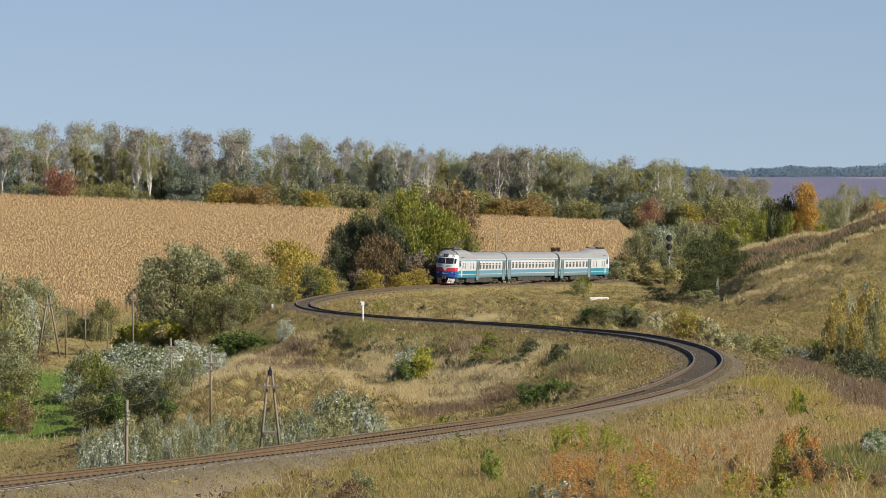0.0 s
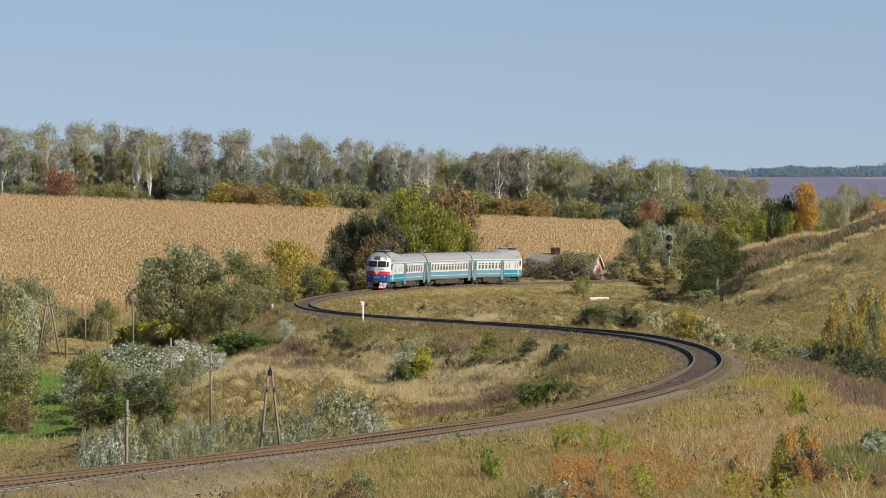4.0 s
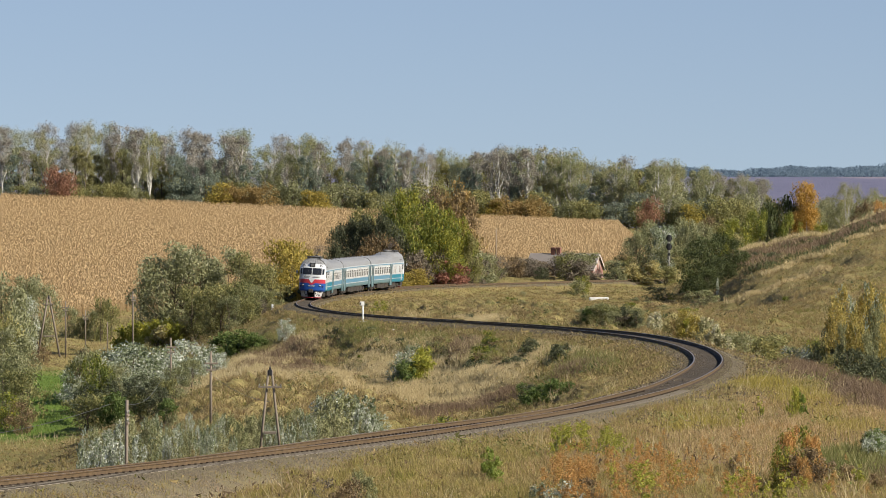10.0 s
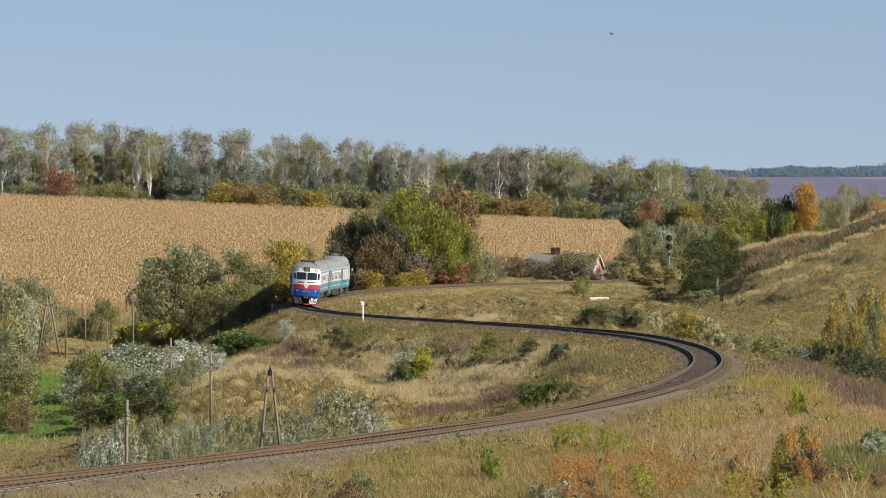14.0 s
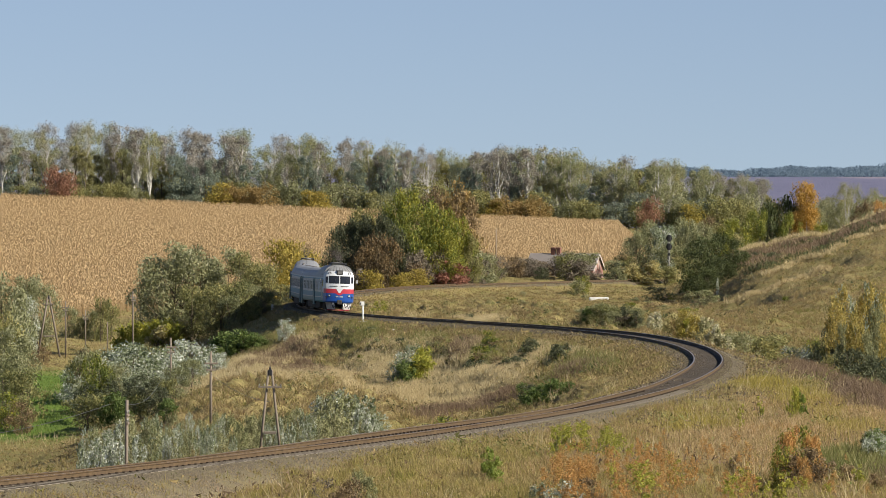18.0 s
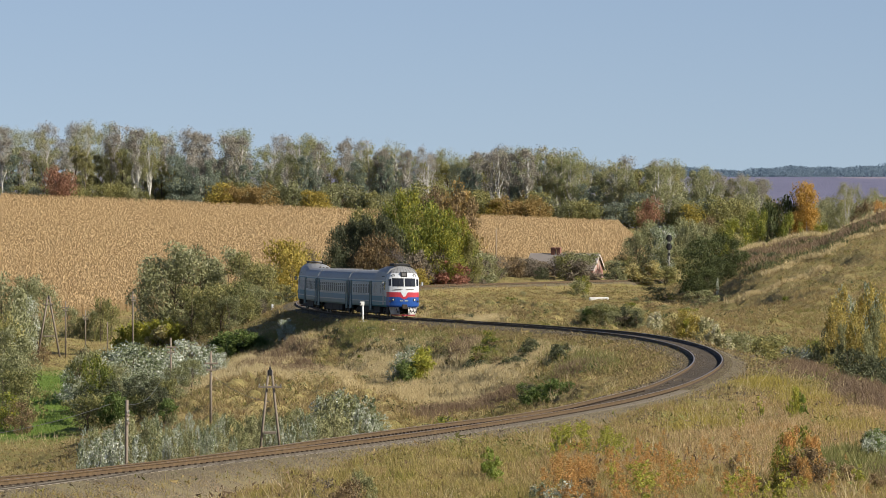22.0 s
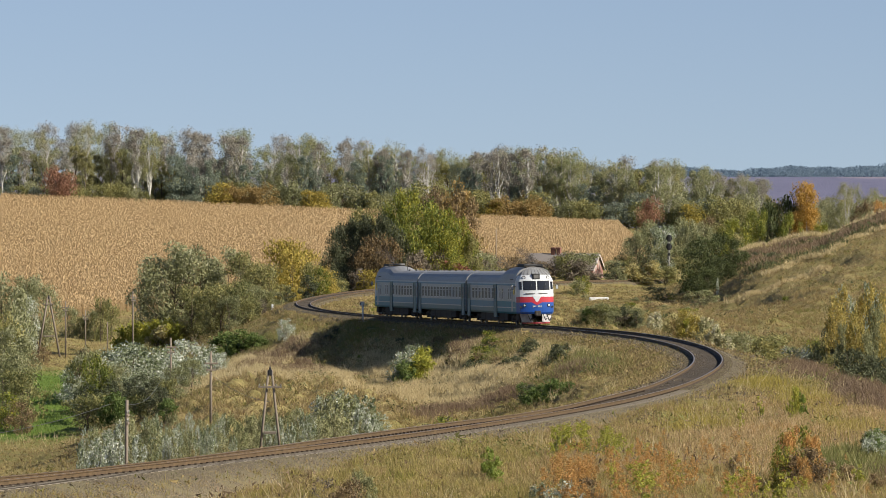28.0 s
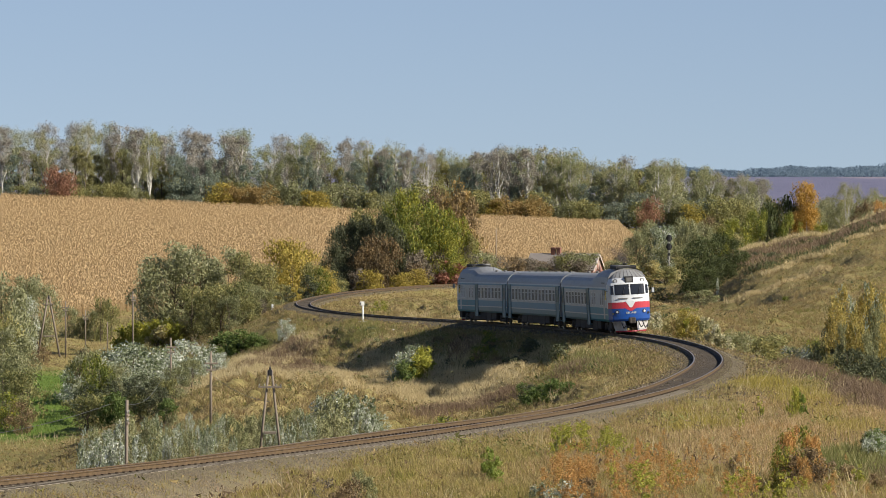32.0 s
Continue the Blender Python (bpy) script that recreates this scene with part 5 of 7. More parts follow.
rows_ = [model("poplar_sapling", 170 + k, 4.2, 2.6 + 0.5 * k, 0.05, (L_WHITE, L_SILVER, L_SAGE, L_SAGE)[k], M_BARK, 2500, 0.098, "silver-leaved poplar sapling beside the near track" if k < 2 else "grey-green poplar sapling beside the near track", "bush", nblob=90, bsize=0.15, stems=4, limb_count=16, shell=0.0, r0=0.035, tall=1.6, group="trackside saplings") for k in range(4)]
for i in range(112):
    x = 148 + i * 4.85 + random.uniform(-5, 5)
    top = float(np.interp(x, [150, 260, 330, 400, 500, 540, 600, 660, 690], [765, 735, 738, 735, 735, 720, 700, 720, 760]))
    plant(random.choice(rows_), x, random.uniform(262, 305), top + random.uniform(-16, 34), random.uniform(0.42, 0.75))
for m, x, D, top, wide in ((rows_[0], 570, 290, 690, 0.9), (rows_[0], 605, 285, 678, 1.0), (rows_[1], 640, 288, 690, 0.9), (rows_[1], 590, 278, 715, 1.0), (rows_[0], 625, 276, 712, 1.0), (rows_[1], 668, 280, 722, 1.0), (rows_[0], 335, 300, 722, 0.6)):
    plant(m, x, D, top, wide)
for m, x, D, top, wide in ((LB, 752, 405, 610, 0.8), (LB, 744, 404, 624, 1.1), (SI, 732, 408, 606, 0.8), (SI, 718, 407, 618, 0.9), (SI, 708, 406, 632, 1.0), (MG, 724, 404, 634, 1.0), (SI, 505, 500, 562, 0.9), (MG, 430, 508, 580, 1.5), (MG, 452, 506, 588, 1.4), (MG, 404, 512, 584, 1.4), (DG, 800, 436, 597, 0.9), (OL, 860, 400, 628, 1.1), (OL, 895, 402, 614, 1.0), (MG, 925, 345, 674, 1.2), (TW, 842, 395, 642, 1.2), (TW, 790, 430, 612, 1.3), (OL, 690, 462, 588, 1.2), (TW, 640, 470, 592, 1.3), (BD, 935, 330, 676, 1.2), (MG, 985, 320, 666, 1.1), (MG, 957, 324, 676, 1.1), (MG, 1008, 318, 672, 1.0), (MG, 936, 326, 684, 1.2), (OL, 1085, 335, 646, 1.0), (TW, 1040, 335, 655, 1.2), (BY, 787, 240, 732, 0.9), (BD, 770, 238, 745, 1.2), (BB, 880, 380, 628, 1.5)):
    plant(m, x, D, top, wide)
for m, x, D, top, wide in ((WI, 1035, 440, 542, 1.5), (WI, 1065, 438, 534, 1.5), (OL, 1095, 436, 534, 1.5), (WI, 1122, 434, 542, 1.4), (OL, 1050, 436, 552, 1.4), (WI, 1085, 433, 548, 1.4), (SI, 1158, 415, 562, 0.9), (TW, 1110, 434, 552, 1.2), (DG, 1105, 434, 538, 0.9), (DG, 1126, 433, 546, 0.8), (OL, 1068, 437, 530, 0.9), (MG, 1045, 438, 540, 0.9), (edge[2], 1212, 378, 546, 0.6), (edge[5], 1200, 384, 554, 0.6), (edge[2], 1228, 376, 554, 0.6), (YB, 1195, 388, 550, 1.0), (YB, 1214, 380, 550, 0.8), (YB, 1232, 376, 552, 0.7), (LB, 1222, 378, 560, 0.8), (WB, 1250, 370, 560, 0.7), (WB, 1266, 366, 572, 0.8), (WB, 1280, 362, 590, 0.9), (YB, 1252, 368, 580, 1.0), (WB, 1160, 412, 550, 0.8), (BY, 1180, 395, 572, 1.2), (OL, 1330, 400, 582, 1.5), (OL, 1365, 410, 584, 1.5), (WI, 1300, 380, 584, 1.2), (BG, 925, 640, 514, 1.1), (BD, 882, 580, 532, 1.7), (BY, 1030, 668, 486, 1.1), (BG, 1022, 666, 494, 1.2), (BG, 1240, 560, 510, 1.8), (BG, 1290, 560, 520, 2.0), (BG, 1350, 570, 505, 2.4), (BG, 1275, 610, 488, 0.9), (BD, 1160, 600, 505, 2.4), (BD, 1420, 590, 480, 3.0), (BD, 1470, 600, 450, 3.0), (BB, 1390, 610, 450, 3.0), (BY, 672, 530, 530, 1.2), (BG, 720, 520, 545, 1.0)):
    plant(m, x, D, top, wide)
for m, x, D, top, wide in ((SP, 1488, 354, 487, 0.32), (YP, 1490, 348, 496, 0.52), (YP, 1478, 346, 514, 0.55), (SP, 1504, 350, 506, 0.4), (YP, 1518, 346, 512, 0.45), (SP, 1537, 352, 482, 0.34), (YP, 1535, 346, 490, 0.55), (SP, 1554, 350, 496, 0.36), (YP, 1566, 346, 505, 0.5), (GP, 1548, 342, 528, 0.5), (YP, 1516, 340, 540, 0.65), (YP, 1492, 342, 535, 0.6), (GP, 1490, 340, 560, 0.5), (YP, 1566, 340, 560, 0.5), (GP, 1534, 338, 575, 0.55), (DG, 1468, 350, 572, 0.45), (DG, 1482, 340, 600, 0.6), (DG, 1512, 338, 612, 0.6), (DG, 1545, 336, 620, 0.6), (OL, 1456, 352, 590, 0.5), (YG, 1442, 358, 592, 0.4), (SI, 1410, 352, 608, 1.0), (SI, 1424, 350, 618, 1.0), (DG, 1440, 344, 622, 0.8), (DG, 1500, 310, 608, 0.8), (DG, 1530, 305, 614, 0.8), (DG, 1560, 300, 622, 0.9), (OL, 1476, 312, 618, 0.8), (DG, 1545, 296, 640, 0.9)):
    plant(m, x, D, top, wide)
# low scrub in rows along the slope inside the bend, clear of the line
tiny = [model("low_scrub", 220 + k, 3.2, 3.4, 0.05, m, M_BARK, 620, 0.19, lab, "shrub", nblob=22, bsize=0.3, stems=2, limb_count=4, shell=0.3, r0=0.04) for k, (m, lab) in enumerate(((L_GREEN, "low dark green scrub on the slope"), (L_SAGE, "low sage green scrub on the slope"), (L_BROWN, "low brown withered scrub on the slope"), (L_YGREEN, "low yellow-green scrub on the slope")))]


def scrub(m, x, D, h, wide):
    X, Y, _ = at_ground(x, D)
    if abs(float(line_near(np.array([X]), np.array([Y]))[0][0])) > 4.0 + h:
        copy_thing(m, put_at(x, D, h / 3.2, random.random() * 6.28, 0.1, h / 3.2 * wide))


for i in range(120):
    row = i % 4
    u = random.random()
    x, D = 835 + 70 * row + 75 * u + random.uniform(-8, 8), 402 - 13 * row + 26 * u - 10 + random.uniform(-4, 4)
    m = tiny[(0, 3, 0, 1, 2)[i % 5]]
    h = random.uniform(0.6, 1.35)
    scrub(m, x, D, h, random.uniform(1.1, 1.9))
for i in range(56):
    x, D = random.uniform(600, 860), random.uniform(398, 480)
    m = tiny[(0, 2, 1, 2, 3)[i % 5]]
    h = random.uniform(0.4, 0.9)
    scrub(m, x, D, h, random.uniform(1.1, 1.9))
for i in range(46):
    x, D = random.uniform(860, 1420), random.uniform(505, 640)
    m = tiny[(0, 1, 1, 3, 2)[i % 5]]
    h = random.uniform(0.5, 1.0)
    scrub(m, x, D, h, random.uniform(1.2, 2.2))
# saplings and weeds before the near line
fore = [model("sapling", 80 + k, 1.9, w, 0.1, m, M_BARK, n, 0.06, lab, "bush", nblob=26, bsize=0.25, stems=4, limb_count=8, shell=0.2, r0=0.02) for k, (m, lab, n, w) in enumerate(((L_ORANGE, "orange-leaved sapling in dry grass", 1300, 1.4), (L_LIME, "yellow-green sapling in dry grass", 900, 1.0), (L_BROWN, "brown withered bush in dry grass", 2200, 1.9), (L_SILVER, "silver-green leafy sprout in dry grass", 1700, 1.9), (L_FRESH, "fresh green bush in dry grass", 2400, 1.4), (L_TWIG, "bare twiggy bush in dry grass", 500, 1.7)))]
SO, SY, SB, SG, SD, ST = fore
whips = [model("sapling", 190 + k, 2.0, 0.6 + 0.15 * k, 0.1, (L_ORANGE, L_ORANGE, L_LIME)[k], M_BARK, 560, (0.038, 0.038, 0.05)[k], "slender orange-leaved sapling in dry grass" if k < 2 else "slender lime-yellow sapling in dry grass", "bush", nblob=24, bsize=0.3, stems=2, limb_count=4, shell=0.1, r0=0.011) for k in range(3)]
for m, x, D, top, wide in ((SO, 1030, 142, 800, 0.7), (SY, 985, 158, 745, 0.6), (SY, 1000, 160, 742, 0.5), (SY, 1035, 162, 738, 0.5), (SY, 1075, 158, 750, 0.6), (SO, 1130, 144, 800, 0.7), (SO, 1165, 150, 770, 0.5), (SG, 1000, 133, 842, 1.0), (SG, 955, 134, 845, 0.9), (SB, 1040, 134, 838, 1.0), (SD, 862, 147, 784, 0.75), (SD, 872, 146, 796, 0.85), (SD, 880, 145, 818, 1.1), (SB, 548, 146, 825, 0.4), (BG, 636, 138, 822, 0.55), (BG, 648, 136, 835, 0.6), (BB, 622, 135, 838, 0.7), (BB, 606, 134, 850, 0.8), (ST, 575, 136, 835, 0.9)):
    plant(m, x, D, top, wide)
for m, x, D, top, wide in ((SO, 1410, 172, 745, 0.9), (SO, 1385, 168, 765, 0.8), (SO, 1450, 162, 785, 0.9), (SO, 1400, 160, 790, 0.9), (BY, 1380, 158, 800, 0.5), (LB, 1408, 192, 677, 0.38), (SD, 1420, 191, 688, 0.5), (SY, 1400, 190, 690, 0.6), (SO, 1432, 150, 750, 0.7), (SB, 1442, 146, 785, 0.9), (BY, 1392, 148, 758, 0.45), (SB, 1404, 146, 795, 0.8), (SY, 1310, 175, 745, 0.6), (SG, 1550, 172, 756, 0.9), (SG, 1535, 170, 765, 0.8), (SD, 1560, 170, 770, 0.8), (SB, 1300, 148, 800, 0.9), (SO, 1330, 142, 830, 0.9), (SB, 1500, 150, 815, 1.0), (SO, 1470, 142, 840, 1.0), (SB, 1550, 145, 830, 1.0), (SY, 1345, 195, 690, 0.5), (SY, 1312, 190, 705, 0.5), (BY, 1412, 148, 745, 0.5), (BO, 1395, 147, 755, 0.5), (BO, 1438, 147, 762, 0.45), (BY, 1384, 146, 780, 0.5), (BO, 1420, 145, 800, 0.5), (BS, 1550, 168, 752, 1.0), (BD, 1534, 166, 766, 1.0)):
    plant(m, x, D, top, wide)
for i in range(150):
    x, D = random.uniform(965, 1190) if i % 5 else random.uniform(1190, 1330), random.uniform(131, 164)
    plant(random.choice((whips[0], whips[0], whips[0], whips[1], whips[1], whips[1], whips[2])), x, D, random.uniform(755, 805) + (160 - D) * 1.5, random.uniform(0.8, 1.3))
for i in range(34):
    x, D = random.uniform(1290, 1560), random.uniform(138, 175)
    plant(random.choice((whips[0], whips[1], whips[2], SY)), x, D, random.uniform(765, 800) + (175 - D) * 1.5, random.uniform(0.9, 1.4))
for x, top in ((985, 742), (1003, 738), (1030, 734), (1060, 768), (1074, 742), (1096, 756)):
    plant(whips[2], x, 160, top, 1.1)
    plant(whips[2], x + 3, 159, top + 8, 1.3)
for x, D, top in ((1540, 168, 758), (1558, 166, 752), (1548, 163, 778), (1566, 162, 772)):
    plant(MG, x, D, top, 0.8)
plant(SG, 1553, 161, 758, 1.0)
plant(SG, 1538, 162, 768, 0.9)


def on_slope(x, y):
    """Depth at which the sight line x, y meets the slope inside the bend."""
    D = np.arange(330.0, 560.0, 1.0)
    z = ground_z((x - 784) / F * D * DEEP, D * DEEP)
    return float(D[np.argmax(330 - z / (D * DEEP) * F < y)])


# scrub that follows the runnels down the slope
for x0, y0, x1, y1, n, kinds in ((908, 588, 862, 640, 26, (1, 2, 0, 3)), (995, 578, 905, 652, 40, (0, 1, 2, 3)), (838, 572, 800, 612, 12, (2, 1)), (700, 556, 640, 604, 20, (0, 2, 1)), (1040, 590, 985, 640, 18, (2, 0, 3)), (800, 585, 765, 620, 12, (0, 1)), (600, 580, 570, 612, 10, (2, 0)), (780, 640, 700, 660, 10, (2, 1)), (1100, 600, 1060, 640, 12, (3, 1)), (650, 545, 620, 560, 8, (0, 3))):
    for i in range(n):
        u = random.random()
        x, y = x0 + (x1 - x0) * u + random.uniform(-9, 9), y0 + (y1 - y0) * u + random.uniform(-5, 5)
        scrub(tiny[random.choice(kinds)], x, on_slope(x, y), random.uniform(0.22, 0.52), random.uniform(1.4, 2.6))
# thickets at the foot of the slope and on its shoulder
for m, x, foot, top, wide in ((DG, 232, 738, 662, 1.0), (DG, 262, 736, 655, 1.0), (OL, 290, 728, 660, 0.9), (DG, 282, 738, 680, 1.1), (WI, 312, 712, 645, 0.9), (OL, 250, 742, 690, 1.2), (WI, 338, 690, 632, 0.9), (SI, 360, 668, 615, 0.8), (MG, 300, 742, 702, 1.0), (WB, 503, 592, 566, 0.7), (WB, 510, 596, 576, 0.6)):
    plant(m, x, on_slope(x, foot), top, wide)
for m, x, D, top, wide in ((OL, 392, 572, 502, 0.9), (OL, 425, 570, 497, 0.9), (WI, 452, 573, 502, 0.8), (OL, 474, 576, 510, 0.8), (WI, 408, 566, 520, 1.0), (OL, 440, 567, 522, 1.0), (TW, 465, 572, 525, 0.8)):
    plant(m, x, D, top, wide)
for p in MODELS:
    for o in (*p.children_recursive, p):
        bpy.data.objects.remove(o)


# ---- grass, maize and the far wood ----
def free_of_line(X, Y, gap):
    d, _ = line_near(X, Y)
    return (np.abs(d) > gap) | (Y > 985) | (Y < 80)


def bed_z(X, Y):
    """Ground height with the ballast on it."""
    d, zt = line_near(X, Y)
    d = np.abs(d)
    z = ground_z(X, Y)
    return np.where((d < 3.35) & (Y > 80) & (Y < 985), np.maximum(z, zt + np.interp(d, [0.95, 1.55, 2.2, 3.35], [-0.2, -0.245, -0.47, -0.9])), z)


def earthy(X, Y, rng):
    """Grass stands thin on the gravelly bank outside the bend."""
    d = line_near(X, Y)[0]
    bare = (d > 0) & (Y > 225) & (Y < 425)
    return ~bare | (rng.random(len(X)) < 0.25 + 0.75 * sstep(2.6, 7.5, d))


def blades(name, seed, n, lo, hi, per, h, w, mat, label, keep=None, spread=0.16, power=1.0, spots=None, gap=1.75, bend=0.45):
    """Tufts of bent blades over the part of the land that lies open to the hill, from depth lo to hi."""
    rng = np.random.default_rng(seed)
    Y = (lo + (hi - lo) * rng.random(n) ** power) * DEEP
    X = (rng.random(n) * 2 - 1) * (Y * 0.0875 * 0.955 + 2)
    if spots:
        X, Y = inside(spots, n, rng)
    ok = free_of_line(X, Y, gap) & earthy(X, Y, rng)
    if keep is not None:
        ok &= keep(X, Y, rng)
    X, Y = X[ok], Y[ok]
    Z = bed_z(X, Y)
    k = len(X)
    size = rng.lognormal(0, 0.22, k)
    v = []
    for _ in range(per):
        bx, by = X + rng.normal(0, spread, k), Y + rng.normal(0, spread, k)
        a = rng.random(k) * 6.283
        lean = rng.normal(-0.1, bend, k) * h * size
        hh = h * size * rng.uniform(0.6, 1.2, k)
        ww = w * rng.uniform(0.7, 1.3, k)
        cx, cy = np.cos(a) * ww, np.sin(a) * ww * 0.5
        base = np.stack([bx, by, Z - 0.05], -1)
        off = np.stack([cx, cy, np.zeros(k)], -1)
        tip = np.stack([bx + lean, by + rng.normal(0, 0.2, k) * h, Z + hh], -1)
        v.append(np.stack([base - off, base + off, tip], 1))
    me = quads_mesh(name, np.concatenate(v), mat, 3)
    return tagged(new(name, me), label, "grass", kind="stuff")


def patches(scale, cut, off=0.0):
    def keep(X, Y, rng):
        p = np.sin(X * scale + off) * np.sin(Y * scale * 0.6 + 2 * off + 1.3 * np.sin(X * scale * 0.5)) + 0.5 * np.sin(X * scale * 2.3 + Y * scale * 1.1)
        return p + rng.normal(0, 0.25, len(X)) > cut
    return keep


def fringe(X, Y, rng):
    """Grass thins out up the ballast shoulder."""
    return rng.random(len(X)) < sstep(1.6, 2.6, np.abs(line_near(X, Y)[0]))


def not_meadow(X, Y, rng):
    return ~((X < -29) & (Y > 430) & (Y < 580))


# patches of one growth: x, depth, half widths
STRAW = [(9, 392, 2.5, 10), (11.5, 372, 2, 9), (6, 384, 2, 7), (13, 345, 1.3, 12), (-6, 500, 4, 8), (3, 470, 3, 8), (-1, 381, 4.5, 8), (3, 377, 2.5, 7), (-5, 388, 3, 8), (-8, 425, 8, 22), (-1, 398, 5, 22), (3, 372, 3, 18), (-18, 470, 6, 22), (-16, 420, 6, 28)]
NEAR_STRAW = [(12, 178, 4.5, 13), (14, 197, 2.5, 10), (8.5, 160, 3, 10), (11, 176, 2, 8), (15.6, 190, 0.7, 8), (4.5, 150, 2, 6)]
BROWN = [(-12, 436, 3.2, 9), (-14.5, 440, 2.5, 8), (0.8, 350, 2.6, 8), (3.6, 348, 2.2, 7), (2.4, 352, 2.6, 9), (-0.5, 358, 2.2, 6), (-16, 472, 4, 7), (17.9, 232, 0.9, 32), (17.4, 205, 0.8, 13), (9.3, 345, 1.5, 12), (2, 416, 1.2, 10), (15, 152, 2, 7), (17.5, 212, 0.8, 14)]
BROWN += [((x - 784) / F * on_slope(x, y) * DEEP, on_slope(x, y), 1.6, 3.5) for x, y in ((438, 626), (462, 630), (488, 632), (512, 636), (540, 640), (475, 640), (505, 622))]
GREEN = [(12.8, 161, 1.5, 5), (13.4, 158, 1.5, 4), (12.5, 157, 1.2, 4), (-7, 468, 2, 6), (2, 441, 6, 9), (10.5, 350, 3, 22), (3.5, 400, 1.2, 14), (14, 160, 2.2, 7), (-20, 505, 5, 12)]


def inside(spots, density, rng):
    """Ragged scatter of places inside patches."""
    xs, ys = [], []
    for a, b, c, d in spots:
        n = int(math.pi * c * d * DEEP * density)
        r, t = rng.random(n) ** 0.5 * rng.normal(1.0, 0.16, n), rng.random(n) * 6.283
        r = r * (1 + 0.22 * np.sin(3 * t + a) + 0.15 * np.sin(7 * t + b))
        xs.append(a + c * r * np.cos(t))
        ys.append((b + d * r * np.sin(t)) * DEEP)
    return np.concatenate(xs), np.concatenate(ys)


M_STRAW = leaf_material("pale_straw", [(0.49, 0.38, 0.185), (0.64, 0.515, 0.28), (0.76, 0.63, 0.38)], 0.45)
M_GREENGRASS = leaf_material("green_weeds", [(0.12, 0.135, 0.04), (0.185, 0.195, 0.06), (0.265, 0.26, 0.085), (0.33, 0.29, 0.12)], 0.4)


def cushions(name, seed, n, lo, hi, per, size, mat, label, keep=None, power=1.0, gap=1.6, wide=0.3, rise=0.3):
    """Low leafy clumps hugging the ground: small shards at all angles."""
    rng = np.random.default_rng(seed)
    Y = (lo + (hi - lo) * rng.random(n) ** power) * DEEP
    X = (rng.random(n) * 2 - 1) * (Y * 0.0875 * 0.955 + 2)
    ok = free_of_line(X, Y, gap) & earthy(X, Y, rng)
    if keep is not None:
        ok &= keep(X, Y, rng)
    X, Y = X[ok], Y[ok]
    Z = bed_z(X, Y)
    k = len(X)
    s = size * rng.lognormal(0, 0.3, k)
    v = []
    for _ in range(per):
        c = np.stack([X + rng.normal(0, wide, k), Y + rng.normal(0, wide, k), Z + rng.random(k) ** 1.5 * rise], -1)
        d = rng.normal(size=(k, 2, 3)) * s[:, None, None]
        d[:, 0, 2] = np.abs(d[:, 0, 2])
        v.append(np.stack([c - d[:, 0] * 0.7, c + d[:, 1] * 0.6, c + d[:, 0]], 1))
    tagged(new(name, quads_mesh(name, np.concatenate(v), mat, 3)), label, "grass", kind="stuff")


cushions("low_turf", 11, 70000, 130, 330, 3, 0.035, M_GRASS, "low dry turf and weeds on the banks", power=0.8, wide=0.3, rise=0.12)
cushions("slope_turf", 12, 70000, 320, 760, 3, 0.075, M_GRASS, "low dry turf and weeds on the slopes", not_meadow, wide=0.5, rise=0.15)
cushions("green_forbs", 13, 26000, 120, 700, 16, 0.05, M_GREENGRASS, "scattered green weeds among the grass", lambda X, Y, rng: patches(0.23, 0.85, 0.7)(X, Y, rng) & not_meadow(X, Y, rng), wide=0.32, rise=0.55, gap=4.2)
cushions("brown_forbs", 14, 26000, 120, 700, 16, 0.045, M_BROWN_GRASS, "scattered withered brown weeds among the grass", lambda X, Y, rng: patches(0.29, 0.9, 3.3)(X, Y, rng) & not_meadow(X, Y, rng), wide=0.3, rise=0.6, gap=4.2)
cushions("shoulder_tufts", 22, 70000, 128, 260, 5, 0.042, M_GRASS, "dry tufts between the stones of the shoulder", lambda X, Y, rng: (np.abs(line_near(X, Y)[0]) < 3.4) & patches(2.1, -0.2, 0.3)(X, Y, rng), gap=1.6, wide=0.12, rise=0.12)
cushions("track_weeds", 15, 9000, 125, 420, 8, 0.03, M_GREENGRASS, "small weeds on the ballast shoulder", lambda X, Y, rng: np.abs(line_near(X, Y)[0]) < 3.4, gap=1.45, wide=0.2, rise=0.2)
M_STONE = leaf_material("crushed_stone", [(0.07, 0.055, 0.04), (0.125, 0.098, 0.068), (0.19, 0.155, 0.11), (0.32, 0.27, 0.21)], 0.02, 0.9)
cushions("bed_stones", 25, 240000, 230, 430, 3, 0.02, M_STONE, "oily crushed stones between the rails", lambda X, Y, rng: np.abs(line_near(X, Y)[0]) < 0.66, gap=0.0, wide=0.1, rise=0.012)
cushions("gravel_spill", 26, 260000, 205, 390, 3, 0.05, M_STONE, "brown gravel spilt down the bank outside the bend", lambda X, Y, rng: (line_near(X, Y)[0] > 1.6) & (rng.random(len(X)) > sstep(3.0, 8.0, line_near(X, Y)[0])), gap=1.5, wide=0.2, rise=0.05)
cushions("ballast_stones", 24, 300000, 125, 420, 4, 0.034, M_STONE, "loose crushed stones on the ballast shoulder", lambda X, Y, rng: np.abs(line_near(X, Y)[0]) < 3.6, gap=1.5, wide=0.12, rise=0.05)
blades("dry_grass", 1, 56000, 130, 330, 3, 0.2, 0.016, M_GRASS, "low dry straw and olive grass on the banks", power=1.1, spread=0.3, gap=2.0)
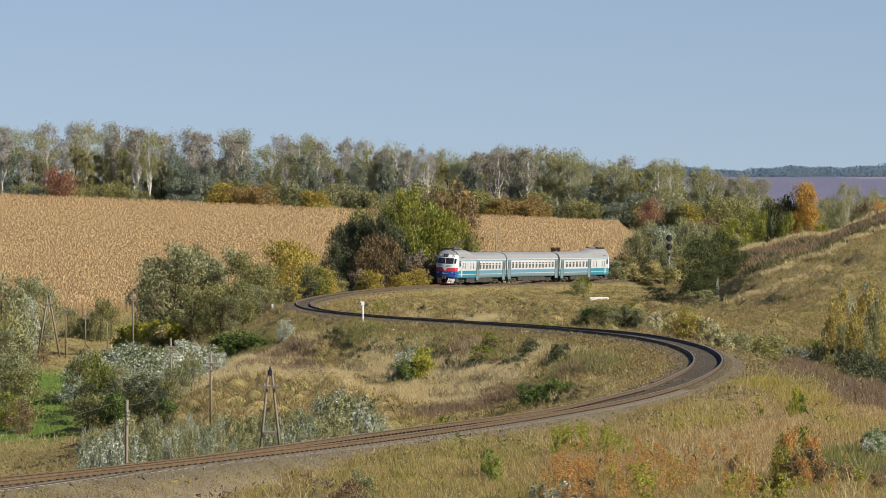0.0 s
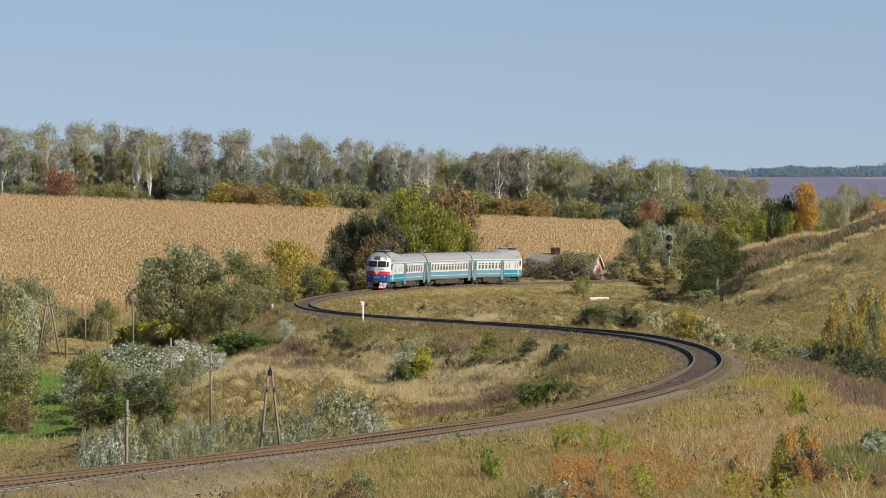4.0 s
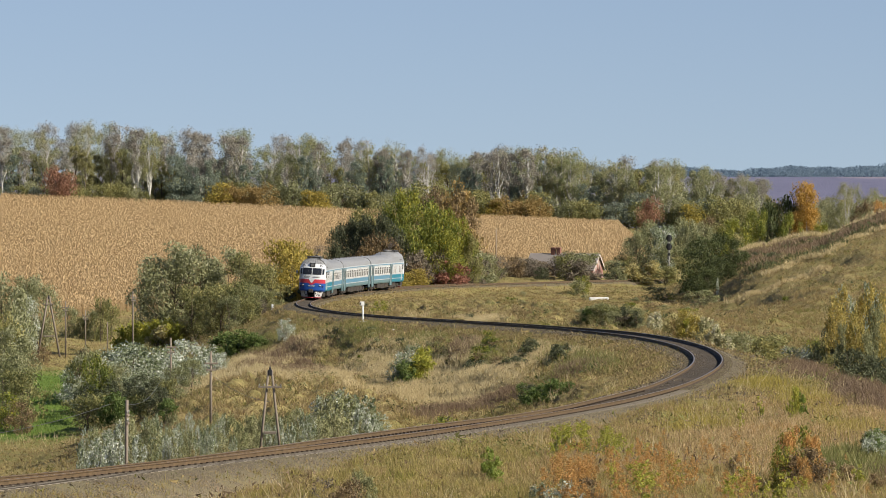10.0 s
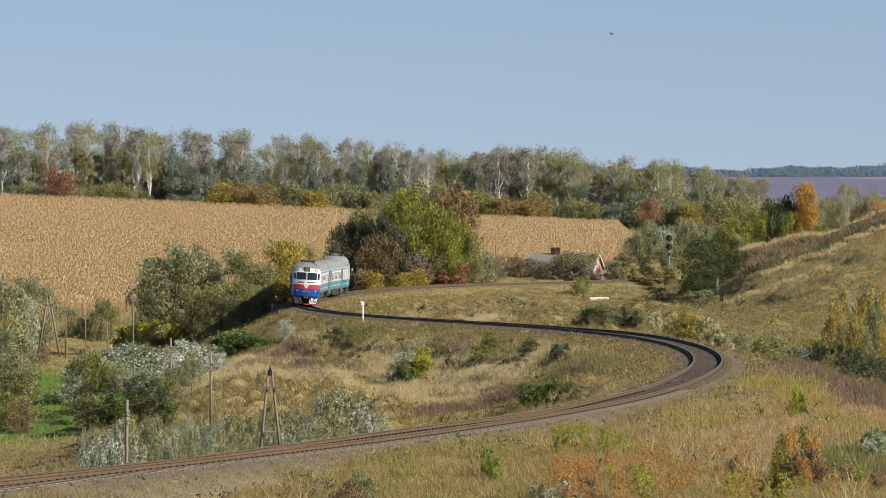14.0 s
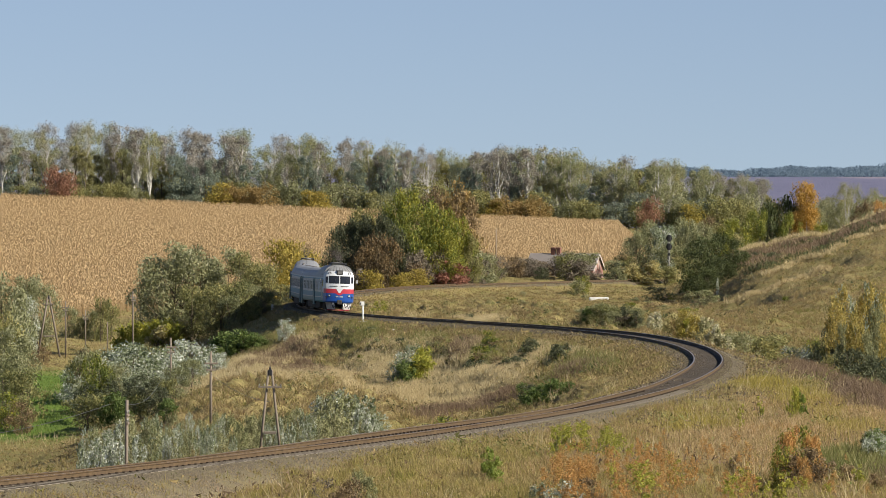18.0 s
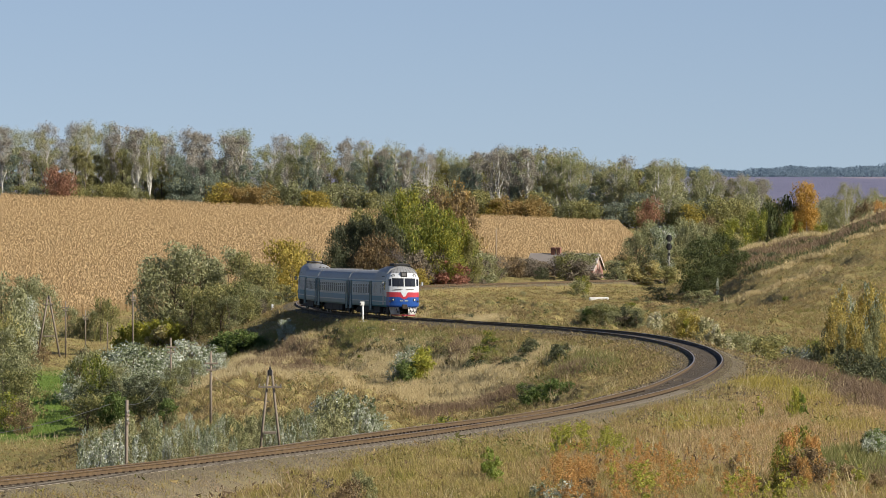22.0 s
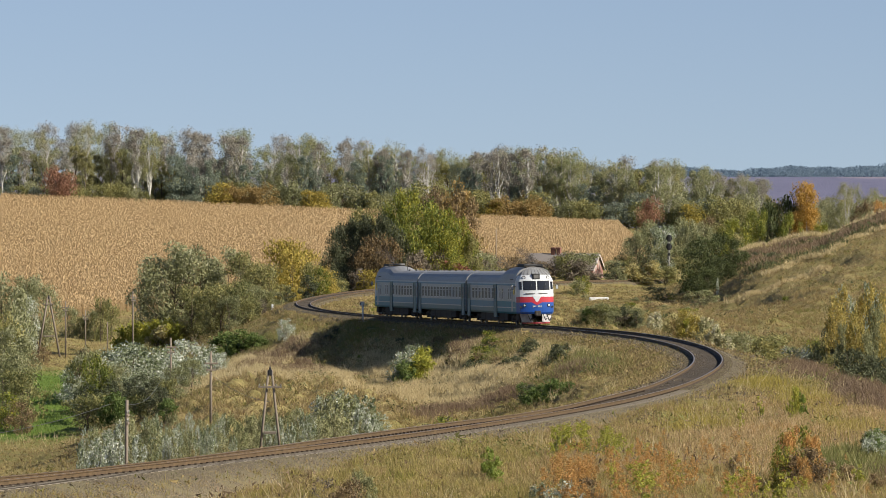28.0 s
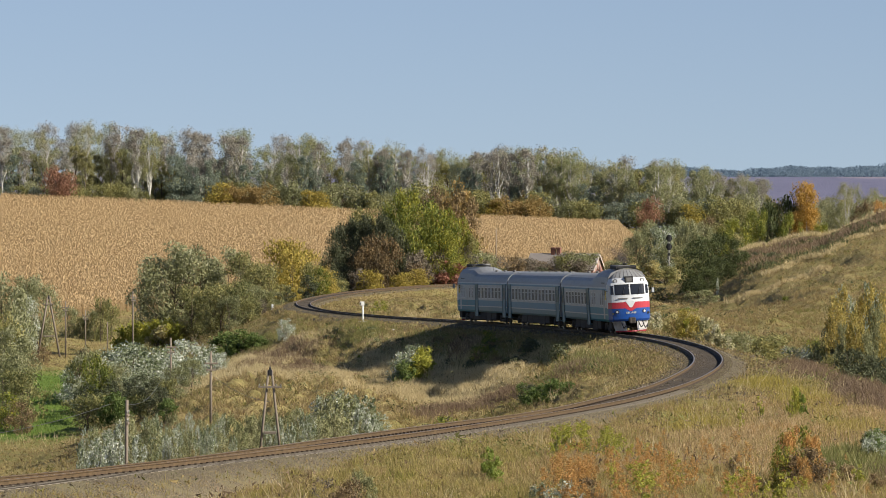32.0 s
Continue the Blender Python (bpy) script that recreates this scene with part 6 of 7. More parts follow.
blades("shoulder_grass", 9, 26000, 120, 420, 3, 0.16, 0.018, M_GRASS, "dry grass creeping up the ballast shoulder", lambda X, Y, rng: (np.abs(line_near(X, Y)[0]) < 3.6) & (np.abs(line_near(X, Y)[0]) > 1.55 + 0.5 * rng.random(len(X))), spread=0.15, gap=1.5)
blades("far_shoulder_grass", 23, 420000, 240, 730, 3, 0.13, 0.045, M_GRASS, "short dry grass up to the farther ballast", lambda X, Y, rng: (np.abs(line_near(X, Y)[0]) < 4.4) & (rng.random(len(X)) < sstep(1.7, 2.6, np.abs(line_near(X, Y)[0]))), spread=0.25)
blades("slope_grass", 2, 45000, 320, 760, 3, 0.20, 0.04, M_GRASS, "dry straw and olive grass on the slopes", not_meadow, spread=0.5, gap=2.4)
blades("brown_weeds", 3, 38, 0, 1, 4, 0.36, 0.02, M_BROWN_GRASS, "patches of tall withered brown weeds", spread=0.3, spots=BROWN, gap=3.8)
blades("near_straw", 34, 34, 0, 1, 4, 0.24, 0.011, grass_material("rosy_pale_straw", [(0.24, 0.155, 0.07), (0.43, 0.295, 0.14), (0.62, 0.455, 0.24), (0.36, 0.24, 0.118), (0.76, 0.58, 0.335), (0.50, 0.32, 0.14)], 0.35, single=0.2), "patches of rosy dry straw on the near bank", spread=0.25, spots=NEAR_STRAW, gap=3.8, bend=0.4)
blades("tall_straw", 4, 18, 0, 1, 4, 0.42, 0.016, M_STRAW, "patches of tall pale straw grass", spread=0.3, spots=STRAW, gap=3.8)
blades("green_weeds", 5, 14, 0, 1, 4, 0.4, 0.02, M_GREENGRASS, "patches of green weeds among dry grass", spread=0.3, spots=GREEN, gap=3.8)
blades("stray_weeds", 6, 9000, 110, 560, 4, 0.55, 0.02, M_STRAW, "scattered tall straw stalks", patches(0.13, 0.2, 2.1), spread=0.25, gap=4.5)
blades("lush_grass", 7, 16000, 385, 540, 3, 0.22, 0.05, leaf_material("lush_grass", [(0.10, 0.155, 0.028), (0.155, 0.22, 0.042), (0.21, 0.27, 0.06)], 0.4), "fresh green meadow grass in the valley", lambda X, Y, rng: ~not_meadow(X, Y, rng), spread=0.4)


M_FOREGRASS = grass_material("meadow_edge_grass", [(0.17, 0.175, 0.045), (0.31, 0.275, 0.072), (0.45, 0.375, 0.125), (0.27, 0.22, 0.068), (0.54, 0.44, 0.20), (0.38, 0.275, 0.12)], 0.25, single=0.15)
M_PINKSTRAW = grass_material("rosy_straw", [(0.155, 0.137, 0.045), (0.36, 0.255, 0.105), (0.53, 0.385, 0.18), (0.28, 0.185, 0.094), (0.64, 0.48, 0.255), (0.40, 0.27, 0.137)], 0.25, single=0.15)
def outside(spots):
    """Keeps clear of patches, with a ragged edge."""
    def keep(X, Y, rng):
        ok = np.ones(len(X), bool)
        for a, b, c, d in spots:
            ok &= ((X - a) / c) ** 2 + ((Y / DEEP - b) / d) ** 2 > rng.uniform(0.5, 1.1, len(X))
        return ok
    return keep


blades("slope_tufts", 31, 20000, 320, 520, 9, 0.42, 0.034, M_GRASS, "tussocks of dry and olive grass on the slope", lambda X, Y, rng: not_meadow(X, Y, rng) & (X > -18) & outside(STRAW + BROWN)(X, Y, rng), spread=0.09, gap=3.6, bend=0.55)
blades("plain_tufts", 32, 9000, 490, 700, 8, 0.26, 0.05, M_GRASS, "tussocks of dry grass on the plain behind the bend", lambda X, Y, rng: not_meadow(X, Y, rng) & (X > -14), spread=0.12, gap=3.6, bend=0.55)
blades("bank_tufts", 33, 24000, 128, 240, 9, 0.26, 0.012, M_FOREGRASS, "tussocks of dry grass on the near bank", lambda X, Y, rng: fringe(X, Y, rng), spread=0.06, gap=2.0, bend=0.5)
blades("verge_grass", 35, 90000, 380, 520, 3, 0.22, 0.04, leaf_material("verge_grass", [(0.17, 0.18, 0.055), (0.27, 0.26, 0.08), (0.38, 0.34, 0.125)], 0.45), "short yellow-green grass on the upper edge of the slope", lambda X, Y, rng: (line_near(X, Y)[0] < -3.2) & (line_near(X, Y)[0] > -4.5 - 5 * rng.random(len(X))), spread=0.25, gap=3.0)
blades("dead_stalks", 36, 2600, 130, 215, 2, 0.5, 0.011, M_BROWN_GRASS, "dead brown stalks standing in the grass", lambda X, Y, rng: (X > 3) & patches(0.5, 0.1, 0.9)(X, Y, rng), spread=0.12, gap=3.5, bend=0.12)
cushions("near_forbs", 41, 15000, 128, 240, 9, 0.024, M_GREENGRASS, "low green weeds between the dry tussocks", lambda X, Y, rng: patches(0.8, 0.35, 0.2)(X, Y, rng) & fringe(X, Y, rng), wide=0.15, rise=0.24, gap=2.2)
cushions("near_withered", 42, 15000, 128, 240, 9, 0.024, M_BROWN_GRASS, "low withered weeds between the dry tussocks", lambda X, Y, rng: patches(0.95, 0.4, 4.1)(X, Y, rng) & fringe(X, Y, rng), wide=0.15, rise=0.26, gap=2.2)
cushions("near_straw_heads", 43, 15000, 128, 240, 8, 0.02, M_STRAW, "pale broken straw between the tussocks", lambda X, Y, rng: patches(0.75, 0.45, 1.1)(X, Y, rng) & fringe(X, Y, rng), wide=0.16, rise=0.2, gap=2.2)
blades("pale_plumes", 37, 2600, 130, 215, 3, 0.28, 0.012, M_STRAW, "pale seed-bearing grass stalks", lambda X, Y, rng: (X > 2) & patches(0.6, 0.35, 2.6)(X, Y, rng), spread=0.1, gap=3.2, bend=0.2)
M_OCHRE = leaf_material("ochre_grass", [(0.33, 0.27, 0.06), (0.42, 0.34, 0.08), (0.49, 0.39, 0.12)], 0.45)


def hill_spot(x, below, half_x, half_d):
    """Patch on the hill behind the bend, a share below (0 crest, 1 terrace) down its upper face."""
    D = np.arange(545.0, 690.0, 0.5)
    X = (x - 784) / F * D * DEEP
    up = ground_z(X, D * DEEP) / (D * DEEP)
    crest = int(np.argmax(up))
    low = up[crest] - float(np.interp(x, [1330, 1390, 1450, 1500, 1568], [50, 52, 38, 22, 28])) / F
    k = min(int(np.argmax(up > up[crest] + below * (low - up[crest]))), crest) if below else crest - 1
    return (X[k], D[k], half_x, half_d)


RIDGE = [hill_spot(x, 0, 0.8, 1.2) for x in range(1316, 1580, 12)]
TERRACE = [hill_spot(x, 1, 0.7, 1.0) for x in range(1362, 1580, 10)] + [hill_spot(x, 2.1, 1.4, 1.6) for x in range(1316, 1470, 14)]
HILLBROWN = [hill_spot(x, f, 1.4, 3.5) for x in range(1334, 1580, 16) for f in (0.25, 0.5)]
HILLSCRUB = [hill_spot(x, f, 1.4, 3.0) for x in range(1340, 1580, 27) for f in (0.35, 0.75)]
M_SCRUB = leaf_material("dark_scrub", [(0.055, 0.07, 0.027), (0.095, 0.11, 0.04), (0.15, 0.15, 0.06)], 0.35)
OCHRE = [(13.8, 217, 1.3, 5), (14.7, 207, 0.9, 7), (14.8, 195, 0.8, 7), (14.3, 180, 1.0, 7), (9.5, 190, 1.2, 6)]
blades("ridge_straw", 19, 10, 0, 1, 4, 0.45, 0.05, M_STRAW, "pale dry grass along the hill's crest", spread=0.4, spots=RIDGE)
blades("terrace_straw", 22, 12, 0, 1, 4, 0.35, 0.05, M_STRAW, "pale dry grass along the hill's terrace", spread=0.4, spots=TERRACE)
blades("hill_brown", 23, 6, 0, 1, 5, 0.35, 0.06, M_BROWN_GRASS, "withered brown weeds on the hill's flank", spread=0.5, spots=HILLBROWN)
blades("hill_scrub", 20, 3, 0, 1, 6, 0.35, 0.07, M_SCRUB, "dark olive weeds on the hill's flank", spread=0.5, spots=HILLSCRUB)
blades("bank_grass", 16, 80000, 130, 205, 3, 0.20, 0.009, M_FOREGRASS, "knee-high yellow-green grass on the near bank", lambda X, Y, rng: (rng.random(len(X)) > sstep(1, 6, X) * 0.85) & patches(0.9, -1.1, 0.4)(X, Y, rng) & fringe(X, Y, rng), spread=0.18, power=1.3, bend=0.42)
blades("rosy_straw", 21, 60000, 130, 215, 3, 0.21, 0.009, M_PINKSTRAW, "knee-high rosy dry straw on the near bank", lambda X, Y, rng: (rng.random(len(X)) < sstep(0, 6, X)) & patches(0.8, -1.0, 1.4)(X, Y, rng) & fringe(X, Y, rng) & ((rng.random(len(X)) < 0.35) | (X < 11.5) | (Y > 188)), spread=0.18, power=1.2, bend=0.38)
blades("ochre_grass", 17, 55, 0, 1, 4, 0.28, 0.014, M_OCHRE, "patches of ochre yellow grass", spread=0.25, spots=OCHRE)
cushions("slope_scrub", 18, 10000, 330, 530, 12, 0.075, M_SCRUB, "low dark scrub in bands on the slopes", lambda X, Y, rng: patches(0.31, 0.75, 1.9)(X, Y, rng) & not_meadow(X, Y, rng) & (X > -12), wide=0.4, rise=0.8, gap=4.8)


def maize(seed=8, n=190000):
    rng = np.random.default_rng(seed)
    D = 640 + (1168 - 640) * rng.random(n) ** 0.9
    Y = D * DEEP
    X = (rng.random(n) * 2 - 1) * (Y * 0.0875 * 0.955 + 3)
    ok = np.where(X < -21, D + 0.9 * np.clip(-X - 30, 0, 60) > 722, D > 800) & (X < 38 + (D - 1050) * 0.02)
    X, Y = X[ok], Y[ok]
    Z = ground_z(X, Y)
    k = len(X)
    tall = 2.1 * rng.uniform(0.85, 1.12, k)
    v = []
    for j in range(3):
        a = rng.random(k) * 6.283
        z0 = tall * (0.62 + 0.14 * j)
        L = rng.uniform(0.14, 0.27, k)
        dx, dy = np.cos(a) * L, np.sin(a) * L
        sx, sy = -np.sin(a) * 0.045, np.cos(a) * 0.045
        up = rng.uniform(-0.15, 0.35, k)
        p0 = np.stack([X, Y, Z + z0 - 0.12], -1)
        p1 = np.stack([X + dx * 0.5 + sx, Y + dy * 0.5 + sy, Z + z0 + up * 0.7 + 0.1], -1)
        p2 = np.stack([X + dx, Y + dy, Z + z0 + up - 0.1], -1)
        v.append(np.stack([p0, p1, p2], 1))
    st = np.stack([np.stack([X - 0.05, Y, Z], -1), np.stack([X + 0.05, Y, Z], -1), np.stack([X, Y, Z + tall * 1.05], -1)], 1)
    v.append(st)
    tagged(new("maize_field", quads_mesh("maize_field", np.concatenate(v), M_CORN, 3)), "ripe dry golden maize standing on the slope", "crop", kind="stuff")


maize()


def far_wood():
    rng = np.random.default_rng(9)
    n = 50000
    X = rng.uniform(-80, 400, n)
    Y = 4350 + rng.random(n) * 200
    base = natural(X, Y)
    prof = 7.2 + 1.6 * np.sin(X * 0.021) + 1.2 * np.sin(X * 0.07 + 1) + 0.8 * np.sin(X * 0.23)
    Z = base + rng.random(n) * prof
    c = np.stack([X, Y, Z], -1)
    d = rng.normal(size=(n, 2, 3)) * 0.36
    v = np.stack([c - d[:, 0] * 1.6, c + d[:, 1] * 1.6, c + d[:, 0] * 1.6], 1)
    tagged(new("far_wood", quads_mesh("far_wood", v, L_FAR_HAZED, 3)), "long wood on the horizon, blue with haze put into its colour", "wood", kind="stuff")


far_wood()

# ---- poles, signal, house and small things ----
def stand(ob, x, D, turn=0.0, sink=0.0):
    ob.matrix_basis = put_at(x, D, 1.0, turn, sink)
    return ob


def pole(x, D, top, arm=True, arm_turn=0.2, lean=0.0, insul=2):
    ob = thing("utility_pole", Matrix(), "weathered grey wooden pole with a crossarm and insulators" if arm else "short weathered grey wooden pole stub", "utility pole", "old line poles")
    X, Y, z = at_ground(x, D)
    h = sight(top, D) - z
    bm = bmesh.new()
    rod(bm, (0, 0, -0.5), (lean * h, 0, h), 0.10, 0.075, 10)
    part("post", bm, M_WOOD, ob)
    if arm:
        for z_, l in ((h - 0.75, 0.42), (h - 1.15, 0.32)):
            bm = bmesh.new()
            box(bm, -l, l, -0.16, -0.07, z_ - 0.05, z_ + 0.06, 0.01)
            a = part("crossarm", bm, M_WOOD, ob)
            a.matrix_basis = Matrix.Rotation(arm_turn, 4, "Z")
            for s in ((-1, 1) if insul == 2 else (-1, -0.4, 0.4, 1)):
                bm = bmesh.new()
                rod(bm, (s * (l - 0.08), -0.11, z_ + 0.05), (s * (l - 0.08), -0.11, z_ + 0.16), 0.02, sides=6)
                rod(bm, (s * (l - 0.08), -0.11, z_ + 0.14), (s * (l - 0.08), -0.11, z_ + 0.24), 0.04, 0.03, 8, 1)
                part("insulator", bm, [M_WIRE, M_PORCELAIN], a)
    stand(ob, x, D)
    return ob, Vector((X + lean * h, Y, z + h))


def a_pole(x, D, top, half, turn=0.0, r=0.085):
    ob = thing("a_frame_pole", Matrix(), "weathered wooden A-frame pole of two leaning posts", "utility pole", "old line poles")
    X, Y, z = at_ground(x, D)
    h = sight(top, D) - z
    for s in (-1, 1):
        bm = bmesh.new()
        rod(bm, (s * half, 0, -0.5), (s * 0.08, 0, h), r, r * 0.85, 10)
        part("post", bm, M_WOOD, ob)
    bm = bmesh.new()
    box(bm, -half * 0.5, half * 0.5, -0.2, -0.08, h * 0.33, h * 0.33 + 0.14, 0.01)
    part("tie_beam", bm, M_WOOD, ob)
    bm = bmesh.new()
    box(bm, -0.11, 0.11, -0.10, 0.10, h - 0.3, h + 0.02, 0.03)
    rod(bm, (0, 0, h), (0, 0, h + 0.18), 0.06, 0.04, 8)
    part("cap", bm, M_DARK, ob, "dark cap")
    bm = bmesh.new()
    box(bm, -0.63, 0.63, -0.24, -0.14, h - 0.95, h - 0.85, 0.01)
    arm = part("crossarm", bm, M_WOOD, ob)
    for s in (-1, -0.55, 0.55, 1):
        bm = bmesh.new()
        rod(bm, (s * 0.57, -0.19, h - 0.85), (s * 0.57, -0.19, h - 0.73), 0.035, 0.025, 8)
        part("insulator", bm, M_PORCELAIN, arm)
    stand(ob, x, D, turn)
    return Vector((X, Y, z + h))


def wire(p, q, sag=0.5):
    n = 16
    pts = [p.lerp(q, k / n) - Vector((0, 0, 4 * sag * (k / n) * (1 - k / n))) for k in range(n + 1)]
    v, f = tube([tuple(a) for a in pts], [0.012] * (n + 1), 4)
    tagged(new("overhead_wire", mesh_of("overhead_wire", v, f, M_WIRE)), "thin sagging overhead wire between old poles", "wire", "overhead wires")


_, w1 = pole(302, 400, 598)
_, w2 = pole(373, 312, 622)
_, w3 = pole(222, 245, 708, lean=0.012, arm_turn=1.5)
_, w4 = pole(235, 584, 515, arm_turn=0.5, insul=4)
pole(116, 590, 533)
pole(151, 625, 549)
pole(190, 640, 570, arm=False)
pole(254, 630, 580, arm=False)
w5 = a_pole(478, 268, 655, 0.66, 0.0, 0.072)
a_pole(86, 584, 525, 1.35, 0.1, 0.12)
wire(w3 - Vector((0.8, 0, 0.2)), w3 + Vector((-9, -12, -1.4)), 0.4)
wire(w3 - Vector((0, 0, 0.2)), w1 - Vector((0, 0, 1.2)), 1.2)
wire(w2 - Vector((0, 0, 1.4)), w5 - Vector((0, 0, 1.7)), 0.3)
wire(w1 - Vector((0, 0, 0.6)), w4 - Vector((0, 0, 0.6)), 1.0)
_, w6 = pole(878, 800, 405, arm=False)


M_MAST = material("grey_mast_paint", (0.24, 0.235, 0.225), 0.7, vary=0.15, scale=2, dirt=(0.15, 0.13, 0.11))


def signal(x, D, top):
    ob = thing("railway_signal", Matrix(), "railway light signal with two dark round-backed heads on a mast", "signal")
    X, Y, z = at_ground(x, D)
    h = sight(top, D) - z
    bm = bmesh.new()
    rod(bm, (0, 0, -0.3), (0, 0, h), 0.09, 0.08, 10)
    part("mast", bm, M_MAST, ob, "grey mast")
    bm = bmesh.new()
    box(bm, -0.35, 0.35, -0.35, 0.35, -0.3, 0.35, 0.04)
    part("footing", bm, M_CONCRETE, ob)
    for zc, r in ((h - 0.75, 0.45), (h - 2.0, 0.45)):
        bm = bmesh.new()
        rod(bm, (0, -0.16, zc), (0, -0.20, zc), r, sides=24)
        box(bm, -0.26, 0.26, -0.5, -0.2, zc - 0.5, zc + 0.5, 0.06)
        hd = part("signal_head", bm, M_DARK, ob, "dark round signal background with hoods")
        for dz in (-0.25, 0.25):
            bm = bmesh.new()
            rod(bm, (0, -0.5, zc + dz), (0, -0.78, zc + dz - 0.02), 0.15, 0.16, 12)
            part("hood", bm, M_DARK, hd)
    bm = bmesh.new()
    box(bm, -0.2, 0.2, -0.35, -0.1, h - 3.35, h - 2.95, 0.04)
    part("number_box", bm, M_DARK, ob)
    for s in (-1, 1):
        bm = bmesh.new()
        rod(bm, (s * 0.18, 0.35, 0), (s * 0.18, 0.16, h - 0.2), 0.02, sides=5)
        part("ladder_rail", bm, M_WIRE, ob)
    for k in range(12):
        bm = bmesh.new()
        u = (k + 1) / 13
        rod(bm, (-0.18, 0.35 - 0.19 * u, u * h), (0.18, 0.35 - 0.19 * u, u * h), 0.015, sides=5)
        part("rung", bm, M_WIRE, ob)
    stand(ob, x, D)


signal(1184, 752, 413)

M_BRICK = material("red_brick", (0.19, 0.08, 0.058), 0.85, vary=0.25, scale=4, dirt=(0.15, 0.08, 0.06), bump=0.3)
M_SLATE = material("grey_slate_roof", (0.235, 0.205, 0.185), 0.8, vary=0.18, scale=2, dirt=(0.30, 0.265, 0.23), dirt_amount=0.7)
M_LIME = material("flaking_limewash", (0.33, 0.15, 0.115), 0.9, vary=0.25, scale=1.2, dirt=(0.52, 0.44, 0.40), dirt_amount=1.0)

M_BOARD = material("flaking_white_board", (0.42, 0.39, 0.36), 0.85, vary=0.2, scale=3, dirt=(0.25, 0.17, 0.14), dirt_amount=0.9)


def house():
    ob = thing("derelict_house", Matrix(), "low derelict house with grey roof, limewashed gable and brick chimneys", "house")
    L, W, eave, ridge = 5.2, 2.5, 1.5, 3.7
    for s in (1, -1):
        bm = bmesh.new()
        box(bm, -L, L, s * W - 0.15, s * W + 0.15, -0.4, eave)
        part("wall", bm, M_LIME, ob)
        bm = bmesh.new()
        a = [bm.verts.new(v) for v in ((s * L - 0.14, -W, -0.4), (s * L - 0.14, W, -0.4), (s * L - 0.14, W, eave), (s * L - 0.14, 0, ridge - 0.1), (s * L - 0.14, -W, eave))]
        f = bm.faces.new(a)
        r = bmesh.ops.extrude_face_region(bm, geom=[f])
        bmesh.ops.translate(bm, vec=(0.28, 0, 0), verts=[v for v in r["geom"] if isinstance(v, bmesh.types.BMVert)])
        bmesh.ops.recalc_face_normals(bm, faces=bm.faces[:])
        part("gable", bm, M_LIME, ob, "limewashed brick gable, flaking to red")
        bm = bmesh.new()
        n = Vector((0, s * (ridge - eave), W)).normalized()
        vs = [(-L - 0.4, 0, ridge), (L + 0.4, 0, ridge), (L + 0.4, s * (W + 0.4), eave - 0.35), (-L - 0.4, s * (W + 0.4), eave - 0.35)]
        lo = [bm.verts.new(Vector(v)) for v in vs]
        hi = [bm.verts.new(Vector(v) + n * 0.12) for v in vs]
        bm.faces.new(hi)
        bm.faces.new(lo[::-1])
        for i in range(4):
            bm.faces.new((lo[i], lo[(i + 1) % 4], hi[(i + 1) % 4], hi[i]))
        bmesh.ops.recalc_face_normals(bm, faces=bm.faces[:])
        part("roof_slope", bm, M_SLATE, ob, "grey weathered roof slope")
    for e in (1, -1):
        for s in (1, -1):
            bm = bmesh.new()
            n = Vector((0, s * (ridge - eave), W)).normalized()
            a, b = Vector((e * (L + 0.43), 0, ridge + 0.1)), Vector((e * (L + 0.43), s * (W + 0.42), eave - 0.27))
            vs = [a, b, b - n * 0.3, a - n * 0.3]
            r = bmesh.ops.extrude_face_region(bm, geom=[bm.faces.new([bm.verts.new(v) for v in vs])])
            bmesh.ops.translate(bm, vec=(e * 0.06, 0, 0), verts=[v for v in r["geom"] if isinstance(v, bmesh.types.BMVert)])
            bmesh.ops.recalc_face_normals(bm, faces=bm.faces[:])
            part("bargeboard", bm, M_BOARD, ob, "dull white bargeboard along the gable")
        for y, z0, z1 in ((-0.9, 1.3, 2.6), (0.9, 1.3, 2.6), (0.0, 1.4, 3.3)):
            bm = bmesh.new()
            box(bm, e * (L + 0.15), e * (L + 0.2), y - 0.11, y + 0.11, z0, z1)
            part("gable_board", bm, M_BOARD, ob, "dull white board on the gable")
    for x in (-1.9, -1.0):
        bm = bmesh.new()
        box(bm, x - 0.3, x + 0.3, -0.35, 0.35, ridge - 0.8, ridge + 1.0, 0.02)
        box(bm, x - 0.36, x + 0.36, -0.41, 0.41, ridge + 0.78, ridge + 0.92, 0.02)
        part("chimney", bm, M_BRICK, ob, "red brick chimney")
    stand(ob, 1000, 782, radians(-20), 0.55)


house()


def km_post(x, D, top):
    ob = thing("kilometre_post", Matrix(), "white kilometre post with a small plate on the bank", "sign post")
    X, Y, z = at_ground(x, D)
    h = sight(top, D) - z
    bm = bmesh.new()
    rod(bm, (0, 0, -0.3), (0, 0, h), 0.085, 0.08, 10)
    part("post", bm, M_WHITE, ob)
    bm = bmesh.new()
    box(bm, -0.30, 0.14, -0.16, -0.11, h - 0.36, h, 0.01)
    pl = part("plate", bm, M_WHITE, ob)
    bm = bmesh.new()
    box(bm, -0.27, -0.15, -0.172, -0.162, h - 0.28, h - 0.08)
    part("bar", bm, M_DARK, pl)
    bm = bmesh.new()
    box(bm, -0.4, 0.4, -0.3, 0.3, -0.3, 0.13, 0.03)
    part("footing", bm, M_WHITE, ob)
    stand(ob, x, D, 0.1)


km_post(642, 474.5, 534)


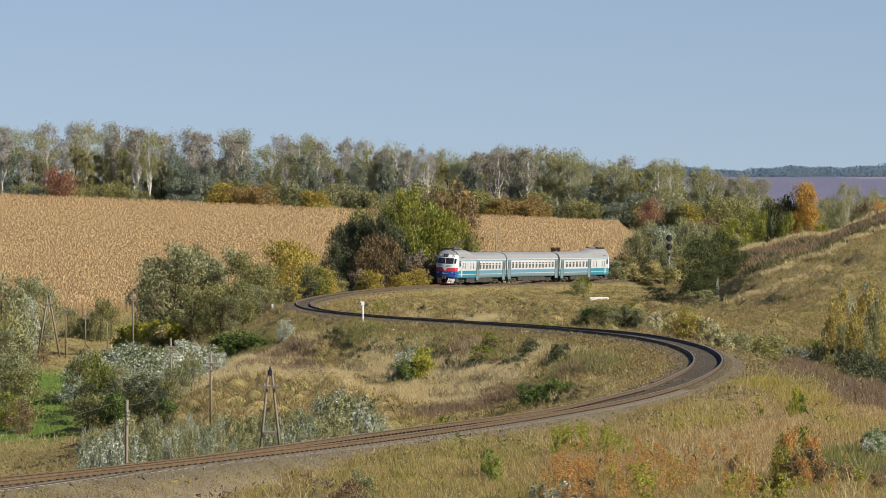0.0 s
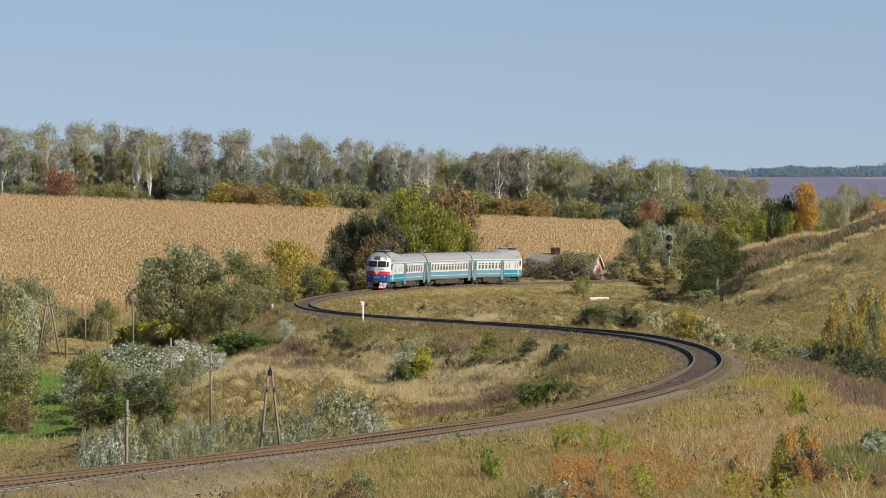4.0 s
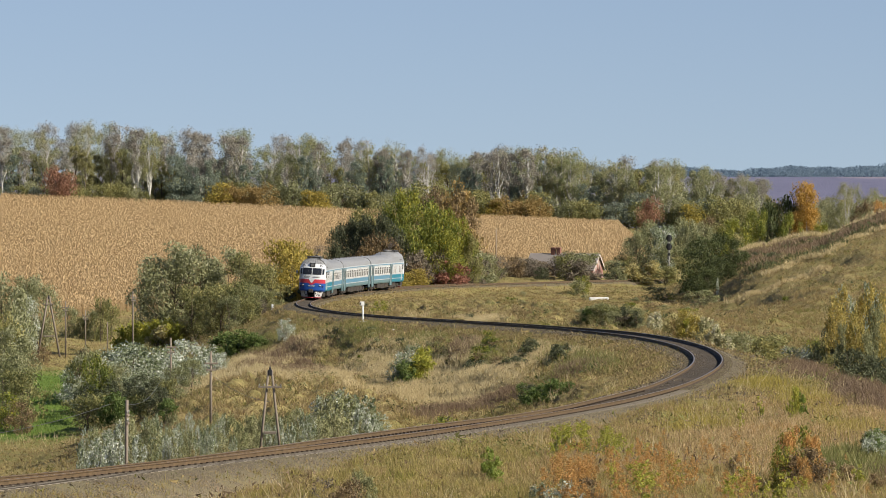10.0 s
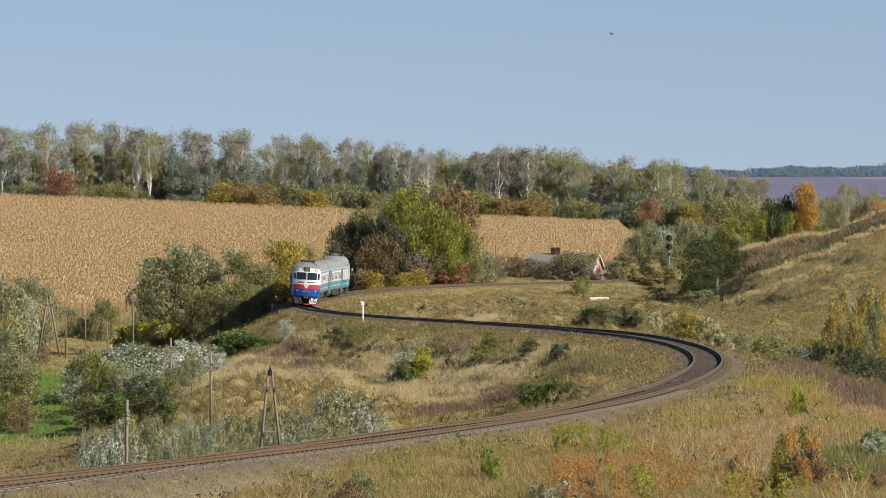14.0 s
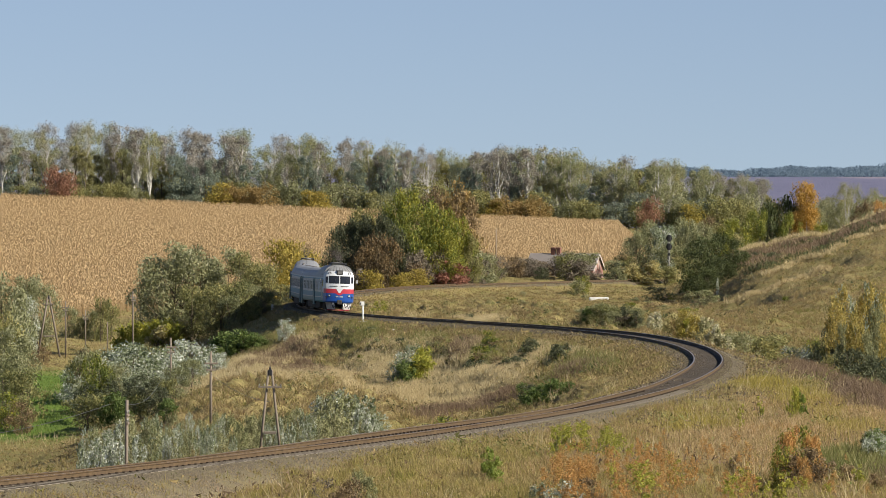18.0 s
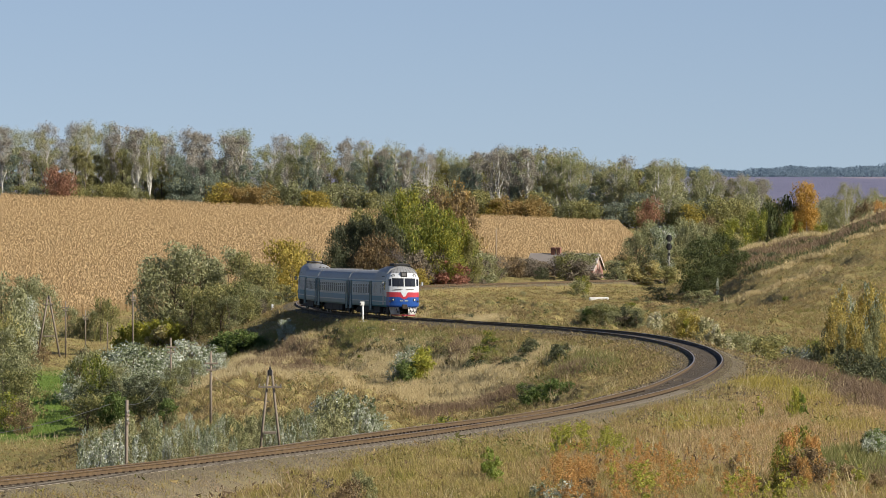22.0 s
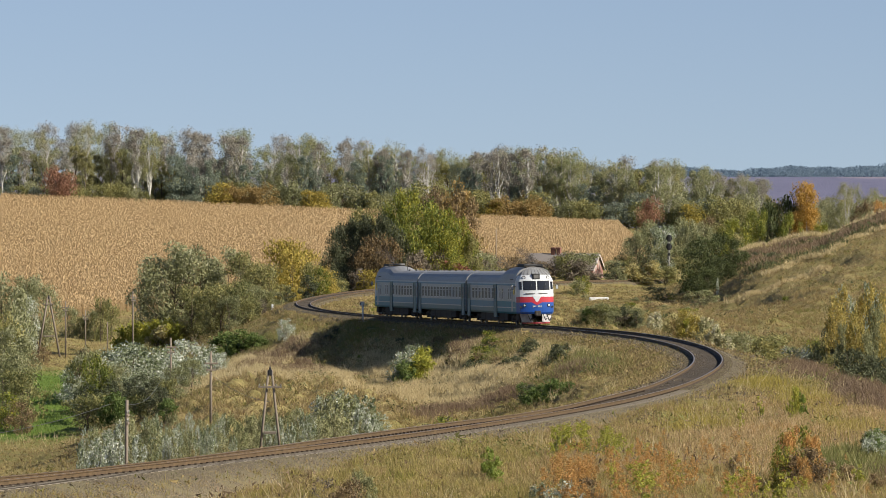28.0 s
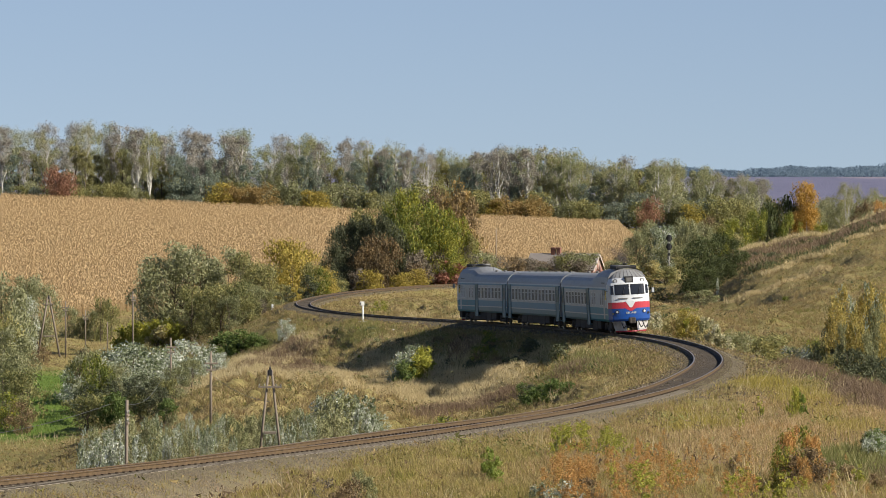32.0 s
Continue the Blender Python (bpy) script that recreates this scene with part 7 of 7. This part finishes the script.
def slab(name, x, D, lx, ly, hz, mat, label, cat, turn=0.0, sink=0.05):
    bm = bmesh.new()
    box(bm, -lx / 2, lx / 2, -ly / 2, ly / 2, -0.1, hz, min(0.05, hz * 0.2))
    me = bpy.data.meshes.new(name)
    bm.to_mesh(me)
    bm.free()
    me.materials.append(mat)
    ob = tagged(new(name, me), label, cat)
    return stand(ob, x, D, turn, sink)


slab("concrete_block", 1060, 632, 2.4, 0.6, 0.62, M_WHITE, "pale concrete block lying in the grass", "concrete block", 0.1)
slab("marker_stone", 482, 575, 0.25, 0.25, 0.6, M_WHITE, "small whitewashed marker stone on the bank", "marker stone")
slab("marker_stone", 698, 462, 0.4, 0.25, 0.12, M_WHITE, "flat whitewashed marker stone beside the track", "marker stone")
slab("marker_stone", 1285, 268, 0.45, 0.4, 0.06, M_CONCRETE, "flat whitewashed marker stone beside the track", "marker stone")
slab("marker_stone", 721, 167, 0.36, 0.2, 0.34, M_WHITE, "flat white stone beside the sleepers", "marker stone", 0.2)
slab("marker_stone", 620, 690, 0.3, 0.3, 0.5, M_WHITE, "small whitewashed marker stone behind the track", "marker stone")

# ---- sleepers: the nearest singly, the rest joined ----
def build_sleepers():
    me = sleeper_mesh()
    near_end = S0 + 640
    total = len(CL) * STEP - 2
    gap, s = 0.545, 5.0
    n_near, rest = 0, []
    start = float(np.interp(-250.0, -CL[:, 1], np.arange(len(CL)) * STEP))
    while s < total:
        m = line_pose(s)
        if s > start and n_near < 300:
            ob = new("sleeper", me)
            ob.parent = TRACK
            ob.matrix_basis = m
            n_near += 1
        else:
            rest.append(m)
        s += gap
    base = np.array([v.co[:] for v in me.vertices])
    plain = [p for p in me.polygons if p.material_index != 1]
    polys = [tuple(p.vertices) for p in plain]
    mats = [p.material_index for p in plain]
    vs, fs, mi = [], [], []
    for k, m in enumerate(rest):
        a = np.array(m)
        vs.append(base @ a[:3, :3].T + a[:3, 3])
        fs += [tuple(i + k * len(base) for i in p) for p in polys]
        mi += mats
    ob = child("sleepers_beyond", mesh_of("sleepers_beyond", np.vstack(vs), fs, [M_SHOULDER, M_RAIL, M_SLEEPER_MID], mi), TRACK, "concrete sleepers of the farther line")
    ob["kind"] = "stuff"


build_sleepers()

motions()
